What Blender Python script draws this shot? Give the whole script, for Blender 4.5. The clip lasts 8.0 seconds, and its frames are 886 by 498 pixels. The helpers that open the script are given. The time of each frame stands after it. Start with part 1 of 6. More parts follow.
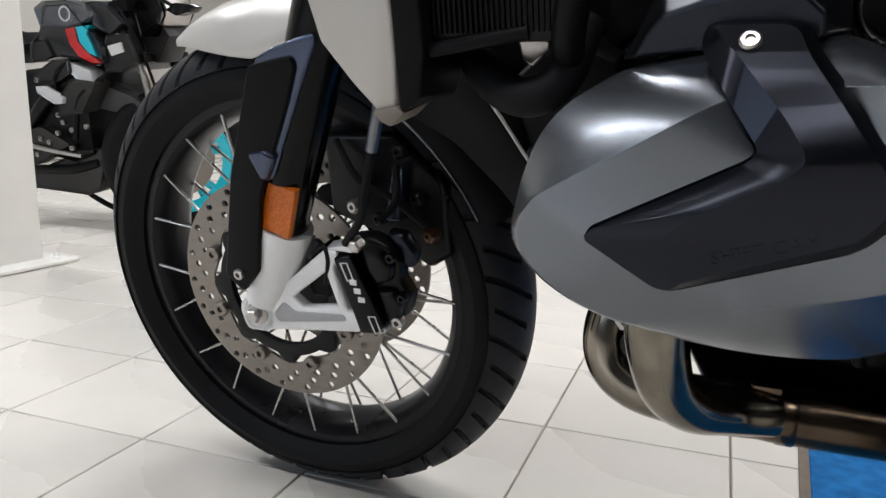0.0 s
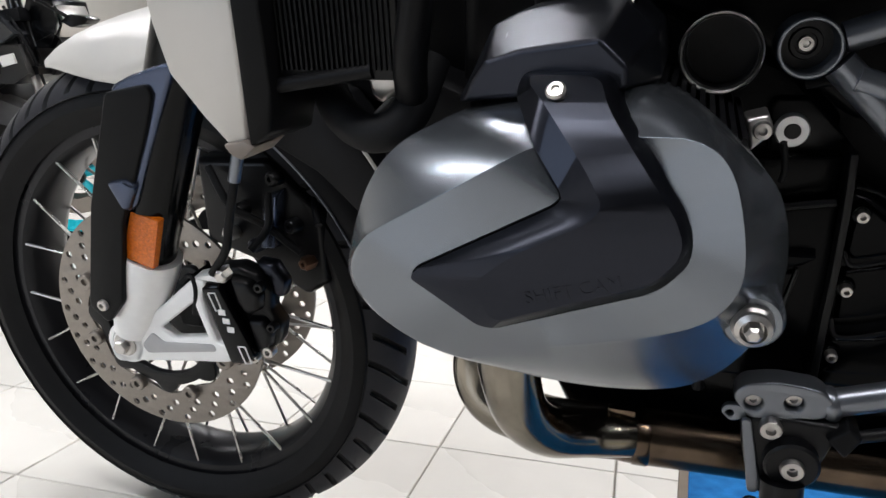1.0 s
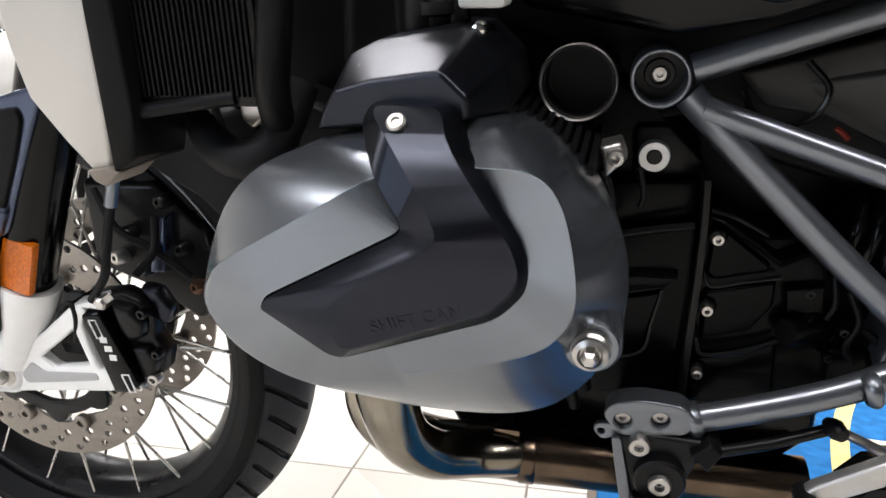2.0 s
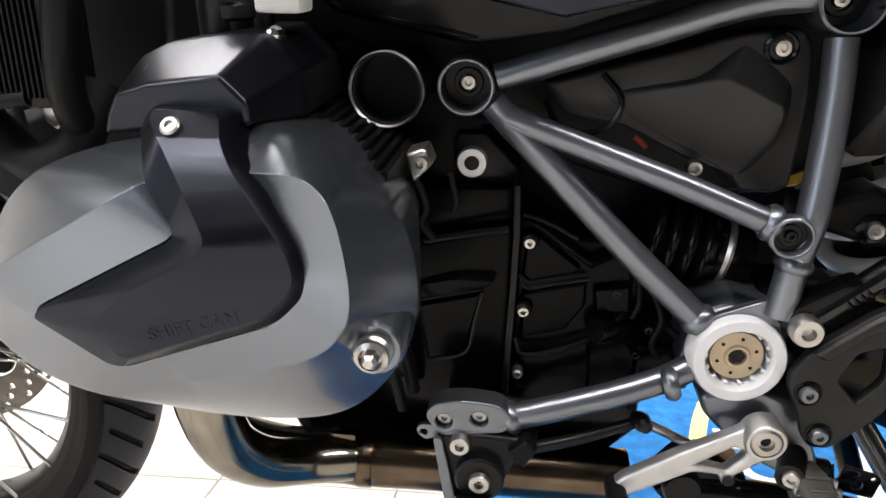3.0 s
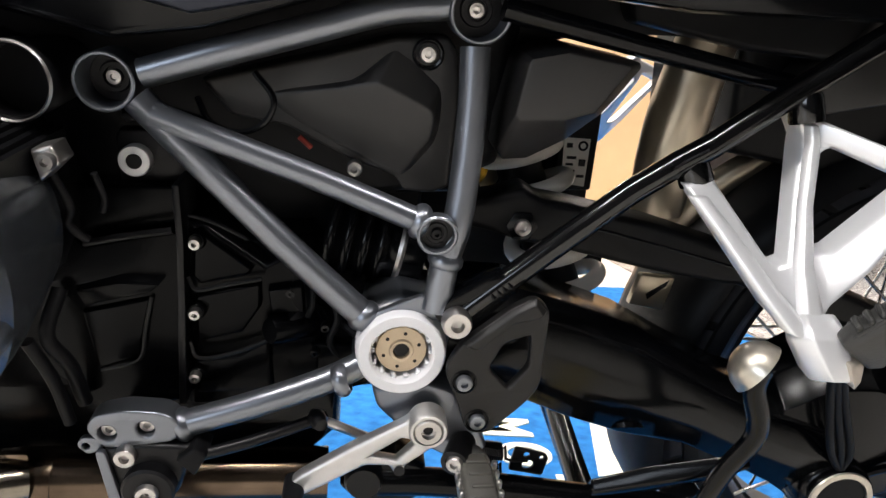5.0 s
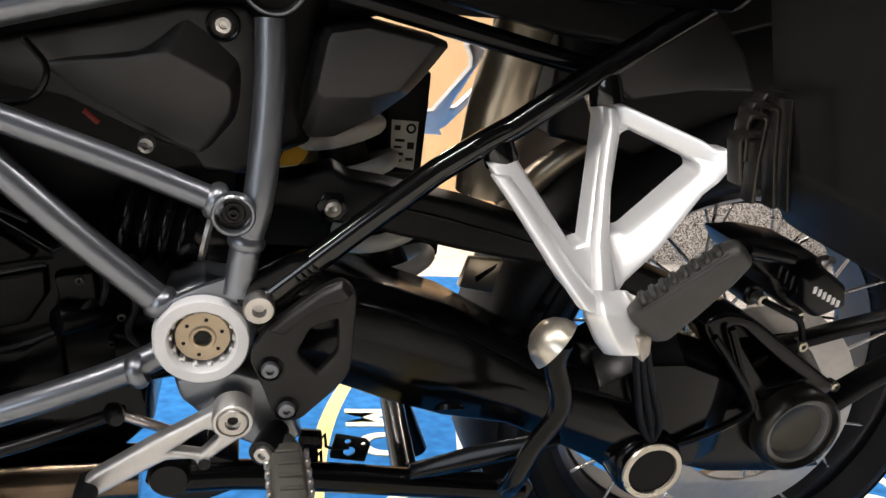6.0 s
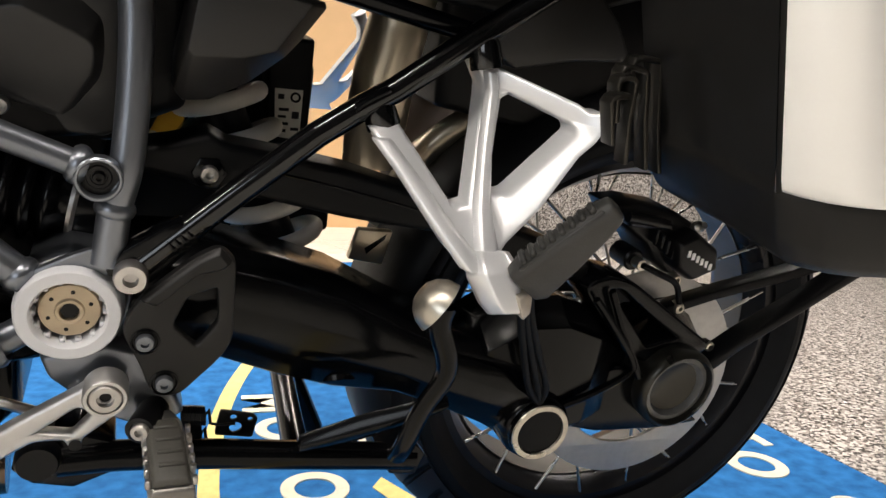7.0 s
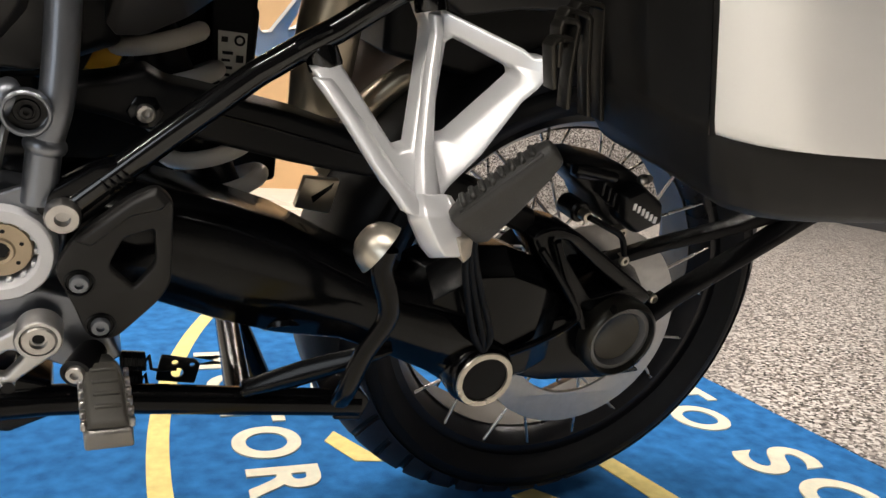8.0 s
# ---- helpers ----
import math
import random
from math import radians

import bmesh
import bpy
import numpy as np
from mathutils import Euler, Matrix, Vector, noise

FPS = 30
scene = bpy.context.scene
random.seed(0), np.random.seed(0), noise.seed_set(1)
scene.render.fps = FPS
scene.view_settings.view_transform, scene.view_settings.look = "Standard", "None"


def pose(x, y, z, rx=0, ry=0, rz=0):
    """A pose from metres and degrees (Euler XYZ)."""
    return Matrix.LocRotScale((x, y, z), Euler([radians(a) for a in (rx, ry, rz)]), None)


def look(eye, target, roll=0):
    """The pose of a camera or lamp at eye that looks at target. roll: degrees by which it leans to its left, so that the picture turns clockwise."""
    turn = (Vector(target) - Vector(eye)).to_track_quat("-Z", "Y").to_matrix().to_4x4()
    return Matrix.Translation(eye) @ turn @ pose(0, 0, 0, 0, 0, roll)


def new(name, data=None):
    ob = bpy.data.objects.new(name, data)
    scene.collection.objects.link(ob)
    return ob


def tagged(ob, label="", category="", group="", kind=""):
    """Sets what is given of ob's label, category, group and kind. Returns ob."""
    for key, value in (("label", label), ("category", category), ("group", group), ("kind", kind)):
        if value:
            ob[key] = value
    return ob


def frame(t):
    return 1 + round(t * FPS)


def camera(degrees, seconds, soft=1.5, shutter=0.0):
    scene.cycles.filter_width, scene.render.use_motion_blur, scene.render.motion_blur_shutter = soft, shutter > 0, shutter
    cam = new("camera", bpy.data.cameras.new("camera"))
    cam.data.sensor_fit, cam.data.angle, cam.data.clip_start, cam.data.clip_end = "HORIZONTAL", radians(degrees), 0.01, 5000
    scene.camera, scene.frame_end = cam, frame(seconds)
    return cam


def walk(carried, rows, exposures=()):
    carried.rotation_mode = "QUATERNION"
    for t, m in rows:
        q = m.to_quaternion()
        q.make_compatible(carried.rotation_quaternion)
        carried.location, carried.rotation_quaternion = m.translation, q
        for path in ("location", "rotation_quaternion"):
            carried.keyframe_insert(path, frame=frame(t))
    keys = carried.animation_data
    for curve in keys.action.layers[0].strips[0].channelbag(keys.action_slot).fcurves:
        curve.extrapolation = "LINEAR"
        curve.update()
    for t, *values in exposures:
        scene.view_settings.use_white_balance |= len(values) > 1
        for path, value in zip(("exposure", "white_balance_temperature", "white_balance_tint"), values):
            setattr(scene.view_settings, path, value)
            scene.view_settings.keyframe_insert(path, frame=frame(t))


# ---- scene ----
cam = camera(62.0, 8.0)
PATH = [
    (0, (0.59, -0.797, 0.549), (-0.287, 0.958, 0.161), 0.9),
    (0.5, (0.62, -0.788, 0.56), (-0.181, 1.007, 0.191), 1.2),
    (1, (0.641, -0.778, 0.566), (-0.053, 1.066, 0.218), 1.6),
    (1.2, (0.649, -0.774, 0.572), (-0.017, 1.08, 0.23), 1.7),
    (2.3, (0.712, -0.758, 0.577), (0.232, 1.161, 0.281), 1.9),
    (2.5, (0.728, -0.755, 0.578), (0.301, 1.177, 0.284), 2.1),
    (3, (0.758, -0.751, 0.579), (0.452, 1.205, 0.294), 2.3),
    (3.5, (0.786, -0.75, 0.581), (0.568, 1.218, 0.299), 2.5),
    (4, (0.817, -0.747, 0.582), (0.702, 1.23, 0.309), 2.8),
    (4.5, (0.849, -0.744, 0.585), (0.851, 1.237, 0.315), 3.0),
    (5, (0.882, -0.744, 0.585), (1.033, 1.232, 0.32), 3.1),
    (5.2, (0.891, -0.744, 0.587), (1.11, 1.226, 0.314), 3.1),
    (6.3, (0.958, -0.74, 0.572), (1.485, 1.173, 0.319), 3.5),
    (6.5, (0.955, -0.745, 0.569), (1.548, 1.149, 0.32), 3.2),
    (7, (0.965, -0.745, 0.56), (1.65, 1.113, 0.281), 3.6),
    (7.5, (0.973, -0.748, 0.553), (1.712, 1.082, 0.227), 4.1),
    (8, (0.979, -0.753, 0.545), (1.76, 1.052, 0.182), 4.6),
]
walk(cam, [(t, look(eye, target, roll)) for t, eye, target, roll in PATH], exposures=[(0.0, -0.50, 6300, 11), (1.0, -0.12, 6250, 11), (2.5, 0.56, 6600, 12), (3.5, 0.74, 6650, 12), (4.5, 0.77, 6550, 12), (6.5, 0.34, 7050, 12), (8.0, 0.07, 7200, 12)])

from mathutils.bvhtree import BVHTree

# ---- world and lamps ----
world = bpy.data.worlds.new("showroom_world")
scene.world = world
world.use_nodes = True
world.node_tree.nodes["Background"].inputs[0].default_value = (0.9, 0.95, 1.0, 1)
world.node_tree.nodes["Background"].inputs[1].default_value = 0.008
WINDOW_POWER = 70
LAMP_POWER = 52


# ---- materials ----
def mat(name, color, rough=0.5, metal=0.0, noise_scale=60.0, var=0.12, bump=0.0, bump_scale=400.0, coat=0.0, rough_var=0.1, random_var=0.0, spec=0.5):
    m = bpy.data.materials.new(name)
    m.use_nodes = True
    nt = m.node_tree
    b = nt.nodes["Principled BSDF"]
    n1 = nt.nodes.new("ShaderNodeTexNoise")
    n1.inputs["Scale"].default_value = noise_scale
    n1.inputs["Detail"].default_value = 6
    tc = nt.nodes.new("ShaderNodeTexCoord")
    nt.links.new(tc.outputs["Object"], n1.inputs["Vector"])
    mix = nt.nodes.new("ShaderNodeMix")
    mix.data_type = "RGBA"
    lo = [c * (1 - var) for c in color]
    hi = [min(1, c * (1 + var)) for c in color]
    mix.inputs["A"].default_value = (*lo, 1)
    mix.inputs["B"].default_value = (*hi, 1)
    nt.links.new(n1.outputs["Fac"], mix.inputs["Factor"])
    out = mix.outputs["Result"]
    if random_var:
        oi = nt.nodes.new("ShaderNodeObjectInfo")
        hsv = nt.nodes.new("ShaderNodeHueSaturation")
        mr = nt.nodes.new("ShaderNodeMapRange")
        mr.inputs["To Min"].default_value = 1 - random_var
        mr.inputs["To Max"].default_value = 1 + random_var
        nt.links.new(oi.outputs["Random"], mr.inputs["Value"])
        nt.links.new(mr.outputs["Result"], hsv.inputs["Value"])
        nt.links.new(out, hsv.inputs["Color"])
        out = hsv.outputs["Color"]
    nt.links.new(out, b.inputs["Base Color"])
    b.inputs["Metallic"].default_value = metal
    b.inputs["Specular IOR Level"].default_value = spec
    n2 = nt.nodes.new("ShaderNodeTexNoise")
    n2.inputs["Scale"].default_value = noise_scale * 0.23
    n2.inputs["Detail"].default_value = 4
    nt.links.new(tc.outputs["Object"], n2.inputs["Vector"])
    rr = nt.nodes.new("ShaderNodeMapRange")
    rr.inputs["To Min"].default_value = max(0.02, rough - rough_var)
    rr.inputs["To Max"].default_value = min(1, rough + rough_var)
    nt.links.new(n2.outputs["Fac"], rr.inputs["Value"])
    nt.links.new(rr.outputs["Result"], b.inputs["Roughness"])
    if coat:
        b.inputs["Coat Weight"].default_value = coat
        b.inputs["Coat Roughness"].default_value = 0.14
    if bump:
        n3 = nt.nodes.new("ShaderNodeTexNoise")
        n3.inputs["Scale"].default_value = bump_scale
        n3.inputs["Detail"].default_value = 5
        nt.links.new(tc.outputs["Object"], n3.inputs["Vector"])
        bp = nt.nodes.new("ShaderNodeBump")
        bp.inputs["Strength"].default_value = bump
        bp.inputs["Distance"].default_value = 0.001
        nt.links.new(n3.outputs["Fac"], bp.inputs["Height"])
        nt.links.new(bp.outputs["Normal"], b.inputs["Normal"])
    return m


RUBBER = mat("tyre_rubber", (0.0055, 0.0055, 0.0062), 0.55, 0, 90, 0.2, 0.1, 900, spec=0.15)
PLASTIC = mat("black_plastic", (.0040, .0040, .0045), 0.42, 0, 40, 0.15, 0.15, 1500, spec=0.12)
BLACK = mat("black_paint", (.0016, .0017, .0021), 0.19, 0, 30, 0.15, 0.0, 300, spec=0.19)
SATIN = mat("satin_black_metal", (.0040, .0040, .0046), 0.34, 0.0, 40, 0.2, 0.1, 800, spec=0.22)
GREYCOVER = mat("grey_metallic_cover", (0.170, 0.185, 0.208), 0.26, 0.9, 300, 0.05, 0.0, rough_var=0.02, coat=0.22)
CASTING = mat("black_engine_casting", (.0014, .0015, .0019), .25, 0, 30, .15, .0, 300, spec=.085)
DARKCOVER = mat("dark_grey_cover", (0.024, 0.026, 0.034), 0.30, 0.9, 260, 0.06, 0.0, rough_var=0.03)
FRAMEGREY = mat("frame_grey_metallic", (0.180, 0.192, 0.215), 0.30, 0.85, 30, 0.03, 0.0, rough_var=0.01)
SILVER = mat("silver_aluminium", (0.76, 0.76, 0.77), 0.38, 0.5, 60, 0.04, 0.0, 2000, rough_var=0.03)
FORKSILVER = mat("fork_silver", (0.90, 0.90, 0.90), 0.40, 0.08, 80, 0.05, 0.1, 1500)
CHROME = mat("polished_steel", (0.66, 0.64, 0.61), 0.13, 1.0, 60, 0.1, 0.05, 300)
STEEL = mat("brushed_steel", (0.50, 0.48, 0.46), 0.32, 1.0, 140, 0.12, 0.15, 900)
DISCSTEEL = mat("disc_steel", (0.25, 0.225, 0.20), 0.36, 0.9, 220, 0.12, 0.2, 1200)
SPOKE = mat("spoke_steel", (0.55, 0.54, 0.52), 0.28, 1.0, 90, 0.1)
# scuffed tread, its colour lifted towards blue for the light it reflects
TREAD = mat("worn_sheen_tread", (0.016, 0.0165, 0.021), 0.55, 0, 70, 0.3, 0.15, 900, spec=0.22)
RIM = mat("black_anodised_rim", (0.012, 0.012, 0.014), 0.30, 0.35, 60, 0.15, 0.0, 900, spec=0.3)
RIMBED = mat("rim_bed_grey", (0.092, 0.086, 0.078), 0.55, 0.1, 60, 0.1)
TILE = mat("beige_tile", (0.66, 0.635, 0.59), 0.28, 0, 9, 0.07, 0.1, 60, random_var=0.05)
GROUT = mat("grout", (0.33, 0.30, 0.26), 0.85, 0, 60, 0.2)
CARPET = mat("blue_carpet", (0.020, 0.145, 0.385), 0.95, 0, 34, 0.65, 1.0, 650, spec=0.08)
YELLOW = mat("yellow_carpet", (0.84, 0.66, 0.26), 0.95, 0, 60, 0.25, 1.0, 900)
CREAM = mat("cream_carpet", (0.75, 0.72, 0.58), 0.95, 0, 60, 0.2, 1.0, 900)
WHITE = mat("white_paint", (0.78, 0.77, 0.74), 0.5, 0, 12, 0.04)
WALLM = mat("wall_paint", (0.58, 0.56, 0.52), 0.7, 0, 6, 0.05, 0.2, 200)
# dark colour stands in for a dim room, reflected in the metal parts
SHADE = mat("dimmed_unseen_wall", (0.035, 0.036, 0.040), 0.6, 0, 6, 0.1, 0.1, 200)
# unseen ceiling, coloured dark so that little light bounces back
CEIL = mat("dimmed_ceiling_board", (0.14, 0.14, 0.145), 0.8, 0, 6, 0.05)
AMBER = mat("amber_reflector", (0.72, 0.15, 0.006), 0.16, 0, 420, 0.55, 1.0, 520)


# ---- mesh helpers ----
def link(name, bm, material, parent=None, label="", smooth=40):
    me = bpy.data.meshes.new(name)
    bmesh.ops.recalc_face_normals(bm, faces=bm.faces)
    if smooth:
        lim = radians(smooth)
        for fc in bm.faces:
            fc.smooth = True
        for e in bm.edges:
            e.smooth = len(e.link_faces) == 2 and e.calc_face_angle(0) < lim
    bm.to_mesh(me)
    bm.free()
    me.materials.append(material)
    ob = new(name, me)
    if parent:
        ob.parent = parent
    if label:
        ob["label"] = label
    return ob


def part(name, bm, material, parent, label="", smooth=40, m=None):
    if m is not None:
        bm.transform(m)
    return link(name, bm, material, parent, label, smooth)


def fair(ob):
    """Lets large flat faces keep their own normals beside rounded edges."""
    w = ob.modifiers.new("fair", "WEIGHTED_NORMAL")
    w.mode, w.weight, w.keep_sharp = "FACE_AREA", 60, True
    return ob


def thing(name, label, category, kind="", group=""):
    return tagged(new(name), label, category, group, kind)


def box(c, s, bevel=0.0, seg=2):
    bm = bmesh.new()
    bmesh.ops.create_cube(bm, size=1, matrix=Matrix.Translation(c) @ Matrix.Diagonal((*s, 1)))
    if bevel:
        bmesh.ops.bevel(bm, geom=bm.edges[:], offset=bevel, segments=seg, affect="EDGES", profile=0.5)
    return bm


def shell(*sections, bevel=0.0, seg=2, caps=True, over=14):
    """A hard-edged skin through loops of 3D points, its sharp edges rounded."""
    bm = loft(sections, caps)
    if bevel:
        bm.normal_update()
        es = [e for e in bm.edges if len(e.link_faces) == 2 and e.calc_face_angle(0) > radians(over)]
        bmesh.ops.bevel(bm, geom=es, offset=bevel, segments=seg, affect="EDGES", profile=0.5, clamp_overlap=True)
    return bm


def at_y(loop, y):
    return [(p[0], y, p[1]) for p in loop]


def scaled(loop, k, c=None):
    if c is None:
        c = (sum(p[0] for p in loop) / len(loop), sum(p[1] for p in loop) / len(loop))
    return [(c[0] + (p[0] - c[0]) * k, c[1] + (p[1] - c[1]) * k) for p in loop]


def block(loop, y0, y1, taper=0.9, chamfer=0.006, bevel=0.0015):
    """A cast block: outline in x-z from y0 (far) to y1 (near), with a chamfered near face."""
    return shell(at_y(loop, y0), at_y(loop, y1 + chamfer), at_y(scaled(loop, taper), y1), bevel=bevel)


def words(text, size, m, depth=0.0006, bold=0.0):
    cu = bpy.data.curves.new("words", "FONT")
    cu.body, cu.size, cu.extrude, cu.offset, cu.align_x, cu.align_y = text, size, depth, bold, "CENTER", "CENTER"
    ob = bpy.data.objects.new("words", cu)
    scene.collection.objects.link(ob)
    me = bpy.data.meshes.new_from_object(ob)
    bm = bmesh.new()
    bm.from_mesh(me)
    bpy.data.objects.remove(ob)
    bpy.data.curves.remove(cu)
    bpy.data.meshes.remove(me)
    bm.transform(m)
    return bm


def laid_on(bm, target, front=0.0004):
    """Lays flat pieces on the near face of a part, seen along y."""
    tree = BVHTree.FromPolygons([v.co for v in target.data.vertices], [p.vertices for p in target.data.polygons])
    mid = sum(v.co.y for v in bm.verts) / len(bm.verts)
    for v in bm.verts:
        hit = tree.ray_cast(Vector((v.co.x, -.6, v.co.z)), Vector((0, 1, 0)))[0]
        if hit:
            v.co.y = hit.y - front if v.co.y <= mid else hit.y + .001
    return bm


def axis_matrix(p, d):
    d = Vector(d).normalized()
    return Matrix.Translation(p) @ d.to_track_quat("Z", "Y").to_matrix().to_4x4()


def lathe(profile, p=(0, 0, 0), d=(0, -1, 0), n=32, close=False):
    """Turns a profile of (radius, height) about the axis d through p."""
    bm = bmesh.new()
    rings = []
    for r, h in profile:
        if r < 1e-6:
            rings.append([bm.verts.new((0, 0, h))])
        else:
            rings.append([bm.verts.new((r * math.cos(2 * math.pi * k / n), r * math.sin(2 * math.pi * k / n), h)) for k in range(n)])
    pairs = list(zip(rings, rings[1:] + rings[:1])) if close else list(zip(rings, rings[1:]))
    for a, b in pairs:
        for k in range(n):
            k2 = (k + 1) % n
            if len(a) == 1 and len(b) == 1:
                continue
            if len(a) == 1:
                bm.faces.new((a[0], b[k], b[k2]))
            elif len(b) == 1:
                bm.faces.new((a[k], a[k2], b[0]))
            else:
                bm.faces.new((a[k], a[k2], b[k2], b[k]))
    bm.transform(axis_matrix(p, d))
    return bm


def smooth_path(pts, steps=6):
    pts = [Vector(p) for p in pts]
    if len(pts) < 3 or steps < 2:
        return pts
    out = []
    for i in range(len(pts) - 1):
        a, b = pts[i], pts[i + 1]
        a0 = pts[i - 1] if i else a * 2 - b
        b1 = pts[i + 2] if i + 2 < len(pts) else b * 2 - a
        for k in range(steps):
            t = k / steps
            out.append(0.5 * (2 * a + (b - a0) * t + (2 * a0 - 5 * a + 4 * b - b1) * t * t + (3 * a - a0 - 3 * b + b1) * t**3))
    out.append(pts[-1])
    return out


def tube(pts, r, n=14, steps=6, flat=1.0, caps=True):
    """A round bar along a smooth path; r is one radius or one for each given point; flat squeezes it across."""
    path = smooth_path(pts, steps)
    rs = [r] * len(path) if isinstance(r, (int, float)) else [float(np.interp(k / (len(path) - 1), np.linspace(0, 1, len(r)), r)) for k in range(len(path))]
    bm = bmesh.new()
    rings = []
    up = None
    for k, p in enumerate(path):
        d = (path[min(k + 1, len(path) - 1)] - path[max(k - 1, 0)]).normalized()
        if up is None:
            up = d.orthogonal().normalized()
            if abs(d.y) < 0.9:
                up = (Vector((0, 1, 0)) - d * d.y).normalized()
        up = (up - d * up.dot(d)).normalized()
        side = d.cross(up)
        rings.append([bm.verts.new(p + rs[k] * (math.cos(2 * math.pi * j / n) * side + flat * math.sin(2 * math.pi * j / n) * up)) for j in range(n)])
    for a, b in zip(rings, rings[1:]):
        for j in range(n):
            bm.faces.new((a[j], a[(j + 1) % n], b[(j + 1) % n], b[j]))
    if caps:
        bm.faces.new(rings[0][::-1])
        bm.faces.new(rings[-1])
    return bm


def loft(sections, caps=True, closed=True):
    """Skins loops of equal length."""
    bm = bmesh.new()
    rings = [[bm.verts.new(p) for p in s] for s in sections]
    n = len(rings[0])
    for a, b in zip(rings, rings[1:]):
        for j in range(n if closed else n - 1):
            bm.faces.new((a[j], a[(j + 1) % n], b[(j + 1) % n], b[j]))
    if caps and closed:
        bm.faces.new(rings[0][::-1])
        bm.faces.new(rings[-1])
    return bm


def rounded(poly, r=0.01, seg=4):
    """Rounds the corners of a flat polygon."""
    out = []
    n = len(poly)
    for i in range(n):
        p, a, b = Vector(poly[i]), Vector(poly[i - 1]), Vector(poly[(i + 1) % n])
        da, db = (a - p), (b - p)
        k = min(r, da.length * 0.45, db.length * 0.45)
        s, e = p + da.normalized() * k, p + db.normalized() * k
        for j in range(seg + 1):
            t = j / seg
            out.append((1 - t) ** 2 * s + 2 * t * (1 - t) * p + t * t * e)
    return out


def inset(loop, d):
    """Moves a flat outline inwards by d (outwards: minus)."""
    out = []
    turn = sum(a[0] * b[1] - b[0] * a[1] for a, b in zip(loop, loop[1:] + loop[:1]))
    for k, p in enumerate(loop):
        a, b = Vector(loop[k - 1]), Vector(loop[(k + 1) % len(loop)])
        u, w = (Vector(p) - a).normalized(), (b - Vector(p)).normalized()
        m_ = (Vector((-u.y, u.x)) + Vector((-w.y, w.x))) * (1 if turn > 0 else -1)
        m_ = m_.normalized() * d / max(.6, math.sqrt(max(0, (1 + u.dot(w)) / 2)))
        out.append((p[0] + m_.x, p[1] + m_.y))
    return out


def dense(loop, k=4):
    """Rounds a closed loop of 3D points into a smooth curve with k points for each one given."""
    n = len(loop)
    out = []
    for i in range(n):
        a0, a, b, b1 = (Vector(loop[(i + j) % n]) for j in (-1, 0, 1, 2))
        ma, mb = (b - a0) * .22, (b1 - a) * .22
        for q in range(k):
            t = q / k
            out.append(a * (2 * t**3 - 3 * t * t + 1) + ma * (t**3 - 2 * t * t + t) + b * (3 * t * t - 2 * t**3) + mb * (t**3 - t * t))
    return out


def eased(loop, times=4):
    """A closed loop with its small kinks evened out."""
    for _ in range(times):
        loop = [(loop[k - 1] + loop[k] * 2 + loop[(k + 1) % len(loop)]) / 4 for k in range(len(loop))]
    return loop


def plate(outer, holes=(), y=0.0, thick=0.006, bevel=0.0015, r=0.008, hr=0.006, steps=2):
    """A plate in the x-z plane, its outer face at y (towards -y), with holes cut through; corners are rounded."""
    cu = bpy.data.curves.new("plate", "CURVE")
    cu.dimensions, cu.fill_mode = "2D", "BOTH"
    cu.extrude, cu.bevel_depth, cu.bevel_resolution = max(thick / 2 - bevel, 1e-4), bevel, steps
    for k, loop in enumerate([outer, *holes]):
        loop = inset([(p[0], p[1]) for p in loop], bevel if k == 0 else -bevel)
        pts = rounded(loop, r if k == 0 else hr) if len(loop) < 20 else [Vector(p) for p in loop]
        sp = cu.splines.new("POLY")
        sp.points.add(len(pts) - 1)
        for q, p in zip(sp.points, pts):
            q.co = (p[0], p[1], 0, 1)
        sp.use_cyclic_u = True
    ob = bpy.data.objects.new("plate", cu)
    scene.collection.objects.link(ob)
    me = ob.to_mesh()
    bm = bmesh.new()
    bm.from_mesh(me)
    ob.to_mesh_clear()
    bpy.data.objects.remove(ob)
    bpy.data.curves.remove(cu)
    bmesh.ops.remove_doubles(bm, verts=bm.verts, dist=1e-5)
    # curve plane x,y becomes x,z; curve z becomes -y
    bm.transform(Matrix(((1, 0, 0, 0), (0, 0, -1, y + thick / 2), (0, 1, 0, 0), (0, 0, 0, 1))))
    return bm


def circle(c, r, n=24):
    return [(c[0] + r * math.cos(2 * math.pi * k / n), c[1] + r * math.sin(2 * math.pi * k / n)) for k in range(n)]


def join(*bms):
    out = bms[0]
    for b in bms[1:]:
        me = bpy.data.meshes.new("tmp")
        b.to_mesh(me)
        b.free()
        out.from_mesh(me)
        bpy.data.meshes.remove(me)
    return out


def bolt(p, d, r=0.008, h=0.006, socket=0.5, n=20):
    """A round bolt head with a sunk socket, seated at p and facing d."""
    return lathe([(r, -0.004), (r, h * 0.7), (r * 0.88, h), (r * socket * 0.9, h * 1.05), (r * socket * 0.8, h * 0.2), (0, h * 0.1)], p, d, n)


# ---- structure ----
TA = radians(6.0)
TS = 0.302
E1 = Vector((math.cos(TA), math.sin(TA), 0)) * TS
E2 = Vector((-math.sin(TA), math.cos(TA), 0)) * TS
T0 = Vector((0.217, 0.357, 0))

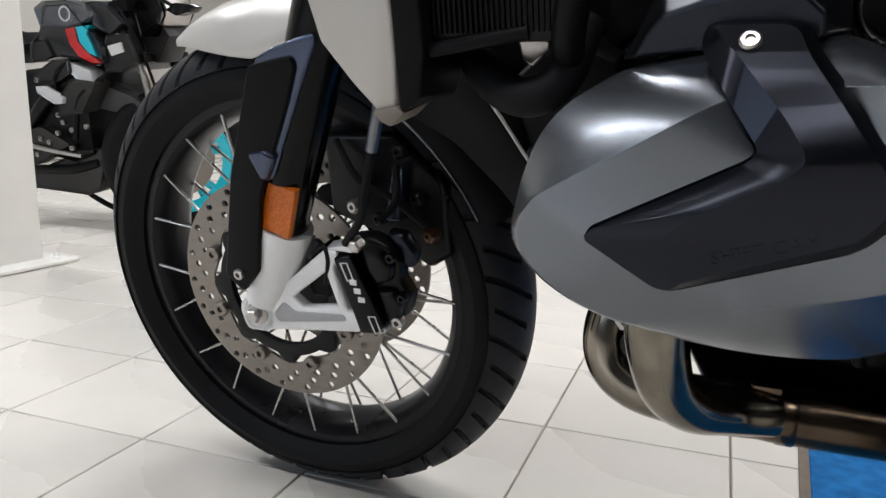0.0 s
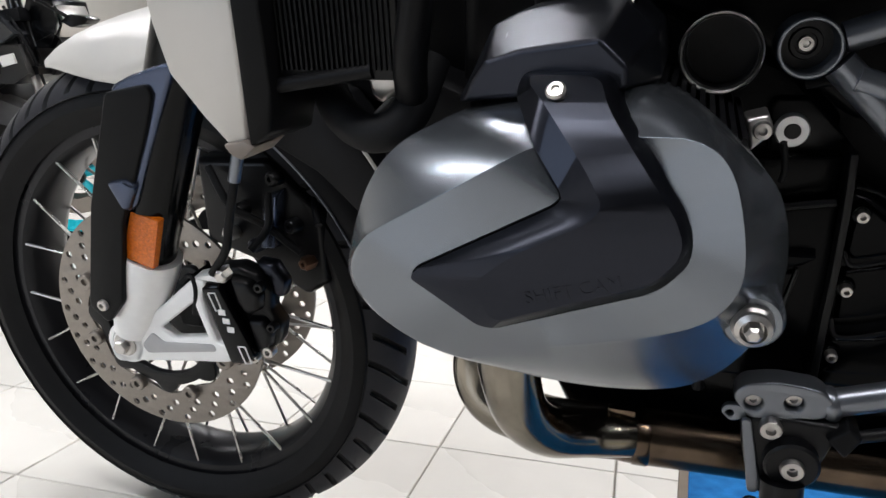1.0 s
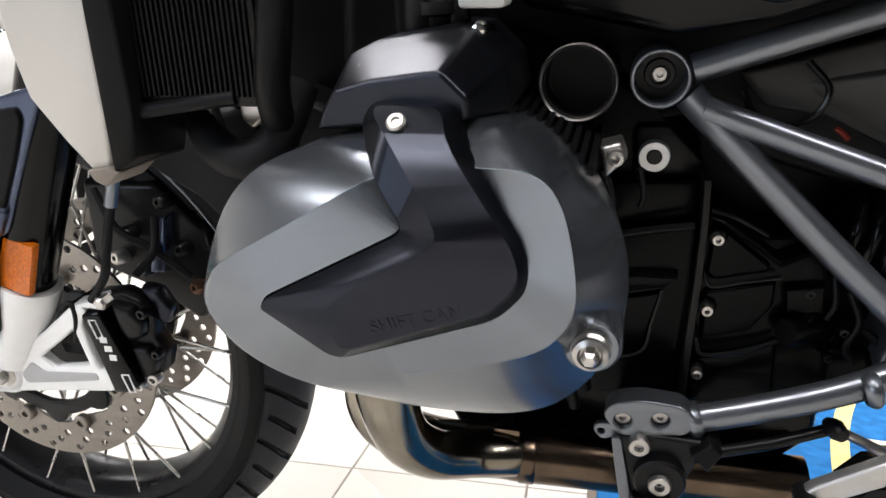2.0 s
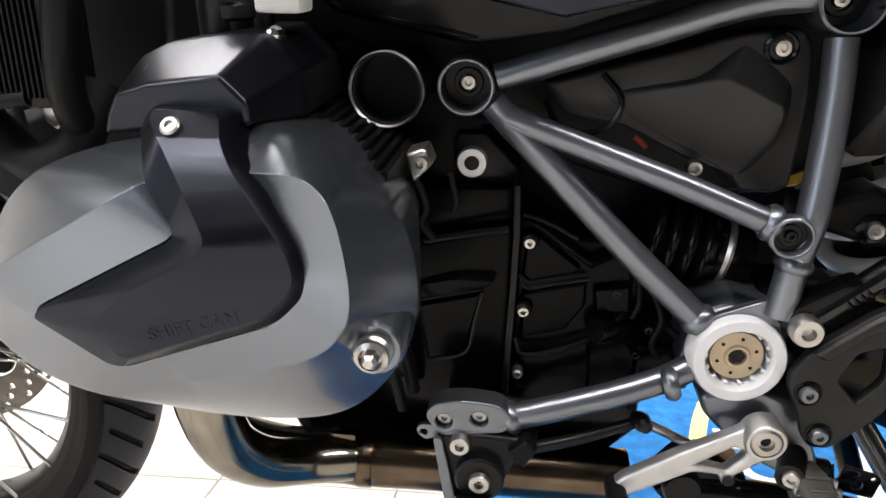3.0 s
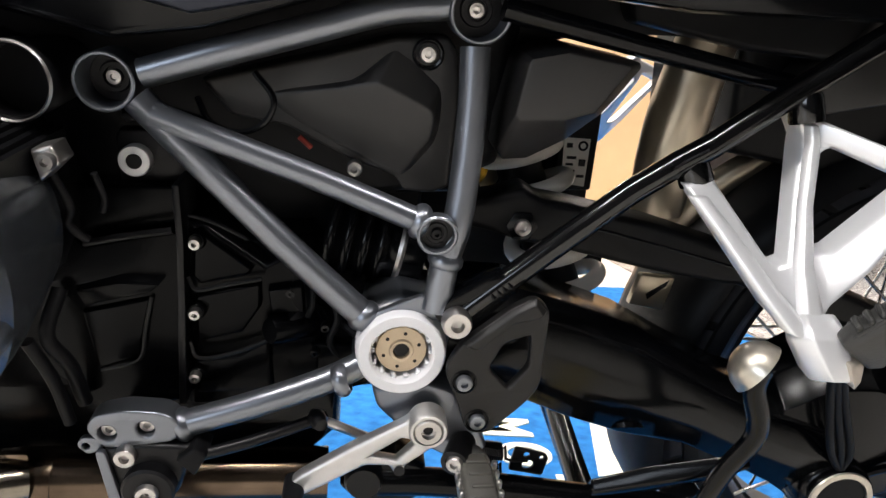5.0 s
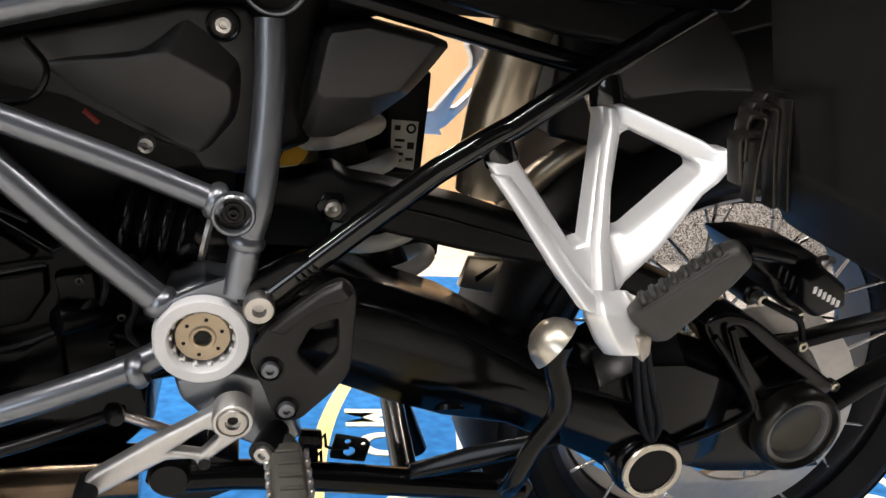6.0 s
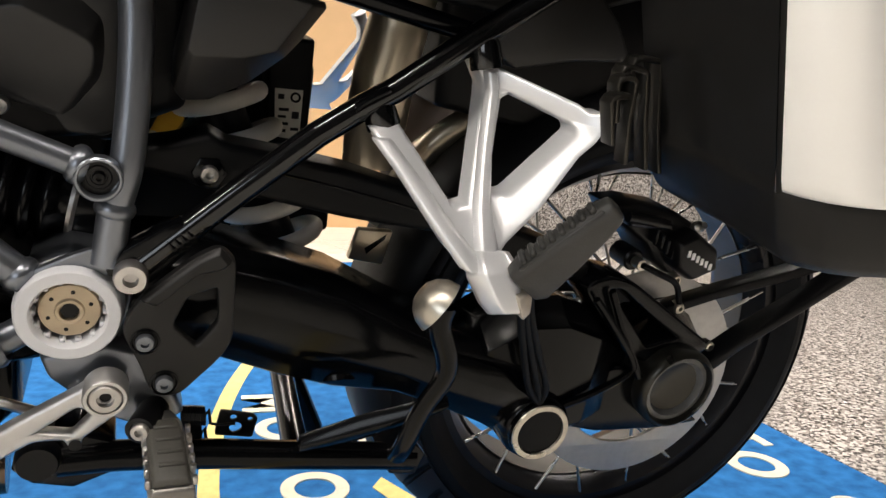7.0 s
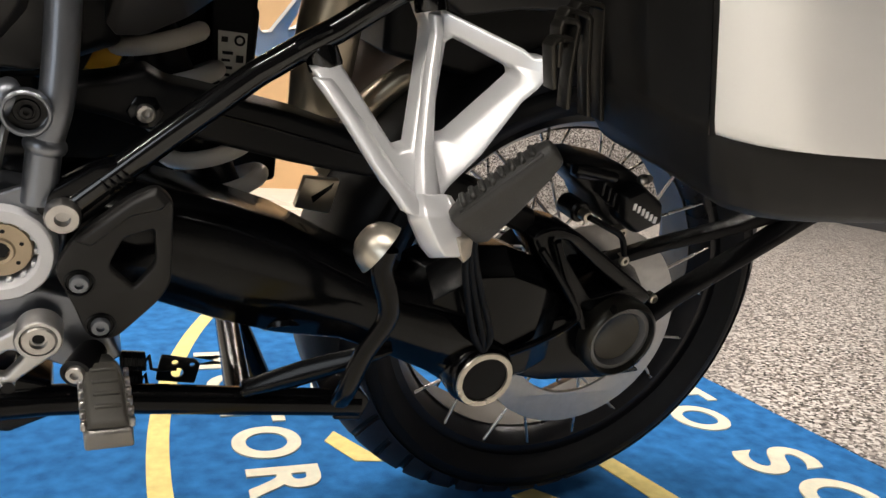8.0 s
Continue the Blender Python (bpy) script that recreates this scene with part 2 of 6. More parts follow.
floor = tagged(link("floor", box((0, 0.75, -0.056), (11.0, 10.5, 0.1)), GROUT), "grey grout bed under beige ceramic floor tiles", "floor", kind="structure")
tagged(link("wall_west", box((-5.6, 0.75, 1.6), (0.2, 10.9, 3.2)), WALLM), "pale painted showroom wall", "wall", kind="structure")
# east and south walls are unseen and darkened to keep reflections dim
tagged(link("wall_east", box((5.6, 0.75, 1.6), (0.2, 10.9, 3.2)), SHADE), "unseen showroom wall, darkened for dim reflections", "wall", kind="structure")
wall_south = tagged(link("wall_south", join(box((-4.85, -4.6, 1.6), (1.3, .2, 3.2)), box((2.25, -4.6, 1.6), (6.5, .2, 3.2)), box((-2.6, -4.6, .40), (3.2, .2, .80)), box((-2.6, -4.6, 2.95), (3.2, .2, .50))), SHADE), "unseen showroom wall with a shop window, darkened for dim reflections", "wall", kind="structure")
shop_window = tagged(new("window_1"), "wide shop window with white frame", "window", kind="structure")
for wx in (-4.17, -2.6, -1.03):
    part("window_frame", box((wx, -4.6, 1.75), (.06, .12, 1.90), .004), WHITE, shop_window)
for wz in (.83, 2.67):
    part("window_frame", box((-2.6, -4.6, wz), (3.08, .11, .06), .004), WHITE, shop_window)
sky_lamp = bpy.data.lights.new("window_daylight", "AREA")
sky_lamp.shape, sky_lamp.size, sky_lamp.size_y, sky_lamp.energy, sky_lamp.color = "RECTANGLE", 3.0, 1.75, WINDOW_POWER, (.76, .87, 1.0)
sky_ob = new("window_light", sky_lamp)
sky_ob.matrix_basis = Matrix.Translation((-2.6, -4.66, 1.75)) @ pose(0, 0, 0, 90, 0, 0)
tagged(link("wall_north", box((0, 6.1, 1.6), (11, 0.2, 3.2)), WALLM), "pale painted showroom wall", "wall", kind="structure")
tagged(link("ceiling", box((0, 0.75, 3.3), (11.4, 11, 0.2)), CEIL), "unseen ceiling boards, darkened to cut bounce light", "ceiling", kind="structure")


def lamp_panel(x, y, sx, sy, power, color=(1.0, 0.985, 0.965), turn=0):
    ld = bpy.data.lights.new("ceiling_light", "AREA")
    ld.shape, ld.size, ld.size_y, ld.energy, ld.color = "RECTANGLE", sx, sy, power, color
    ob = new("ceiling_lamp", ld)
    ob.location = (x, y, 3.12)
    ob.rotation_euler = (0, 0, turn)
    return ob


for lx, ly in ((-2.4, -1.6), (0.2, -1.6), (2.8, -1.6), (-3.5, 1.0), (-1.15, 1.0), (1.2, 1.0), (3.5, 1.0), (-2.6, 3.8), (0.2, 3.8), (3.0, 3.8)):
    lamp_panel(lx, ly, 1.6, 0.14, LAMP_POWER * (1.5 if lx < -2.5 else 1))

# ---- the motorcycle ----
LEAN = 13.0
moto = thing("motorcycle", "grey and black adventure motorcycle leaning on its side stand", "motorcycle")
moto.matrix_basis = pose(-0.02, 0.008, 0, LEAN, 0, 2.7)

# wheel centres
FC = Vector((0.0, 0.072, 0.309))
FM = Matrix.Translation(FC) @ pose(0, 0, 0, -2.0, 0, 0)
RC = Vector((1.5212, 0.0930, 0.3205))
RM = Matrix.Translation(RC) @ pose(0, 0, 0, -2.2, 0, -3.0)


def tyre(R, width, rim_r, m, name, period, sweep, label):
    """A tyre about the local y axis; its grid is swept so that the slanted tread grooves run true."""
    prof = []
    half = width / 2
    cr = half * 0.93 / math.sin(radians(66))
    r0 = R - cr * (1 - math.cos(radians(66)))
    for a in np.linspace(-1, 1, 37):
        if abs(a) < 0.6:
            ang = a / 0.6 * radians(66)
            prof.append((R - cr * (1 - math.cos(ang)), cr * math.sin(ang)))
        else:
            u = (abs(a) - 0.6) / 0.4
            r = r0 + (rim_r - 0.004 - r0) * u
            bulge = half * (0.93 + 0.09 * math.sin(math.pi * min(u * 1.1, 1)) - 0.16 * max(0, u - 0.45) / 0.55)
            prof.append((r, math.copysign(bulge, a)))
    n = period * 6 * 12
    bm = bmesh.new()
    rings = []
    sunk = set()
    for k in range(n):
        ring = []
        for i, (r, y) in enumerate(prof):
            s = min(1, abs(y) / (half * 0.93))
            long = (k // 12) % 2 == 0
            lo, hi = (0.12, 0.97) if long else (0.42, 0.90)
            shift = 6 if y > 0 else 0
            cut = (k + shift) % 12 in (0, 1) and lo < s < hi and 7 <= i <= 29
            rr = r - (0.0065 if cut else 0)
            if cut:
                sunk.add((k, i))
            th = 2 * math.pi * k / n + sweep * s ** 1.3
            ring.append(bm.verts.new((rr * math.cos(th), y, rr * math.sin(th))))
        rings.append(ring)
    for k in range(n):
        a, b = rings[k], rings[(k + 1) % n]
        for i in range(len(prof) - 1):
            bm.faces.new((a[i], b[i], b[i + 1], a[i + 1]))
    # raised tread takes the lightened colour; grooves keep dark rubber as their shade
    crown = [7 <= i <= 28 and not {(k, i), ((k + 1) % n, i), (k, i + 1), ((k + 1) % n, i + 1)} & sunk for k in range(n) for i in range(len(prof) - 1)]
    ob = part(name, bm, RUBBER, moto, label, 28, m)
    ob.data.materials.append(TREAD)
    for poly, c in zip(ob.data.polygons, crown):
        poly.material_index = 1 if c else 0
    for side in (-1, 1):
        for rr in (rim_r + 0.022, rim_r + 0.034):
            part("sidewall_ridge", lathe([(rr - 0.0012, -0.002), (rr, 0.001), (rr + 0.0012, -0.002)], (0, side * half * 0.985, 0), (0, side, 0), 96, close=True), RUBBER, ob, m=m)
    return ob


tyre(0.325, 0.120, 0.252, FM, "front_tyre", 8, 0.16, "black rubber front tyre with slanted tread grooves")
tyre(0.332, 0.170, 0.245, RM, "rear_tyre", 7, -0.2, "black rubber rear tyre with slanted tread grooves")


def wheel(R, half, m, hub_r, hub_w, nsp, name):
    """Rim with raised flanges, hub and crossed spokes that end at the rim's edges."""
    rim = part(name + "_rim", lathe([(R - 0.012, -half), (R + 0.006, -half - 0.002), (R + 0.007, -half + 0.006), (R - 0.006, -half + 0.012), (R - 0.018, -half * 0.45),
                                      (R - 0.018, half * 0.45), (R - 0.006, half - 0.012), (R + 0.007, half - 0.006), (R + 0.006, half + 0.002), (R - 0.012, half),
                                      (R - 0.020, half * 0.8), (R - 0.026, half * 0.45), (R - 0.026, -half * 0.45), (R - 0.020, -half * 0.8)], (0, 0, 0), (0, -1, 0), 96, close=True), RIM, moto, "black anodised spoked rim", 35, m)
    part(name + "_hub", lathe([(0.0, -hub_w), (0.03, -hub_w), (hub_r, -hub_w * 0.75), (hub_r, -hub_w * 0.6), (hub_r * 0.6, -hub_w * 0.4), (hub_r * 0.6, hub_w * 0.4),
                                (hub_r, hub_w * 0.6), (hub_r, hub_w * 0.75), (0.03, hub_w), (0, hub_w)], (0, 0, 0), (0, -1, 0), 40), SATIN, moto, "black hub", 35, m)
    for k in range(nsp):
        side = -1 if k % 2 == 0 else 1
        lead = 1 if (k // 2) % 2 == 0 else -1
        a = 2 * math.pi * (k // 2) / (nsp / 2) + (math.pi / (nsp / 2) if side > 0 else 0)
        h = a + lead * radians(38)
        p0 = Vector((hub_r * 0.97 * math.cos(h), side * hub_w * 0.67, hub_r * 0.97 * math.sin(h)))
        p1 = Vector(((R - 0.014) * math.cos(a), side * (half - 0.004), (R - 0.014) * math.sin(a)))
        part("spoke", tube([p0, p0.lerp(p1, 0.93), p1], 0.0021, 8, 1), SPOKE, rim, "", 60, m)
    return rim


front_rim = wheel(0.250, 0.040, FM, 0.055, 0.045, 40, "front")
rear_rim = wheel(0.243, 0.058, RM, 0.075, 0.055, 40, "rear")
part("rim_bed", lathe([(.2155, -.030), (.2165, -.030), (.2165, .030), (.2155, .030)], (0, 0, 0), (0, -1, 0), 96, close=True), RIMBED, rear_rim, "pale grey inner face of the rim", 35, RM)

# ---- engine ----
AX_L = (0, -1, 0)
# outline and raised face of the cover, as x, z and depth y, from the front tip over the top and round
COVER = [((.4262, .5560, -.284), (.4428, .5772, -.3000)), ((.4350, .5940, -.276), (.4700, .5935, -.3035)), ((.4475, .6165, -.272), (.4996, .6105, -.3060)), ((.4654, .6325, -.267), (.5237, .6244, -.3050)), ((.4930, .6435, -.260), (.5470, .6378, -.3020)),
         ((.5400, .6520, -.250), (.5740, .6415, -.2870)), ((.5893, .6595, -.245), (.6007, .6411, -.2905)), ((.6087, .6572, -.250), (.6240, .6435, -.2970)), ((.6279, .6485, -.250), (.6391, .6379, -.3020)), ((.6460, .6348, -.250), (.6477, .6251, -.3060)),
         ((.6612, .6180, -.250), (.6527, .6045, -.3090)), ((.6745, .6062, -.252), (.6555, .5836, -.3105)), ((.6830, .5720, -.252), (.6535, .5676, -.3110)), ((.6810, .5380, -.253), (.6433, .5530, -.3105)), ((.6710, .5120, -.256), (.6304, .5446, -.3095)),
         ((.6450, .4830, -.262), (.6080, .5362, -.3080)), ((.6105, .4740, -.262), (.5800, .5275, -.3055)), ((.5700, .4720, -.262), (.5532, .5198, -.3015)), ((.5344, .4755, -.264), (.5265, .5085, -.2925)), ((.5000, .4870, -.272), (.5060, .4965, -.2850)),
         ((.4810, .4975, -.281), (.4860, .5040, -.2905)), ((.4545, .5100, -.283), (.4610, .5160, -.2930)), ((.4345, .5290, -.284), (.4425, .5345, -.2940)), ((.4260, .5450, -.285), (.4360, .5540, -.2950))]
cover_out = [(a[0], a[1]) for a, b in COVER]
cover_rim = [Vector((a[0], a[2], a[1])) for a, b in COVER]
cover_top = [Vector((b[0], b[2], b[1])) for a, b in COVER]
# the face ends under the inlay
inner_xz = [(.484, .560), (.496, .567), (.523, .5815), (.5655, .6050), (.5640, .6150), (.576, .632), (.594, .636), (.606, .628), (.613, .617), (.621, .604), (.625, .596), (.6265, .590), (.624, .582), (.617, .575),
            (.602, .569), (.580, .560), (.560, .553), (.545, .547), (.533, .5425), (.524, .540), (.515, .5415), (.500, .548), (.490, .553), (.484, .556)]
inner_y = {4: -.306, 5: -.285, 6: -.287, 7: -.290, 8: -.294, 9: -.297, 10: -.300, 11: -.303, 12: -.306}
cover_in = [Vector((p[0], inner_y.get(k, -.309), p[1])) for k, p in enumerate(inner_xz)]
cover_deep = [Vector((.57 + (p.x - .57) * .8, -.27, .585 + (p.z - .585) * .8)) for p in cover_in]
mids = []
for t in (.33, .67):
    ring = []
    for k, (a, b) in enumerate(zip(cover_rim, cover_top)):
        p = a.lerp(b, t)
        away = Vector((p.x - .55, 0, p.z - .57)).normalized()
        ring.append(p + (away * .6 + Vector((0, -.8, 0))) * (.0022 if k < 5 else .0026) * 4 * t * (1 - t))
    mids.append(ring)
cover = fair(part("cylinder_head_cover", shell(*[eased(dense(q), n) for q, n in ((at_y(scaled(cover_out, 0.86), -.13), 8), (at_y(scaled(cover_out, 0.97), -.215), 8), (cover_rim, 8), *[(q, 10) for q in mids], (cover_top, 4), (cover_in, 0), (cover_deep, 0))], bevel=0.0026, seg=3, over=20), GREYCOVER, moto, "grey metallic cylinder head cover", 60))
dark_out = [(.533, -.256, .668), (.531, -.268, .658), (.5475, -.302, .639), (.5635, -.310, .6165), (.5645, -.311, .612), (.560, -.3115, .6075), (.482, -.3115, .5655), (.4785, -.3115, .560), (.518, -.3115, .5345), (.526, -.3115, .5335),
            (.616, -.3115, .5665), (.629, -.307, .580), (.632, -.302, .591), (.629, -.297, .604), (.601, -.289, .642), (.588, -.274, .656), (.583, -.252, .669)]
dark_in = [(.539, -.268, .668), (.541, -.276, .664), (.5506, -.288, .6570), (.5765, -.3145, .6300), (.5868, -.3225, .6135), (.5790, -.3230, .6045), (.5400, -.3200, .5830), (.5165, -.3180, .5625), (.5260, -.3150, .5425), (.5320, -.3150, .5410),
           (.612, -.3155, .5720), (.623, -.3120, .5835), (.6255, -.3090, .5915), (.6215, -.3060, .6030), (.5935, -.2985, .6430), (.583, -.2870, .6560), (.577, -.268, .6685)]


def inlay():
    """The angled band: a raised face that bends back over the head, and a slope round it."""
    lo, hi = rounded(dark_out, .008, 5), rounded(dark_in, .022, 5)
    bm = loft([[p + Vector((0, .034, 0)) for p in lo], lo, hi], caps=False)
    bm.verts.ensure_lookup_table()
    n = len(lo)
    top = bm.faces.new(bm.verts[2 * n:3 * n])
    bm.faces.new(bm.verts[0:n][::-1])
    faces = [top]
    for z in np.linspace(.545, .665, 17):
        geom = set(faces) | {e for f_ in faces for e in f_.edges} | {v for f_ in faces for v in f_.verts}
        old = set(bm.faces)
        bmesh.ops.bisect_plane(bm, geom=list(geom), plane_co=(0, 0, z), plane_no=(0, 0, 1))
        faces = [f_ for f_ in set(faces) | (set(bm.faces) - old) if f_.is_valid]
    bm.normal_update()
    rim = [e for e in bm.edges if len(e.link_faces) == 2 and e.calc_face_angle(0) > radians(14) and len(set(e.link_faces) & set(faces)) == 1]
    bmesh.ops.bevel(bm, geom=rim, offset=.0030, segments=4, affect="EDGES", profile=0.5, clamp_overlap=True)
    return bm


band = fair(part("cover_band", inlay(), DARKCOVER, cover, "dark grey angled cover inlay", 60))
gap = []
for k, p in enumerate(dark_out):
    a, b = Vector(dark_out[k - 1]), Vector(dark_out[(k + 1) % len(dark_out)])
    d = Vector((b.x - a.x, 0, b.z - a.z)).normalized()
    gap.append(Vector(p) + Vector((-d.z, .0008, d.x)) * (.0014 if 3 <= k <= 13 else 0))
cen = sum((Vector(p) for p in dark_out), Vector()) / len(dark_out)
if (gap[8] - cen).length < (Vector(dark_out[8]) - cen).length:
    gap = [Vector(p) * 2 - g + Vector((0, .0022, 0)) for p, g in zip(dark_out, gap)]
part("cover_joint", shell([p + Vector((0, .03, 0)) for p in rounded(gap, .006, 3)], rounded(gap, .006, 3)), BLACK, cover, "black shadow gap round the inlay")
part("cover_lettering", laid_on(words("SHIFT CAM", 0.0108, Matrix.Translation((.572, -.3165, .5640)) @ pose(0, 0, 0, 90, 0, 0) @ pose(0, 0, 0, 0, 0, 16), .00003), band), DARKCOVER, cover, "embossed lettering in the cover colour", 0)
part("cover_screw", lathe([(.0056, -.004), (.0056, .0008), (.0044, .0020), (.0026, .0020), (.0022, .0004), (0, .0004)], (.5560, -.2830, .6625), (-.05, -.72, .69), 24), STEEL, cover, "bright domed screw")
part("bolt_boss", lathe([(.017, -.06), (.017, -.004), (.0145, 0), (.0105, 0), (.0105, -.006), (0, -.006)], (.6635, -.292, .544), AX_L, 32), GREYCOVER, cover)
part("engine_screw", join(lathe([(.0110, -.004), (.0110, .003), (.0096, .005), (.0095, .008), (.0068, .010), (.0055, .006), (0, .006)], (.6635, -.293, .544), AX_L, 28), lathe([(.0048, 0), (.0048, .008), (.003, .010), (0, .010)], (.6635, -.298, .544), AX_L, 6)), STEEL, cover, "bright flange screw with star socket", 30)

# spark plug cover above the head
cap_lo = [(.478, .640), (.489, .660), (.503, .688), (.522, .697), (.560, .703), (.582, .703), (.603, .683), (.606, .655), (.560, .648), (.520, .646)]
cap_hi = [(.490, .646), (.498, .660), (.508, .672), (.530, .679), (.560, .684), (.575, .686), (.590, .672), (.590, .660), (.560, .654), (.525, .652)]
cap_y = [-.236, -.243, -.250, -.252, -.258, -.262, -.262, -.262, -.262, -.250]
plug_cover = fair(part("spark_plug_cover", shell(at_y(cap_lo, -.10), at_y(cap_lo, -.205), [(p[0], y, p[1]) for p, y in zip(cap_hi, cap_y)], bevel=0.003, seg=3), DARKCOVER, moto, "dark grey angular spark plug cover", 60))
part("cap_recess", shell([(.514, -.213, .6860), (.550, -.213, .6950), (.550, -.240, .6850), (.515, -.240, .6755)], [(.515, -.2150, .6890), (.549, -.2150, .6975), (.549, -.2405, .6878), (.516, -.2405, .6785)], bevel=.001), FRAMEGREY, plug_cover, "grey inset window")

# cylinder with cooling fins between head and crankcase
cyl = part("cylinder", shell(at_y(scaled(cover_out, 0.80), -.06), at_y(scaled(cover_out, 0.84), -.135)), SATIN, moto, "black cylinder barrel")
for k in range(9):
    x0 = .604 + .0062 * k
    z0 = .650 - .0032 * k
    part("cooling_fin", shell([(x0, -.215, z0), (x0 + .0035, -.215, z0 - .001), (x0 + .0035, -.090, z0 - .001), (x0, -.090, z0)], [(x0, -.215, z0 - .05), (x0 + .0035, -.215, z0 - .051), (x0 + .0035, -.090, z0 - .051), (x0, -.090, z0 - .05)]), SATIN, cyl)

# crankcase, clutch housing and gearbox
engine_block = part("crankcase", block([(.44, .40), (.42, .52), (.44, .62), (.50, .68), (.60, .69), (.70, .64), (.735, .60), (.735, .39), (.70, .375), (.52, .375)], .16, -.050, .96, .012, .004), CASTING, moto, "black crankcase")
part("crankcase_side", block([(.625, .560), (.6622, .5333), (.6952, .5416), (.7345, .5490), (.7340, .3952), (.6643, .3899), (.6251, .4211)], -.03, -.092, .97, .006, .002), CASTING, engine_block)
part("crankcase_top", block([(.640, .575), (.7345, .580), (.7345, .551), (.6952, .5436), (.6622, .5353), (.640, .540)], -.03, -.080, .97, .004, .002), CASTING, engine_block)
part("casting_fin", shell([(.6542, -.088, .5002), (.6910, -.088, .5111), (.7231, -.088, .5109), (.7133, -.088, .5005), (.6585, -.088, .4822)], [(.6562, -.100, .4985), (.6910, -.108, .5092), (.7211, -.110, .5096), (.7123, -.106, .5010), (.6605, -.095, .4842)], bevel=.0015), CASTING, engine_block)
part("casting_hollow", block([(.6572, .4800), (.7111, .4935), (.6990, .4400), (.6659, .4274)], -.06, -.0965, .93, .004, .0015), CASTING, engine_block)
part("casting_edge", tube([(.7111, -.096, .4935), (.7050, -.097, .465), (.6985, -.097, .4380), (.668, -.095, .4270)], .0016, 8, 4), SATIN, engine_block)
part("gearbox", block([(.7355, .5560), (.7523, .5521), (.7971, .5196), (.8249, .5357), (.8322, .5067), (.8330, .4758), (.8784, .4582), (.8861, .4097), (.80, .388), (.7339, .3869)], .13, -.086, .97, .006, .003), CASTING, moto, "black gearbox housing")
part("gearbox_flange", block([(.7325, .5876), (.7378, .5878), (.7391, .5466), (.7383, .4981), (.7371, .4571), (.7357, .4017), (.7299, .4013), (.7315, .4567), (.7332, .4978), (.7338, .5464)], -.05, -.105, 1.0, .0015, .001), SATIN, engine_block)
for x, z in ((.747, .542), (.745, .483), (.743, .426)):
    part("screw_seat", lathe([(.0075, -.02), (.0075, -.002), (.006, 0), (0, 0)], (x, -.099, z), AX_L, 18), CASTING, engine_block)
    part("flange_screw", bolt((x, -.100, z), AX_L, .0046, .0065), STEEL, engine_block)
# pockets and ribs cast into the housings
for loop, dy in (([(.7442, .5480), (.7492, .5507), (.7889, .5192), (.7859, .5142), (.7478, .5045), (.7420, .5106)], -.096), ([(.7421, .4946), (.7944, .5078), (.7949, .4863), (.7796, .4620), (.7425, .4522)], -.094),
                 ([(.7409, .4359), (.7760, .4405), (.8010, .4561), (.8041, .4086), (.7414, .4039)], -.0935), ([(.800, .503), (.828, .508), (.830, .484), (.803, .482)], -.098), ([(.838, .455), (.872, .452), (.874, .425), (.840, .420)], -.094)):
    part("casting_rib", block(loop, -.07, dy, .90, .0035, .0012), CASTING, engine_block)
for pts, r in (([(.7400, -.098, .5122), (.7467, -.0995, .5022), (.7683, -.100, .5074), (.7959, -.098, .5127)], .0019), ([(.7389, -.098, .4562), (.7460, -.099, .4413), (.7748, -.099, .4475), (.8008, -.097, .4582)], .0019),
               ([(.7415, -.096, .5624), (.7592, -.094, .5566), (.7843, -.090, .5424)], .0016), ([(.6622, -.090, .5343), (.6952, -.093, .5426), (.7301, -.097, .5500)], .0030)):
    part("casting_edge", tube(pts, r, 8, 4), SATIN, engine_block)
part("starter", lathe([(0, .012), (.010, .012), (.012, .008), (.012, -.03), (.0145, -.03), (.0145, -.036), (0, -.036)], (.8115, -.098, .4694), (-.75, -.65, .1), 24), CASTING, engine_block)
part("sensor_flange", lathe([(.0135, -.003), (.0135, .003), (.011, .004), (0, .004)], (.8235, -.092, .4705), (.7, -.7, 0), 24), SATIN, engine_block)
for x, z in ((.838, .447), (.846, .470), (.818, .500)):
    part("housing_screw", bolt((x, -.094, z), AX_L, .0036, .005), SATIN, engine_block)
for pts, r in (([(.848, -.088, .500), (.856, -.094, .478), (.850, -.094, .456), (.862, -.090, .436)], .003), ([(.835, -.09, .512), (.836, -.098, .494), (.832, -.096, .480)], .0025), ([(.858, -.085, .470), (.872, -.094, .462), (.880, -.094, .444), (.876, -.09, .425)], .0035)):
    part("wiring_loom", tube(pts, r, 8, 5), PLASTIC, moto, "black wiring")
part("mount_bolt", lathe([(.0125, -.03), (.0125, .002), (.0115, .004), (.0062, .004), (.0052, -.004), (0, -.004)], (.6975, -.067, .595), AX_L, 28), SILVER, moto, "steel mounting bolt with hollow head")
# black disc added for the shade down in the bolt's hollow head
part("hollow_shade_disc", lathe([(.0060, 0), (.0056, .0006), (0, .0006)], (.6975, -.0712, .595), AX_L, 20), SATIN, moto)
part("mount_lug", block([(.6812, .6108), (.6849, .6179), (.7077, .6189), (.7358, .5899), (.7353, .5765), (.6849, .5653)], -.02, -.062, .94, .004), SATIN, moto)
part("mount_lug_edge", tube([(.6855, -.064, .5666), (.7088, -.064, .5726), (.7351, -.064, .5777)], .0016, 8, 3), STEEL, moto)
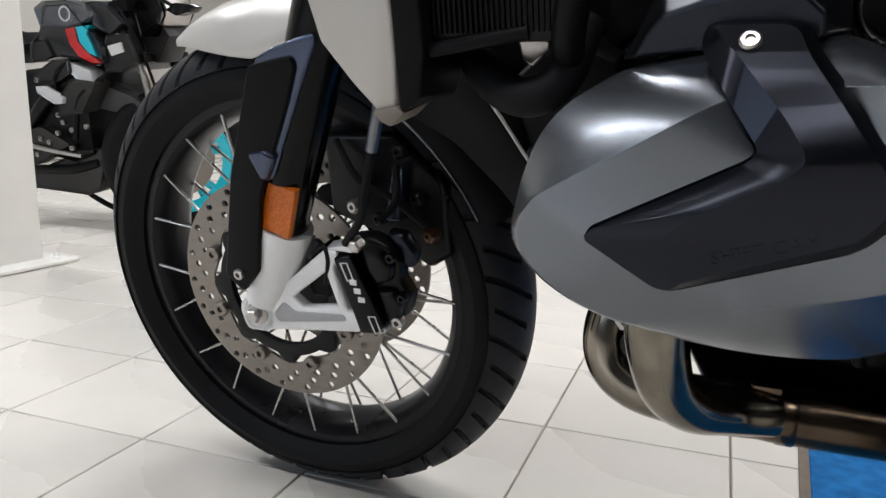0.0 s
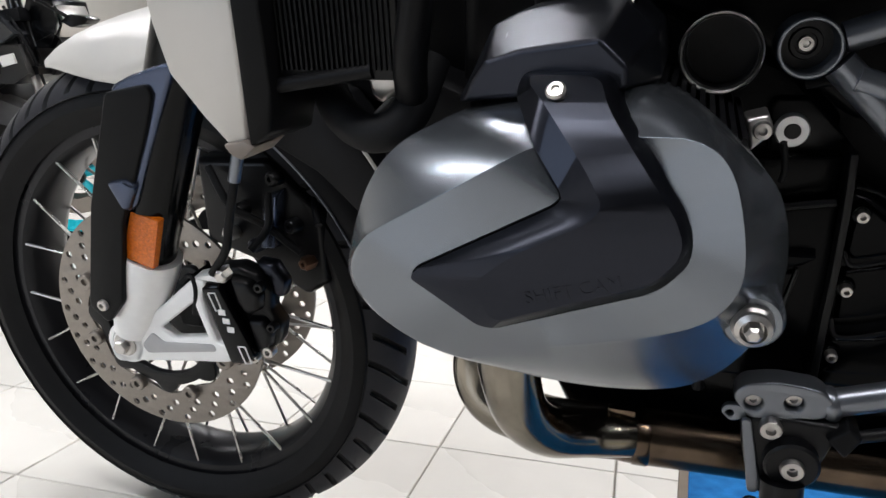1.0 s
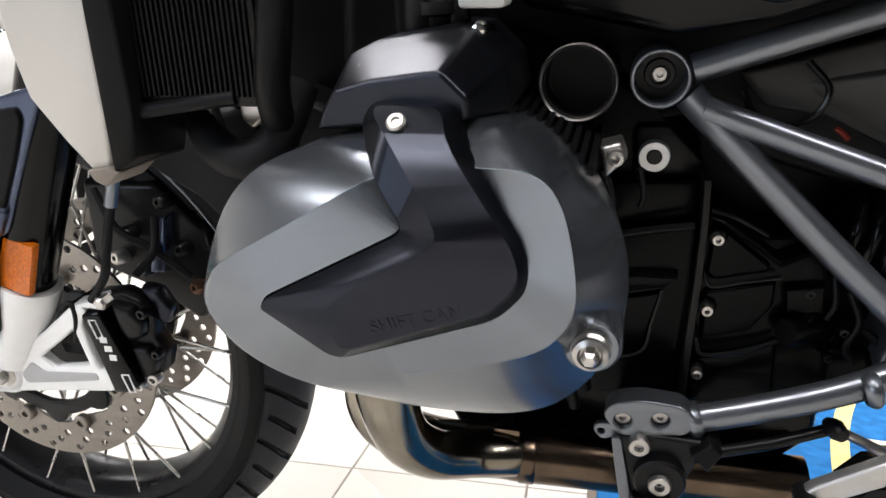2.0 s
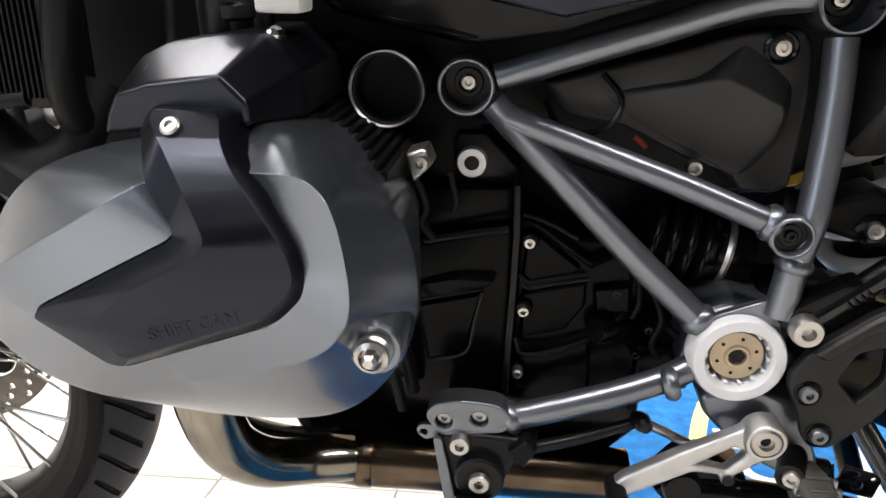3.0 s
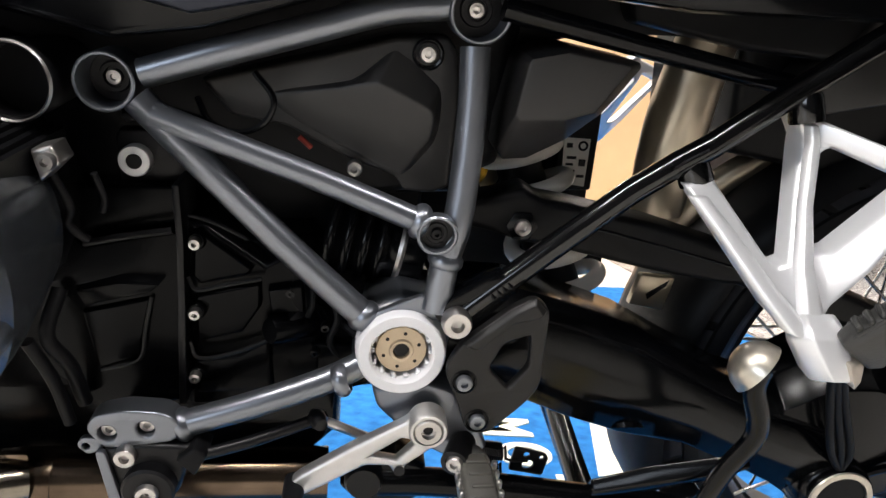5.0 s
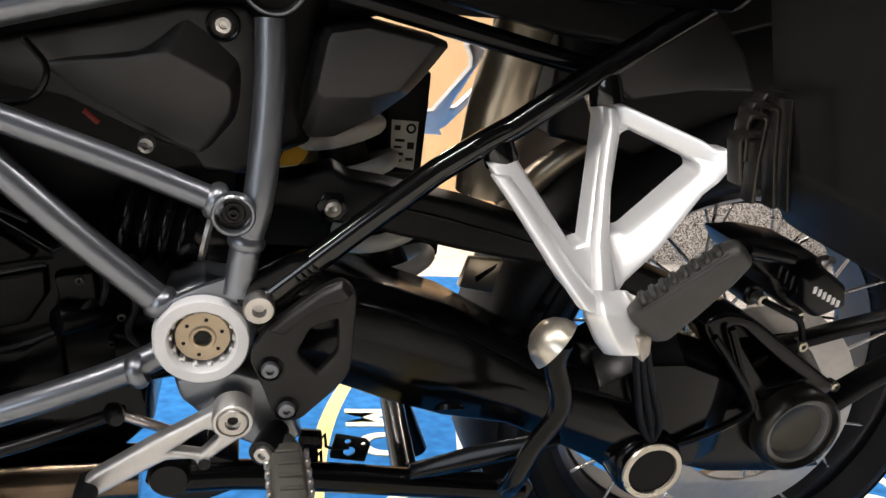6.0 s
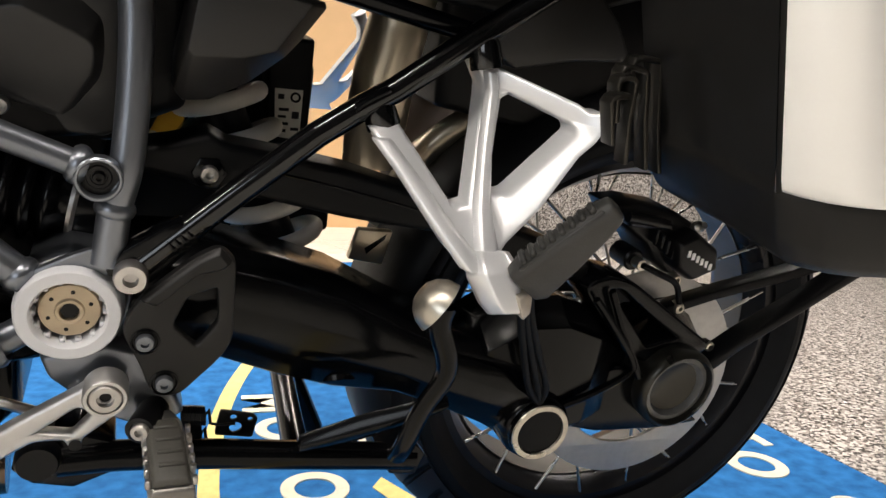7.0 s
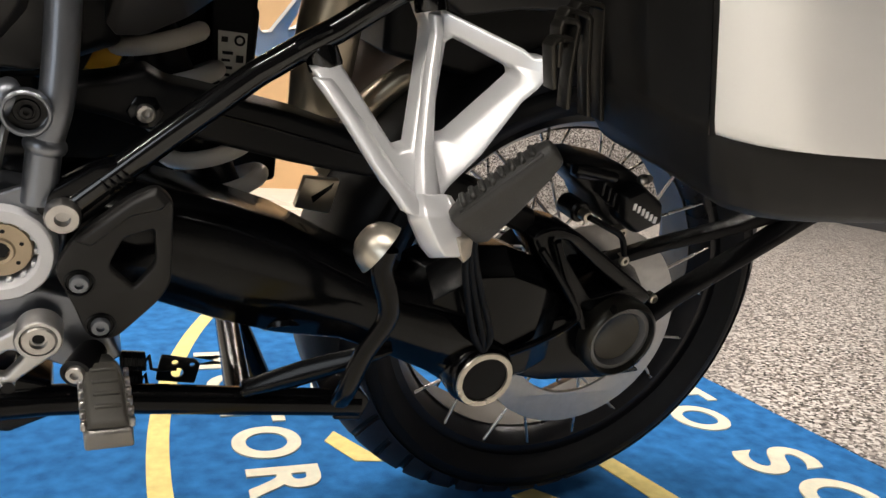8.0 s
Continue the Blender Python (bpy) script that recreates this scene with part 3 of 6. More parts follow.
# throttle body ring and hoses
throttle = part("intake_pipe", lathe([(.022, -.10), (.026, -.03), (.027, -.002), (.0255, 0), (.0235, 0), (.0235, -.020), (.0, -.022)], (.640, -.125, .660), (-.05, -1, 0), 40), SATIN, moto, "black intake pipe")
part("clamp_ring", lathe([(.0262, 0), (.0275, .002), (.0262, .004), (.0248, .002)], (.640, -.127, .660), (-.05, -1, 0), 40, close=True), STEEL, throttle, "bright clamp ring")
for pts, r in (([(.43, -.16, .62), (.44, -.19, .66), (.45, -.20, .70), (.46, -.20, .76)], .012),
               ([(.655, -.10, .40), (.650, -.11, .44), (.640, -.12, .47), (.645, -.10, .50)], .006), ([(.648, -.115, .39), (.640, -.118, .43), (.630, -.13, .47)], .005), ([(.700, -.09, .635), (.73, -.10, .640), (.76, -.09, .63)], .005),
               ([(.660, -.13, .60), (.668, -.125, .575), (.664, -.12, .56), (.672, -.11, .545)], .0035), ([(.686, -.125, .60), (.690, -.12, .58), (.688, -.12, .57)], .0025)):
    part("hose", tube(pts, r, 12, 6), PLASTIC, moto, "black rubber hose")
part("cable_clip", block([(.658, .622), (.672, .626), (.677, .614), (.663, .600)], -.13, -.156, .85, .003), STEEL, moto, "bright hose clamp")
part("clip_screw", bolt((.669, -.156, .6155), AX_L, .006, .006), STEEL, moto)
part("sensor_plug", box((.582, -.165, .728), (.030, .03, .030), .003), mat("pale_grey_plastic", (.62, .61, .59), .45, 0, 50, .05), moto, "pale grey connector plug")
part("ball_stud", lathe([(0, .018), (.004, .0165), (.006, .012), (.0055, .007), (.003, .004), (.004, 0), (.004, -.03)], (.583, -.178, .700), (0, -1, .1), 18), CHROME, moto, "bright ball stud")
for x, z, r in ((.535, .735, .018), (.560, .735, .009), (.545, .72, .014)):
    part("injector_pipe", lathe([(0, .03), (r * .8, .03), (r, .025), (r, .0), (r * 1.2, -.002), (r * 1.2, -.01), (r, -.012), (r, -.05)], (x, -.15, z), (0, -.1, 1), 20), SATIN, moto)
part("airbox", block([(.43, .62), (.44, .80), (.95, .82), (1.00, .80), (.985, .60), (.93, .575), (.86, .565), (.74, .60), (.66, .66), (.58, .69), (.52, .68)], .25, -.045, .96, .01, .004), PLASTIC, moto, "black airbox and wiring tray")
# added black plate that keeps the gaps round the side covers dark
part("gap_filler", block([(.90, .56), (.90, .62), (.95, .70), (.95, .79), (1.22, .79), (1.20, .715), (1.06, .712), (.985, .69), (.972, .60), (.955, .565)], .06, -.012, .97, .006), PLASTIC, moto, "black filler plate behind the side covers")
part("fork_bridge", block([(.27, .64), (.29, .80), (.46, .82), (.46, .64), (.40, .58), (.33, .60)], .22, -.02, .95, .01, .004), PLASTIC, moto, "black inner front panel")
part("frame_inner_panel", block([(.71, .50), (.71, .63), (.80, .655), (.93, .62), (.925, .545), (.86, .49)], .06, -.010, .97, .006), PLASTIC, moto, "black inner frame panel")
part("gearbox_tail", block([(.7661, .5321), (.8319, .5357), (.8816, .5079), (.8945, .3930), (.7734, .3780)], .16, -.060, .96, .008, .003), CASTING, moto, "black gearbox tail")

# exhaust header under the cylinder
HEAT = mat("heat_tinted_steel", (.125, .092, .066), .22, 1.0, 30, .8, .0, 200, rough_var=.10)
SMOKED = mat("smoked_polished_steel", (.25, .225, .185), .17, 1.0, 26, .55, .0, 200, rough_var=.08)
header = part("exhaust_header", tube([(.502, -.178, .500), (.502, -.177, .460), (.503, -.172, .415), (.510, -.158, .370), (.528, -.132, .336), (.556, -.102, .317), (.592, -.082, .309)], [.026, .0255, .0245, .0230, .0220, .0210, .0210], 32, 8), SMOKED, moto, "polished steel exhaust header pipe", 60)
part("header_collar", lathe([(.0235, -.03), (.0268, -.028), (.0275, -.010), (.0268, 0), (.0248, .004)], (.502, -.177, .470), (0, 0, -1), 32), SMOKED, header, "", 50)
cross = part("cross_pipe", tube([(.470, .01, .440), (.452, -.018, .385), (.4405, -.036, .343), (.446, -.047, .316), (.468, -.056, .301), (.505, -.062, .296), (.550, -.065, .2945)], [.030, .030, .029, .028, .027, .0265, .026], 32, 8), SMOKED, header, "polished steel front pipe", 60)
part("collector_pipe", tube([(.545, -.065, .2946), (.580, -.068, .300), (.60, -.066, .2985), (.66, -.060, .295), (.72, -.056, .293), (.85, -.050, .290)], [.0262, .0262, .027, .0265, .0265, .0265], 32, 6), HEAT, header, "heat-tinted brown collector pipe", 60)
part("pipe_clamp", lathe([(.0262, -.008), (.0278, -.007), (.0278, .006), (.0262, .008)], (.604, -.0657, .2982), (1, .08, -.05), 32), HEAT, header, "heat-tinted clamp band", 40)
part("clamp_lug", box((.586, -.082, .3345), (.026, .012, .009), .003), HEAT, header, "brown clamp screw lug")
part("header_nut", lathe([(.0085, -.01), (.0085, .006), (.0045, .006), (.004, 0), (0, 0)], (.480, -.176, .438), (0, -1, -.2), 6), STEEL, header)
part("lambda_sensor", tube([(.466, -.070, .352), (.476, -.090, .365), (.484, -.110, .385)], [.012, .009, .006], 12, 3), SATIN, header, "black lambda sensor")
part("sump", block([(.500, .44), (.503, .350), (.530, .292), (.60, .270), (.72, .262), (.80, .268), (.86, .33), (.86, .42)], .13, -.034, .97, .010, .004), BLACK, moto, "black engine sump")

# ---- grey tube frame ----
frame_ob = part("rear_frame", tube([(.717, -.105, .667), (.77, -.105, .685), (.83, -.102, .704), (.885, -.098, .721), (.929, -.095, .727)], .0105, 18, 6), FRAMEGREY, moto, "grey metallic tube frame")
FT = (([(.715, -.113, .651), (.757, -.116, .609), (.823, -.119, .543), (.8815, -.122, .4895)], .0112), ([(.726, -.118, .642), (.782, -.121, .623), (.849, -.124, .600), (.911, -.128, .577)], .0093),
      ([(.948, -.100, .700), (.949, -.106, .660), (.947, -.114, .614), (.943, -.122, .574), (.936, -.126, .545), (.931, -.130, .505)], .0112), ([(.737, -.138, .404), (.80, -.135, .424), (.850, -.127, .440), (.878, -.120, .452)], .0108))
for pts, r in FT:
    part("frame_tube", tube(pts, r, 18, 6), FRAMEGREY, frame_ob)


def open_boss(name, c, r, depth, wall=.003, y=-.125):
    """An open round boss with a bolt sunk in it."""
    boss = part(name, lathe([(r, -depth), (r, -.001), (r - .001, 0), (r - wall + .0007, 0), (r - wall, -.001), (r - wall, -depth)], (c[0], y, c[1]), AX_L, 36), FRAMEGREY, moto, "grey open frame boss")
    part("boss_floor", lathe([(r - wall + .0002, -depth * .8), (r * .55, -depth * .8), (r * .5, -depth * .7), (r * .36, -depth * .7), (r * .34, -depth * .8), (0, -depth * .8)], (c[0], y, c[1]), AX_L, 36), SATIN, boss, "black boss insert")
    part("boss_screw", bolt((c[0], y + depth * .78, c[1]), AX_L, r * .27, .004), STEEL if r > .018 else SATIN, boss, "socket screw")


open_boss("frame_boss", (.6955, .662), .0205, .035, y=-.120)
open_boss("frame_boss", (.949, .7245), .0225, .035, y=-.108)
open_boss("frame_boss", (.9265, .5695), .0152, .010, y=-.142)
for p, d in (((.876, -.122, .495), (.68, 0, -.73)), ((.914, -.128, .576), (.94, 0, -.34)), ((.861, -.132, .443), (.94, 0, .3)), ((.936, -.126, .545), (-.2, 0, -1)), ((.741, -.138, .405), (.94, 0, .3))):
    part("weld_collar", lathe([(.0105, -.006), (.0132, -.003), (.0138, 0), (.0132, .003), (.0105, .006)], p, d, 20), FRAMEGREY, frame_ob)
part("gusset", plate([(.722, .645), (.775, .622), (.742, .632), (.735, .632)], [], -.117, .006, .001, .002), FRAMEGREY, frame_ob)
part("gusset", plate([(.880, .497), (.905, .510), (.931, .520), (.938, .497), (.912, .492)], [], -.130, .008, .0015, .004), FRAMEGREY, frame_ob)
RING = mat("light_grey_ring", (.62, .62, .64), .45, .1, 80, .06, .1, 900)
pivot_part = part("swingarm_pivot", lathe([(.036, -.012), (.036, -.002), (.0345, 0), (.0345, .008), (.0330, .010), (.0255, .010), (.0240, .008), (.0235, -.008), (.0235, -.016), (0, -.016)], (.9065, -.130, .470), AX_L, 56), RING, moto, "light grey swingarm pivot ring")
part("pivot_plug", lathe([(0, .006), (.0062, .006), (.0068, .0115), (.0088, .0120), (.010, .010), (.0195, .009), (.0205, .006), (.0205, 0)], (.9065, -.1215, .470), AX_L, 40), mat("warm_aluminium", (.50, .40, .28), .5, .5, 90, .15), pivot_part, "bare aluminium bearing plug")
# flat black discs give the plug's holes and socket their shade
for k in range(6):
    a = radians(60 * k + 20)
    part("hole_shade_disc", lathe([(.0015, .0), (.0015, .0006), (0, .0006)], (.9065 + .0145 * math.cos(a), -.1307, .470 + .0145 * math.sin(a)), AX_L, 10), SATIN, pivot_part)
part("socket_shade_disc", lathe([(.0062, 0), (.0062, .0012), (0, .0012)], (.9065, -.1296, .470), AX_L, 6), SATIN, pivot_part)
for k in range(14):
    a = radians(360 / 14 * k)
    part("ring_notch", box((.9065 + .0232 * math.cos(a), -.128, .470 + .0232 * math.sin(a)), (.004, .012, .004), .001, 1), RING, pivot_part)
part("pivot_housing", block([(.868, .452), (.878, .495), (.905, .508), (.940, .500), (.948, .470), (.940, .432), (.905, .424), (.875, .432)], -.04, -.111, .94, .006, .002), FRAMEGREY, frame_ob)
part("peg_plate", block([(.885, .432), (.930, .440), (.960, .430), (.975, .40), (.985, .375), (.960, .362), (.935, .375), (.910, .395), (.890, .415)], -.09, -.128, .93, .005, .002), FRAMEGREY, frame_ob, "grey footrest plate")

# front frame clamp and side stand
bracket = part("stand_bracket", plate([(.671, .408), (.678, .419), (.700, .4245), (.732, .422), (.744, .408), (.736, .397), (.704, .392), (.684, .389)], [circle((.687, .4035), .0068), circle((.715, .4075), .0068)], -.150, .022, .002, .008), FRAMEGREY, moto, "grey stand bracket with bolts")
for x, z in ((.687, .4035), (.715, .4075)):
    part("bracket_bolt", bolt((x, -.140, z), AX_L, .0062, .004), STEEL, bracket)
part("bracket_bolt", bolt((.7005, -.152, .3865), AX_L, .0085, .006), STEEL, bracket)
part("bracket_ear", plate([(.664, .393), (.668, .400), (.680, .400), (.684, .390), (.672, .385)], [circle((.671, .3925), .003, 12)], -.150, .006, .001, .003), FRAMEGREY, bracket)
stand_base = part("stand_plate", block([(.684, .392), (.712, .396), (.752, .394), (.745, .375), (.738, .352), (.724, .333), (.700, .320), (.690, .330), (.682, .365)], -.10, -.152, .93, .005, .002), SATIN, moto, "black side stand hinge plate")
part("bracket_strip", plate([(.679, .392), (.686, .392), (.699, .332), (.697, .326), (.690, .326)], [], -.156, .005, .001, .003), FRAMEGREY, stand_base)
part("hinge_disc", lathe([(.020, -.01), (.020, .006), (.018, .008), (0, .008)], (.7175, -.156, .3605), AX_L, 32), SATIN, stand_base)
part("hinge_screw", bolt((.7175, -.163, .3605), AX_L, .0088, .006), STEEL, stand_base)
part("stand_switch", block([(.738, .386), (.752, .398), (.762, .390), (.752, .372)], -.13, -.160, .9, .003), PLASTIC, stand_base, "black stand switch")
part("switch_cable", tube([(.757, -.150, .386), (.78, -.145, .390), (.80, -.14, .394), (.85, -.12, .402)], .0048, 12, 5), SATIN, stand_base, "black switch cable")
side_stand = part("side_stand", tube([(.713, -.160, .345), (.716, -.185, .26), (.720, -.215, .15), (.726, -.245, .055), (.730, -.255, .022)], [.016, .014, .012, .012, .013], 16, 5), SATIN, moto, "black steel side stand, folded out")
part("stand_foot", block([(.70, .0), (.705, .018), (.755, .022), (.765, .008), (.75, -.004)], -.225, -.285, .95, .004), SATIN, side_stand)
spring = []
for k in range(160):
    a = k * 2 * math.pi / 9
    t = k / 159
    spring.append((.692 + .0055 * math.cos(a) + .012 * t, -.160 + .0055 * math.sin(a) - .02 * t, .322 - .09 * t))
part("stand_spring", tube(spring, .0012, 6, 1), SATIN, side_stand, "black coil spring")

# side covers
side_loop = [(.7499, .6619), (.7893, .6725), (.8416, .6865), (.8922, .7017), (.9315, .7038), (.9396, .6931), (.9432, .6570), (.9401, .5886), (.9278, .5826), (.9048, .5837), (.8958, .5968), (.8626, .6064), (.8112, .6313), (.7702, .6373)]
def fair_shell(a, b):
    """A low raised field between two outlines, with softened edges."""
    return shell(dense(a, 3), dense(b, 3), bevel=.002, seg=3, over=10)


PANEL = mat("matt_black_panel", (.019, .018, .0175), .40, 0, 120, .1, .12, 2200, spec=.35)
side_cover = part("side_cover", block(side_loop, -.03, -.080, .965, .005, .003), PANEL, moto, "matt black side cover")
part("cover_crease", fair_shell([(.7903, -.078, .6556), (.8635, -.078, .6695), (.8930, -.078, .6960), (.9275, -.078, .6691), (.9300, -.078, .6505), (.9268, -.078, .6251), (.9021, -.078, .5935), (.8661, -.078, .6095), (.8150, -.078, .6346)],
     [(.8031, -.0815, .6534), (.8515, -.087, .6634), (.8804, -.0935, .6690), (.9180, -.0935, .6530), (.9225, -.0925, .6450), (.9208, -.088, .6280), (.9000, -.0815, .6000), (.8661, -.0815, .6140), (.8200, -.0815, .6390)]), PANEL, side_cover, "", 60)
part("cover_fastener", lathe([(.012, -.002), (.012, .001), (.0105, .002), (.0085, .001), (.0085, -.002), (0, -.002)], (.9160, -.081, .691), AX_L, 24), BLACK, side_cover)
part("fastener_screw", bolt((.9160, -.082, .691), AX_L, .0062, .004), STEEL, side_cover)
part("lock_wire", tube([(.752, -.098, .652), (.762, -.104, .636), (.782, -.106, .630), (.800, -.106, .638), (.806, -.104, .655), (.792, -.098, .672)], .0024, 8, 6), BLACK, moto, "black wire bail")
rear_loop = [(.9840, .6894), (.9883, .6967), (1.0219, .7044), (1.0790, .6958), (1.0807, .6917), (1.0626, .6656), (1.0527, .6536), (1.0277, .6326), (.9988, .6165), (.9800, .6146), (.9738, .6224), (.9750, .6451)]
part("rear_side_cover", shell(at_y(rear_loop, -.02), at_y(rear_loop, -.082), [(.9879, -.104, .6920), (.9898, -.105, .6950), (1.0159, -.107, .7015), (1.0634, -.104, .6950), (1.0650, -.104, .6930), (1.0510, -.104, .6722), (1.0415, -.106, .6592), (1.0189, -.107, .6528), (.9976, -.107, .6515), (.9857, -.107, .6506), (.9814, -.107, .6550), (.9845, -.106, .6727)], bevel=.003), PANEL, moto, "matt black rear side cover", 45)
part("tank_skirt", block([(.60, .71), (.70, .690), (.76, .700), (.84, .726), (.95, .745), (1.10, .735), (1.30, .74), (1.42, .86), (.9, 1.02), (.55, .98), (.50, .80)], .20, -.13, .97, .02, .006), BLACK, moto, "black tank side panel")
part("tank_panel", block([(.71, .722), (.76, .712), (.82, .726), (.83, .75), (.72, .78)], -.10, -.152, .94, .006), DARKCOVER, moto, "dark grey tank panel")
part("seat", block([(.93, .80), (1.00, .78), (1.35, .82), (1.55, .90), (1.5, .95), (1.2, .93), (.97, .90)], .17, -.17, .94, .03, .008), PLASTIC, moto, "black seat")
part("wiring", tube([(.822, -.074, .622), (.827, -.075, .618), (.831, -.074, .614)], .0022, 8, 6), mat("red_cable", (.22, .02, .01), .4, 0, 50, .1), moto, "red cable")
part("wiring_clamp", bolt((.865, -.090, .604), AX_L, .006, .006), STEEL, moto)
# drive shaft bellows
bel = part("shaft_bellows", lathe([(.020, -.035)] + [(.037 - .0016 * k + (.0035 if j in (1, 2) else -.0035), -.026 + .0142 * k + .0036 * j) for k in range(4) for j in range(4)] + [(.029, .034), (.030, .040), (.028, .060), (0, .060)], (.868, -.042, .530), (.975, -.06, -.20), 36), BLACK, moto, "black rubber drive shaft bellows", 70)
part("bellows_clip", lathe([(.0295, -.003), (.0310, 0), (.0295, .003)], (.9065, -.0445, .5222), (.975, -.06, -.20), 36), STEEL, bel, "bright band clip")

# ---- shift lever, footrest and heel guard ----
FORGED = mat("forged_aluminium", (.56, .55, .54), .36, .85, 140, .08, .1, 900)
lever_ob = part("shift_lever", plate([(.8206, .3556), (.8293, .3654), (.8695, .3920), (.9120, .4168), (.9210, .4247), (.9370, .4262), (.9445, .4129), (.9435, .4001), (.9140, .3761), (.9130, .3690), (.9070, .3662), (.9013, .3763), (.8821, .3764), (.8354, .3484), (.8269, .3452)], [[(.8824, .3839), (.9101, .4024), (.9195, .4002), (.9188, .3939), (.9067, .3801)]], -.152, .013, .003, .004, .003), FORGED, moto, "silver forged shift lever")
LEVER_EYE = (.9297, -.152, .4136)
part("lever_boss", lathe([(.0155, -.012), (.0155, .006), (.0142, .008), (.0120, .008), (.0112, .005), (.004, .005), (.004, .002), (0, .002)], LEVER_EYE, AX_L, 36), FORGED, lever_ob)
lever_screw = part("lever_screw", lathe([(.0112, .002), (.0112, .0075), (.0100, .0088), (.0058, .0088), (.0052, .0035), (0, .0035)], LEVER_EYE, AX_L, 30), STEEL, lever_ob, "star socket screw")
# black discs stand for the shade in the screw socket and lever eye
part("socket", lathe([(.0054, .0036), (.0050, .0040), (0, .0040)], LEVER_EYE, AX_L, 6), SATIN, lever_screw)
part("eye_shade_disc", lathe([(.0045, .001), (.0045, .002), (0, .002)], (.9094, -.152, .3729), AX_L, 16), SATIN, lever_ob)
part("lever_peg", tube([(.826, -.138, .352), (.826, -.160, .352), (.826, -.195, .3515)], .0085, 16, 2), RUBBER, lever_ob, "black rubber toe peg")
part("shift_rod", tube([(.845, -.125, .402), (.865, -.125, .393), (.890, -.122, .380)], .004, 10, 2), STEEL, moto, "steel shift linkage rod")
part("rod_joint", lathe([(0, .012), (.005, .010), (.0072, .004), (.0072, -.004), (.004, -.010)], (.843, -.128, .404), (.4, -1, 0), 18), SATIN, moto)
HEEL = mat("satin_black_guard", (.010, .0096, .0094), .38, 0, 120, .12, .12, 2200, spec=.28)
heel = part("heel_guard", plate([(.939, .462), (.951, .485), (.988, .517), (1.005, .526), (1.0165, .515), (1.0165, .449), (1.007, .434), (.978, .404), (.960, .408), (.952, .433)], [[(.974, .464), (.984, .487), (1.004, .494), (1.006, .466), (.991, .446)]], -.148, .010, .002, .009, .006), HEEL, moto, "matt black heel guard plate")
part("heel_guard_rim", shell([(.951, -.148, .485), (.988, -.148, .517), (1.005, -.148, .526), (1.014, -.148, .515), (1.008, -.148, .508), (.988, -.148, .503), (.962, -.148, .480)], [(.956, -.153, .486), (.990, -.153, .514), (1.004, -.153, .521), (1.010, -.153, .513), (1.006, -.153, .510), (.989, -.153, .506), (.964, -.153, .483)], bevel=.001), HEEL, heel, "", 45)
for x, z in ((.9555, .4525), (.9690, .4175)):
    part("guard_recess", lathe([(.0105, -.001), (.0105, .0006), (.009, .0012), (.0082, .0002), (0, .0002)], (x, -.148, z), AX_L, 24), BLACK, heel)
    part("guard_screw", bolt((x, -.149, z), AX_L, .0065, .004), FRAMEGREY, heel)
footrest = part("footrest", shell(*[[(x - w, y, z), (x - w * .9, y, z + h), (x + w * .9, y, z + h), (x + w, y, z)] for x, y, z, w, h in ((.966, -.138, .372, .010, .016), (.969, -.148, .366, .0145, .018), (.973, -.185, .357, .017, .017), (.974, -.208, .352, .016, .014))], bevel=.002), mat("cast_grey_metal", (.22, .21, .195), .42, .7, 60, .2, .0, 600), moto, "grey metal footrest with rubber pad", 40)
for k in range(6):
    for sx in (-1, 1):
        part("footrest_tooth", box((.9705 + .0005 * k + sx * .0155, -.154 - .0095 * k, .3795 - .002 * k), (.004, .0055, .007), .001, 1), STEEL, footrest)
part("footrest_pad", shell(*[[(x - w, y, z), (x - w * .8, y, z + h), (x + w * .8, y, z + h), (x + w, y, z)] for x, y, z, w, h in ((.968, -.150, .382, .0125, .006), (.970, -.165, .379, .0140, .007), (.973, -.206, .368, .0140, .006))], bevel=.002), mat("worn_brown_rubber", (.060, .056, .048), .5, 0, 80, .3, .3, 700), footrest, "ribbed grey-brown rubber pad", 40)
for k in range(4):
    part("pad_rib", box((.9705 + .001 * k, -.160 - .011 * k, .3872 - .0030 * k), (.018, .0035, .003), .0008, 1), bpy.data.materials["worn_brown_rubber"], footrest)
part("footrest_hinge", lathe([(.011, -.016), (.011, .016), (.0075, .017), (.007, .012), (0, .012)], (.958, -.142, .383), (-.35, -.93, 0), 24), SATIN, footrest)
part("hinge_pin", bolt((.953, -.158, .384), (-.35, -.93, 0), .007, .004), STEEL, footrest)

PADSTEEL = mat("worn_pad_steel", (.50, .46, .39), .30, .9, 120, .35)
GLOSS = mat("gloss_black_tube", (.0020, .0020, .0022), .09, 0, 30, .1, spec=.5)
# centre stand folded up under the bike
cs = part("centre_stand", tube([(.895, -.120, .337), (.94, -.122, .338), (1.0, -.125, .334), (1.08, -.128, .325), (1.15, -.130, .317), (1.185, -.130, .312)], .0125, 16, 4), BLACK, moto, "black centre stand, folded up")
part("stand_pivot_plate", block([(.862, .332), (.875, .318), (.905, .310), (.935, .322), (.935, .352), (.910, .362), (.88, .355)], -.08, -.122, .92, .004), BLACK, cs)
part("stand_pivot_roll", lathe([(0, .010), (.014, .010), (.016, .006), (.016, -.03)], (.882, -.125, .345), AX_L, 28), SATIN, cs)
part("stand_arm", shell(*[[(x, y, z + h), (x, y - .008, z), (x, y, z - h), (x, y + .008, z)] for x, y, z, h in ((1.075, -.140, .345, .010), (1.12, -.152, .364, .014), (1.165, -.165, .384, .012), (1.19, -.172, .396, .008))], bevel=.002), BLACK, cs)
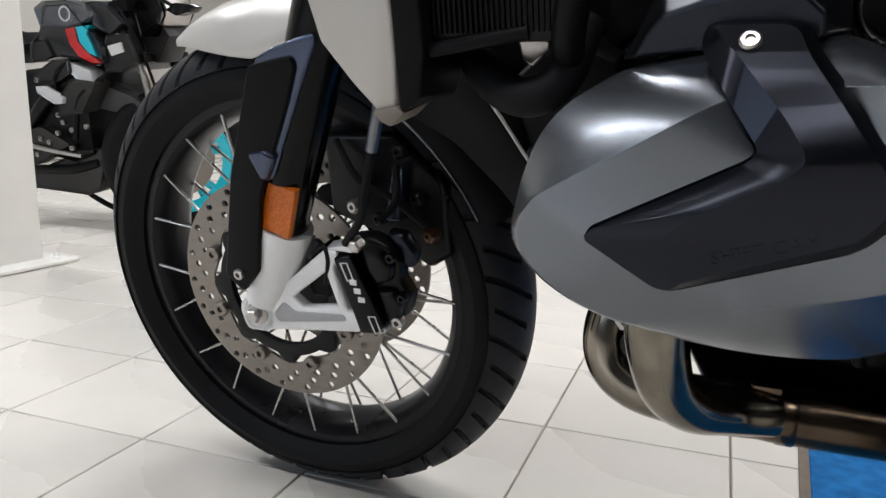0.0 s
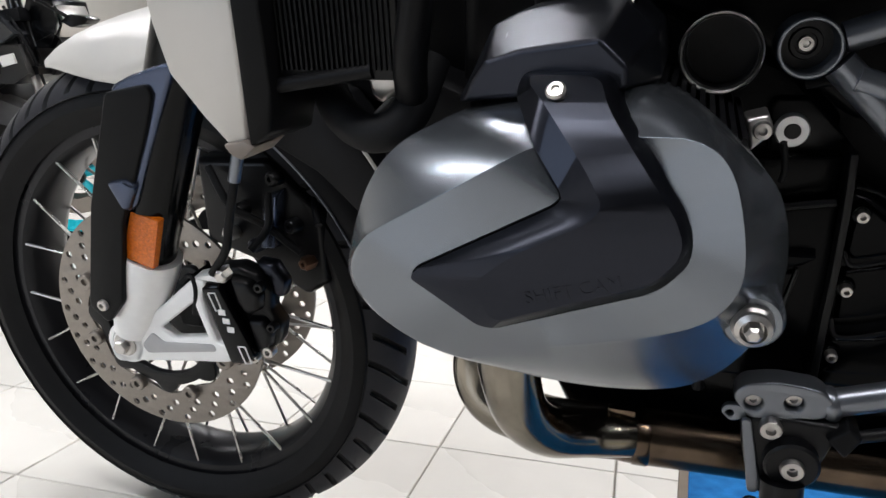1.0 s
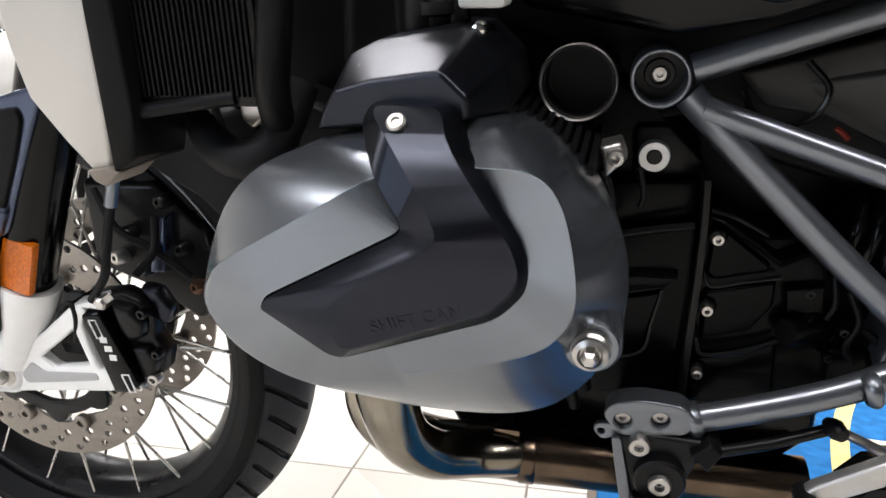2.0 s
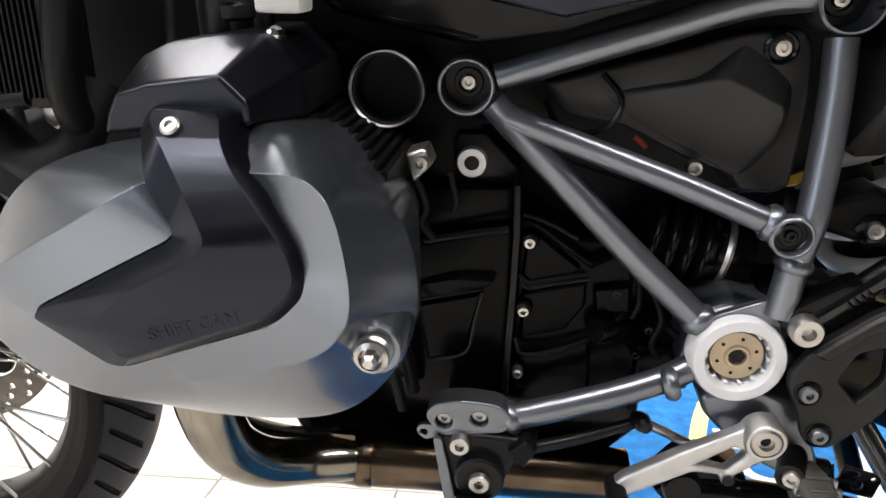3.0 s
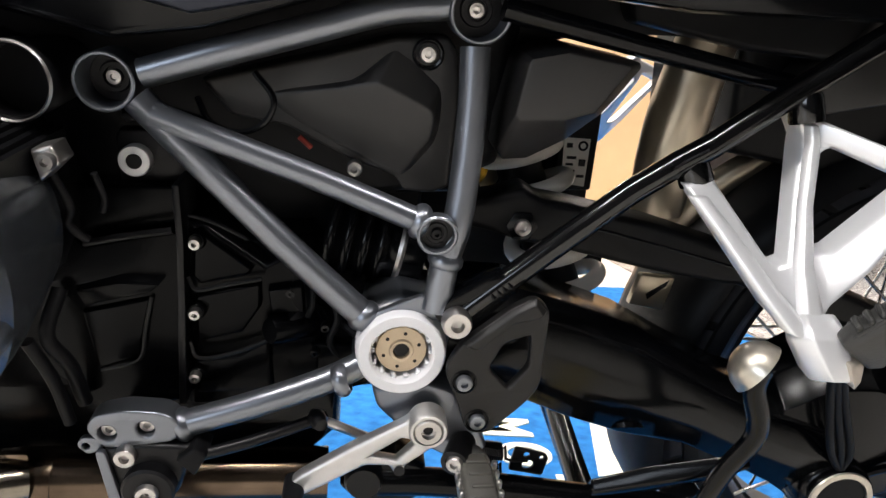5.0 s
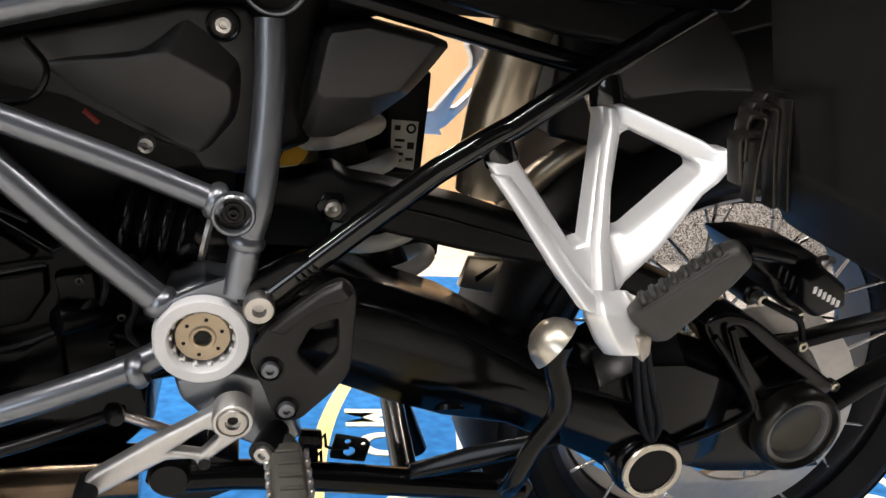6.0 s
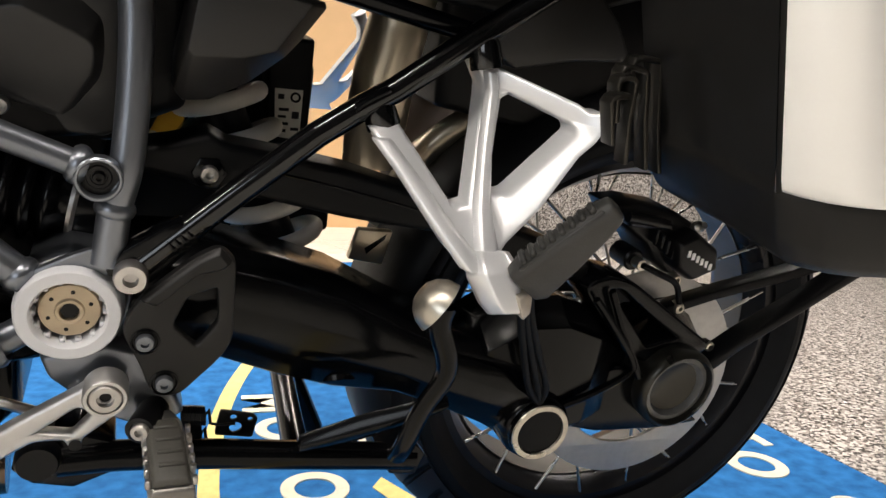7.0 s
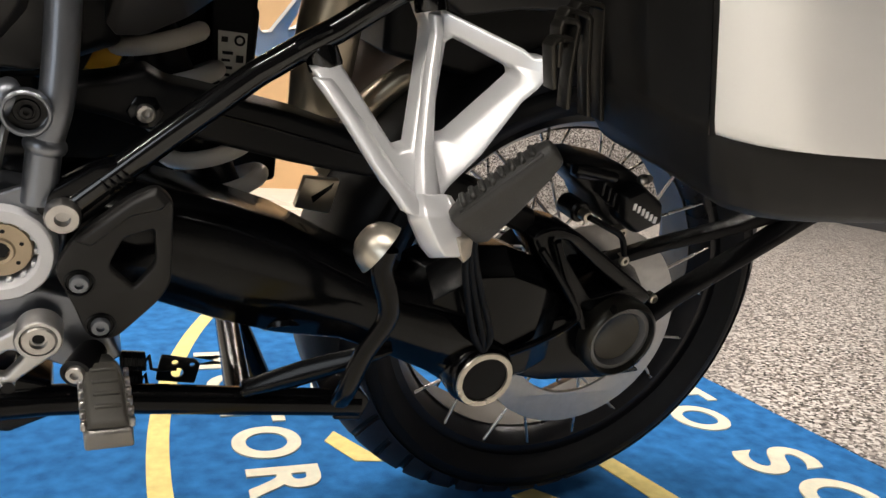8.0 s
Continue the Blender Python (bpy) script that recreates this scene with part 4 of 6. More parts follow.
part("stand_lever", tube([(1.150, -.178, .352), (1.150, -.190, .372), (1.156, -.198, .408), (1.167, -.205, .440), (1.166, -.207, .460), (1.156, -.208, .486), (1.157, -.210, .505)], .0088, 14, 6, .8), BLACK, cs, "black lever arm")
part("lever_pad", lathe([(0, .0200), (.008, .0187), (.0145, .0145), (.0190, .0080), (.0212, 0), (.0198, -.0004), (.0172, .0070), (.0120, .0132), (0, .0180)], (1.1510, -.2140, .5060), (-.80, .42, .56), 40), PADSTEEL, cs, "worn bare steel foot pad", 60)
part("stand_foot_roll", block([(1.150, .325), (1.162, .300), (1.188, .296), (1.195, .318), (1.180, .336)], -.10, -.138, .92, .003), BLACK, cs)
part("stand_leg", tube([(1.085, .145, .335), (1.12, .15, .255), (1.165, .155, .150)], .014, 16, 3), BLACK, cs)
part("stand_cross", tube([(1.08, -.12, .318), (1.09, .0, .312), (1.10, .14, .318)], .012, 14, 3), BLACK, cs)
for x0, z0, x1, z1 in ((.984, .3595, 1.020, .3470), (.983, .3420, 1.012, .3280)):
    sp = []
    for k in range(80):
        a = k * 2 * math.pi / 8
        sp.append((x0 + (.00024 if z0 > .35 else .00022) * k, -.105 + .0072 * math.cos(a), z0 - .00003 * k + .0072 * math.sin(a)))
    xe = sp[-1][0]
    sp += [(xe + .003, -.105, z0 + .003), (xe + .005, -.105, z1 + .002), (x1 - .006, -.105, z1), (x1 + .008, -.105, z1)]
    part("return_spring", tube(sp, .0015, 6, 1), SATIN, cs, "black return spring")
part("spring_plate", plate([(1.0155, .3610), (1.0430, .3545), (1.0470, .3500), (1.0430, .3310), (1.0115, .3370), (1.0125, .3460)], [circle((1.0285, .3425), .0052, 16), circle((1.0265, .3530), .0028, 12), circle((1.0405, .3498), .0022, 12)], -.105, .003, .0005, .002), SATIN, cs)

# ---- swingarm and final drive ----
HUBGREY = mat("dull_hub_grey", (.13, .128, .124), .45, .3, 40, .4)
swing = part("swingarm", shell(*[[(x, y0 + .10, zt - .006), (x, y0 + .03, zt), (x, y0 + .006, zt - .014), (x, y0, (zt + zb) / 2 + .012), (x, y0 + .004, (zt + zb) / 2 - .01), (x, y0 + .02, zb + .006), (x, y0 + .04, zb), (x, y0 + .10, zb + .008)] for x, y0, zt, zb in
              ((.930, -.105, .505, .402), (1.00, -.112, .506, .404), (1.06, -.116, .492, .382), (1.11, -.120, .477, .368), (1.17, -.124, .447, .360), (1.22, -.128, .424, .340), (1.26, -.132, .414, .322), (1.30, -.134, .405, .308))], bevel=.003), BLACK, moto, "black cast swingarm with shaft drive", 60)
part("drain_boss", lathe([(.020, -.01), (.018, .003), (.013, .003), (.012, -.006), (0, -.006)], (1.118, -.094, .378), (0, -.6, -.8), 28), BLACK, swing)
final = part("final_drive", shell(*[[(x, -.03, zt - .01), (x, y0 + .03, zt), (x, y0, zt - .02), (x, y0, zb + .02), (x, y0 + .02, zb), (x, -.03, zb + .005)] for x, y0, zt, zb in
              ((1.25, -.118, .430, .330), (1.29, -.124, .455, .305), (1.33, -.124, .455, .300), (1.37, -.122, .440, .304), (1.41, -.104, .416, .308), (1.45, -.072, .420, .302), (1.52, -.060, .420, .300), (1.57, -.05, .390, .310))], bevel=.005, seg=3), BLACK, moto, "black final drive housing", 60)
HUBBLACK = mat("satin_hub_black", (.035, .033, .028), .30, .75, 60, .2)
HUB = (1.4805, -.128, .3555)
part("hub_drum", lathe([(.046, -.10), (.0445, -.030), (.0465, -.016), (.0465, -.006), (.0445, 0), (.041, .002), (.039, 0), (.039, -.006), (.034, -.010), (0, -.012)], HUB, (-.02, -1, -.02), 56), HUBBLACK, final, "satin black hub housing", 45)
part("hub_cap", lathe([(.0385, -.006), (.033, -.0045), (.0298, -.009), (.0285, -.024), (0, -.026)], (HUB[0], HUB[1] - .001, HUB[2]), (-.02, -1, -.02), 48), HUBGREY, final, "dull grey hub recess")
part("casting_web", block([(1.3237, .3595), (1.3835, .3752), (1.4142, .3786), (1.4450, .3640), (1.4711, .3483), (1.5435, .2974), (1.4879, .2939), (1.4036, .2984), (1.3510, .3125)], -.05, -.108, .97, .006, .003), BLACK, final, "black cast web")
part("joint_housing", lathe([(.036, -.05), (.036, -.012), (.034, -.006), (.032, -.004), (.032, 0), (.0305, .002), (.0245, .002), (.0235, .0005), (.0235, -.0008), (0, -.001)], (1.311, -.138, .331), (-.02, -1, 0), 48), BLACK, final, "black joint cap")
part("joint_face", lathe([(.0238, .0006), (.0236, .0012), (.010, .0018), (0, .0018)], (1.311, -.138, .331), (-.02, -1, 0), 40), PLASTIC, final)
part("joint_ring", lathe([(.0240, .0015), (.0246, .0036), (.0298, .0036), (.0306, .002)], (1.311, -.138, .331), (-.02, -1, 0), 48), PADSTEEL, final, "bare metal ring")
for pts in ([(1.335, -.128, .350), (1.37, -.128, .362), (1.408, -.126, .380), (1.412, -.124, .395), (1.375, -.122, .440), (1.355, -.12, .462)], [(1.43, -.12, .372), (1.395, -.118, .43), (1.375, -.115, .468)]):
    part("casting_rib", tube(pts, .004, 8, 5), BLACK, final)
brace = part("final_drive_brace", plate([(1.345, .470), (1.375, .482), (1.405, .474), (1.530, .395), (1.490, .372), (1.430, .384), (1.365, .446)], [[(1.378, .466), (1.392, .466), (1.478, .408), (1.440, .400)]], -.108, .05, .004, .012, .008), BLACK, moto, "black cast brace of the final drive")
for k, off in enumerate((0, .009, .018)):
    part("brake_cable", tube([(1.236, -.185, .520), (1.248 + off * .5, -.165, .475), (1.266 + off * .8, -.152, .43), (1.286 + off, -.142, .385), (1.306, -.135, .360)], .0035, 10, 6), PLASTIC, moto, "black brake hose")
# upper paralever arm
arm = part("torque_arm", shell(*[[(x, -.055, zt), (x, -.085, zt - .001), (x, -.090, zt - .005), (x, -.090, zb + .005), (x, -.086, zb), (x, -.055, zb)] for x, zt, zb in ((.945, .580, .562), (.975, .586, .556), (1.000, .594, .5485), (1.015, .586, .5465), (1.041, .5825, .542), (1.110, .570, .5278), (1.150, .559, .5215), (1.200, .545, .515), (1.30, .512, .482), (1.36, .490, .462))], bevel=.002), PLASTIC, moto, "black torque arm", 45)
part("arm_screw_seat", lathe([(.013, -.004), (.013, .002), (.0115, .003), (0, .003)], (1.0, -.090, .563), AX_L, 6), BLACK, arm)
part("arm_screw", bolt((1.0, -.093, .563), AX_L, .0068, .005), STEEL, arm)
# black bead on the arm drawn as the shade of a groove
part("groove_shade_line", tube([(1.045, -.0905, .566), (1.10, -.0905, .555), (1.20, -.0905, .531)], .0012, 8, 3), BLACK, arm)

# struts of the rear subframe
sub = part("subframe_strut", tube([(.948, -.134, .502), (1.071, -.128, .606), (1.127, -.126, .643), (1.185, -.122, .686), (1.30, -.115, .765)], .0098, 20, 2), GLOSS, moto, "black steel subframe strut")
part("strut_end", shell(*[[(x - .010 * k, -.140, z + .010 * k), (x + .010 * k, -.140, z - .010 * k), (x + .010 * k, -.120, z - .010 * k), (x - .010 * k, -.120, z + .010 * k)] for x, z, k in ((.938, .494, .9), (.952, .508, 1.1), (.975, .527, .9), (.985, .535, .6))], bevel=.003), BLACK, sub)
part("strut_bolt", bolt((.946, -.143, .502), AX_L, .0115, .009), STEEL, sub, "steel pan-head screw")
part("subframe_tube", tube([(.965, -.105, .728), (1.05, -.100, .713), (1.13, -.100, .699), (1.195, -.10, .688)], .0085, 14, 4), BLACK, sub)
# added ridges near the strut's lower end, shaped to catch small glints
for q0 in (.14,):
    for k in range(4):
        c_ = Vector((.948, -.134, .502)).lerp(Vector((1.127, -.126, .643)), q0 + .022 * k)
        part("glint_ridge", lathe([(.0096, -.0020), (.0105, 0), (.0096, .0020)], c_, (.78, .03, .61), 20), BLACK, sub)
for p, d in (((1.1165, -.124, .627), (-.35, .25, .90)), ((1.197, -.120, .678), (-.2, .2, .95))):
    part("strut_socket", lathe([(.0125, -.014), (.0132, -.012), (.0128, .004), (.0100, .012), (.006, .014)], p, d, 24), GLOSS, sub)
part("lug_weld", tube([(1.095, -.139, .630), (1.105, -.140, .638), (1.118, -.139, .645)], .003, 8, 4), BLACK, sub)

# ---- silver pillion footrest bracket ----
by = lambda x, z: -.118 - max(0, (.640 - z)) * .95 - max(0, x - 1.20) * 1.1
def cast_plate(outer, hole, m=None, parent=None):
    """A cast bracket cut from one plate and laid on the slanted plane of the bracket, its edges well rounded."""
    bm = plate(outer, [hole], 0, .022, .0030, .005, .005, 0)
    for v in bm.verts:
        v.co.y += by(v.co.x, v.co.z)
    return fair(part("pillion_bracket", bm, SILVER, moto, "silver cast pillion footrest bracket", 70, m))


BO = [(1.1072, .6159), (1.1273, .6253), (1.1303, .6196), (1.1617, .5729), (1.1648, .5711), (1.1744, .5735), (1.2006, .6412), (1.1998, .6524), (1.1903, .6675), (1.2052, .6763), (1.2102, .6670), (1.2551, .6525), (1.2610, .6485), (1.2680, .6500), (1.2703, .6384), (1.2623, .6274), (1.2521, .6168),
      (1.2234, .5768), (1.2008, .5504), (1.1933, .5432), (1.1985, .5340), (1.1654, .5340), (1.1627, .5383), (1.1534, .5469), (1.1275, .5850), (1.1113, .6094)]
BH = [(1.2133, .6459), (1.2167, .6490), (1.2510, .6367), (1.2513, .6319), (1.2055, .5814), (1.1948, .5796), (1.1947, .5830)]
bracket_ob = cast_plate(BO, BH)
part("bracket_rib", shell(*[[(x - w, by(x, z) - .004, z), (x - w * .5, by(x, z) - .0122, z), (x + w * .5, by(x, z) - .0122, z), (x + w, by(x, z) - .004, z)] for x, z, w in ((1.112, .612, .0085), (1.128, .592, .009), (1.150, .562, .010), (1.170, .538, .012))], bevel=.0015), SILVER, bracket_ob, "", 50)
part("bracket_rib", shell(*[[(x - w, by(x, z) - .004, z), (x - w * .5, by(x, z) - .0118, z), (x + w * .5, by(x, z) - .0118, z), (x + w, by(x, z) - .004, z)] for x, z, w in ((1.2015, .664, .006), (1.2045, .650, .0065), (1.195, .610, .0065), (1.184, .575, .008), (1.181, .545, .011))], bevel=.0015), SILVER, bracket_ob, "", 50)


def foot_ring(c, wx, wd):
    """A six-sided ring in the slanted plane of the hinge."""
    return [Vector(c) + Vector((wx * dx, wd * dd * -.85, wd * dd * .42)) for dx, dd in ((-1, .1), (-.62, 1), (.55, 1), (1.05, .25), (.75, -.9), (-.7, -.9))]


part("bracket_foot", shell(foot_ring((1.1845, -.206, .546), .016, .010), foot_ring((1.1845, -.213, .5385), .0195, .015), foot_ring((1.1850, -.219, .5325), .0205, .0165), foot_ring((1.1905, -.228, .5160), .0165, .0165), foot_ring((1.1935, -.233, .5085), .0120, .0145), bevel=.0015), SILVER, bracket_ob, "", 40)
part("hinge_bolt", lathe([(.0072, -.002), (.0072, .0008), (.0062, .0014), (.0030, .0014), (.0028, .0004), (0, .0004)], (1.1850, -.2235, .5405), (.02, -.45, .89), 24), SILVER, bracket_ob, "flat hinge pin head")
part("hinge_tongue", shell([(1.1935, -.232, .5285), (1.2075, -.226, .5300), (1.2085, -.228, .5120), (1.1985, -.236, .5110)], [(1.1945, -.246, .5265), (1.2085, -.240, .5285), (1.2090, -.241, .5120), (1.1995, -.249, .5105)], bevel=.0015), mat("bare_cast_metal", (.50, .45, .38), .42, .6, 120, .2, .2, 900), bracket_ob, "bare cast hinge tongue")
MIRROR = Matrix(((1, 0, 0, 0), (0, -1, 0, .15), (0, 0, 1, 0), (0, 0, 0, 1)))
cast_plate(BO, BH, MIRROR)
peg_a, peg_b = Vector((1.1985, -.236, .5410)), Vector((1.2400, -.262, .5995))
peg_u = (peg_b - peg_a).normalized()
peg_v = Vector((-peg_u.z, 0, peg_u.x)).normalized()
peg_v = (peg_v - peg_u * peg_v.dot(peg_u)).normalized()
peg_w = peg_u.cross(peg_v)
PM = Matrix((peg_u, peg_w, peg_v)).transposed().to_4x4()
PM.translation = peg_a
PEGR = mat("worn_grey_rubber", (.024, .0235, .022), .46, 0, 90, .3, .3, 700)
PEGPLAN = ((-.006, .0085, .0090, -.020), (.002, .0100, .0114, -.0245), (.030, .0102, .0108, -.0200), (.062, .0098, .0093, -.0140), (.076, .0088, .0080, -.0105), (.0805, .0074, .0060, -.0080))
peg = part("pillion_peg", shell(*[[(x, -w, lo), (x, -w, h * .45), (x, -w * .55, h), (x, w * .55, h), (x, w, h * .45), (x, w, lo)] for x, w, h, lo in PEGPLAN], bevel=.0025, seg=3), PEGR, moto, "grey-black rubber pillion footrest, folded up", 30, PM)
for k in range(8):
    part("peg_rib", box((.010 + .0082 * k, 0, .0116 - .00034 * k), (.0046, .0130 - .0004 * k, .0056), .0013, 1), PEGR, peg, m=PM)
part("peg_top_pad", box((.038, 0, .0094), (.070, .0165, .0030), .0012, 1), PEGR, peg, m=PM @ pose(0, 0, 0, 0, 2.6, 0))
part("peg_side_panel", shell([(.006, -.0098, -.018), (.010, -.0100, -.001), (.058, -.0098, .000), (.064, -.0096, -.008)], [(.009, -.0114, -.0165), (.012, -.0114, -.0025), (.056, -.0112, -.0012), (.060, -.0110, -.007)], bevel=.0008), PEGR, peg, m=PM)
part("peg_core", shell([(.020, -.0106, -.0232), (.022, -.0106, -.0195), (.066, -.0100, -.0112), (.068, -.0100, -.0135)], [(.020, .006, -.0232), (.022, .006, -.0195), (.066, .006, -.0112), (.068, .006, -.0135)], bevel=.0012), bpy.data.materials["bare_cast_metal"], peg, "worn metal core edge", m=PM)

# ---- rear brake ----
disc_r = part("rear_brake_disc", plate(circle((1.524, .300), .138, 72), [circle((1.524, .300), .095, 48)], -.012, .005, .0006), mat("pale_disc_steel", (.50, .48, .45), .45, .5, 120, .15), moto, "steel rear brake disc")
disc_r.matrix_basis = RM @ Matrix.Translation(-RC)
cal_r = part("rear_caliper", block([(1.405, .531), (1.44, .534), (1.488, .528), (1.522, .512), (1.532, .500), (1.528, .494), (1.550, .478), (1.550, .462), (1.530, .452), (1.495, .455), (1.470, .470), (1.452, .492), (1.420, .512)], .01, -.050, .92, .010, .004), SATIN, moto, "black rear brake caliper")
part("caliper_body", block([(1.478, .502), (1.502, .514), (1.536, .494), (1.543, .470), (1.510, .456), (1.484, .472)], -.04, -.074, .86, .008, .003), SATIN, cal_r)
part("caliper_arm", block([(1.415, .528), (1.470, .522), (1.472, .512), (1.420, .515)], -.03, -.062, .92, .004, .002), DARKCOVER, cal_r)
part("caliper_lug", lathe([(.012, -.03), (.012, -.002), (.010, 0), (0, 0)], (1.4365, -.060, .4775), AX_L, 24), SATIN, cal_r)
for k in range(4):
    part("pad_fin", box((1.455 + .009 * k, -.058, .506 - .006 * k), (.0035, .014, .016), .001, 1), SATIN, cal_r)
for k in range(6):
    part("caliper_mark", box((1.494 + .0066 * k, -.0745, .4905 - .0030 * k), (.0040, .001, .0075), 0), SILVER, cal_r)
part("caliper_pin", tube([(1.412, -.064, .527), (1.440, -.064, .523), (1.466, -.064, .519)], .0055, 12, 1), SATIN, cal_r)
for x, z in ((1.4365, .4775), (1.4885, .4590), (1.5033, .4248), (1.5629, .3742)):
    part("caliper_screw", bolt((x, -.066, z), AX_L, .0062, .008), PADSTEEL, cal_r)
part("bleed_nipple", lathe([(0, .014), (.004, .014), (.005, .008), (.007, .006), (.007, 0)], (1.510, -.056, .514), (0, -.8, .5), 16), STEEL, cal_r)
part("sensor_wire", tube([(1.437, -.075, .478), (1.462, -.078, .468), (1.488, -.074, .455), (1.503, -.07, .43)], .0035, 8, 5), PLASTIC, cal_r)

# ---- rear mudguard, silencer, shock absorber ----
part("mudguard_arm", shell(*[[(x, -.060, z + h), (x, -.085, z + h * .6), (x, -.085, z - h), (x, -.060, z - h * 1.1)] for x, z, h in ((1.555, .352, .012), (1.60, .384, .010), (1.68, .430, .009), (1.77, .486, .012), (1.86, .540, .020))], bevel=.003), PLASTIC, moto, "black rear mudguard arm", 45)
part("mudguard_strut", shell(*[[(x, -.050, z + h), (x, -.070, z + h), (x, -.070, z - h), (x, -.050, z - h)] for x, z, h in ((1.48, .418, .006), (1.56, .440, .006), (1.66, .462, .007), (1.78, .50, .014))], bevel=.002), PLASTIC, moto, "black mudguard strut", 45)
hug = [[(RC.x + (.338 + dr) * math.cos(a), RC.y + y, RC.z + (.338 + dr) * math.sin(a)) for y, dr in ((-.086, -.026), (-.080, -.012), (-.05, 0), (.05, 0), (.080, -.012), (.086, -.026), (.082, -.026), (.076, -.015), (.05, -.004), (-.05, -.004), (-.076, -.015), (-.082, -.026))] for a in np.radians(np.linspace(95, 205, 26))]
part("rear_hugger", shell(*hug), PLASTIC, moto, "black plastic rear hugger", 50)
PIPE = mat("titanium_brown_steel", (.44, .38, .29), .30, .9, 14, .2, .05, 200)
SILMAT = mat("brown_satin_silencer", (.17, .14, .125), .42, .7, 30, .15, .0, 200)
sil = part("silencer", tube([(1.225, .172, .500), (1.259, .168, .547), (1.2947, .166, .5974), (1.346, .166, .642), (1.405, .172, .680), (1.56, .19, .740), (1.78, .21, .80)], [.042, .050, .054, .056, .056, .056, .05], 30, 5, 1.1), SILMAT, moto, "brown satin metal silencer")
part("silencer_clamp", lathe([(.057, -.010), (.060, -.008), (.060, .008), (.057, .010)], (1.318, .166, .620), (.75, .02, .62), 36), SATIN, sil, "dark clamp band")
part("link_pipe", tube([(1.215, .135, .445), (1.230, .130, .485), (1.249, .118, .532), (1.2803, .112, .5664), (1.3208, .108, .5953), (1.3699, .104, .6232), (1.4129, .10, .6418)], [.020, .020, .019, .018, .017, .015, .012], 22, 6), PIPE, sil, "cream-tinted link pipe")
flap = part("exhaust_flap_housing", tube([(1.186, .03, .73), (1.178, .03, .6945), (1.1682, .03, .6409), (1.1640, .03, .590), (1.1607, .03, .545)], [.027, .028, .030, .030, .026], 28, 6), PIPE, moto, "bronze exhaust flap housing")
part("flap_plate", shell([(1.1561, .030, .4792), (1.1929, .030, .4765), (1.1854, .030, .4397), (1.1478, .030, .4463)], [(1.1561, .020, .4792), (1.1929, .020, .4765), (1.1854, .020, .4397), (1.1478, .020, .4463)], bevel=.002), PIPE, flap, "olive metal plate")
# black strip laid on the plate as the shade of its slot
part("slot_shade_strip", shell([(1.1640, .022, .4584), (1.1864, .022, .4741), (1.1842, .022, .4678), (1.1666, .022, .4521)], [(1.1640, .0195, .4584), (1.1864, .0195, .4741), (1.1842, .0195, .4678), (1.1666, .0195, .4521)]), BLACK, flap)
part("rear_inner_panel", block([(.9062, .640), (1.100, .650), (1.120, .620), (1.118, .5600), (1.120, .5138), (1.150, .500), (1.150, .440), (.9051, .4079)], .17, .115, .97, .008, .004), PLASTIC, moto, "black inner rear panel")
part("inner_fender", block([(1.225, .605), (1.215, .76), (1.76, .80), (1.76, .66), (1.55, .665), (1.42, .64), (1.32, .59)], .25, .03, .96, .008, .004), PLASTIC, moto, "black inner rear mudguard")
part("tail_panel", block([(1.085, .722), (1.19, .706), (1.30, .700), (1.42, .74), (1.45, .95), (1.0, .95)], .24, -.03, .97, .01, .004), PLASTIC, moto, "black tail underside panel")
part("mudguard_flank", shell([(1.2432, .02, .6738), (1.2846, .03, .7223), (1.308, .03, .760), (1.338, .03, .735), (1.364, .03, .7106), (1.3900, .02, .6761), (1.3297, .02, .6700), (1.2727, .02, .6560)], [(1.2432, -.030, .6738), (1.2846, -.034, .7223), (1.308, -.036, .760), (1.338, -.044, .735), (1.3629, -.048, .7106), (1.3884, -.044, .6761), (1.3297, -.036, .6700), (1.2727, -.030, .6560)], bevel=.004, seg=3), PANEL, moto, "dark grey mudguard flank", 50)
shock = part("shock_absorber", tube([(.985, .035, .66), (1.03, .035, .56), (1.085, .035, .44)], .022, 18, 2), SATIN, moto, "rear shock absorber with white coil spring")
SPRING = mat("cream_spring", (.62, .58, .52), .4, 0, 60, .08)
sp = []
for k in range(150):
    t = k / 149
    a = t * 2 * math.pi * 6.2
    c = Vector((.988 + .096 * t, .035, .655 - .20 * t))
    sp.append(c + Vector((.037 * math.cos(a) * .90, .037 * math.sin(a), .037 * math.cos(a) * .44)))
part("coil_spring", tube(sp, .0082, 12, 1), SPRING, shock, "cream white coil spring", 60)
part("reservoir", block([(1.0651, .650), (1.1091, .652), (1.1090, .5479), (1.0685, .5459)], .12, .076, .95, .004, .003), PLASTIC, shock, "black damper control unit")
LABEL = mat("paper_label", (.62, .60, .56), .6, 0, 40, .05)
lab = part("sticker", shell([(1.0733, .0762, .6030), (1.1005, .0762, .6027), (1.1002, .0762, .5530), (1.0758, .0762, .5558)], [(1.0733, .0742, .6030), (1.1005, .0742, .6027), (1.1002, .0742, .5530), (1.0758, .0742, .5558)]), LABEL, shock, "pale printed sticker")
part("print_mark", lathe([(.0052, 0), (.0052, .0007), (.0030, .0007), (.0030, 0)], (1.0935, .0742, .5955), AX_L, 20), PLASTIC, lab)
for x, z, w, h in ((1.0795, .5955, .006, .005), (1.083, .583, .010, .003), (1.0815, .576, .008, .0025), (1.083, .569, .010, .003), (1.082, .562, .008, .003), (1.0945, .578, .007, .007), (1.0945, .564, .008, .003)):
    part("print_bar", box((x, .0740, z), (w, .0006, h), 0), SATIN, lab)
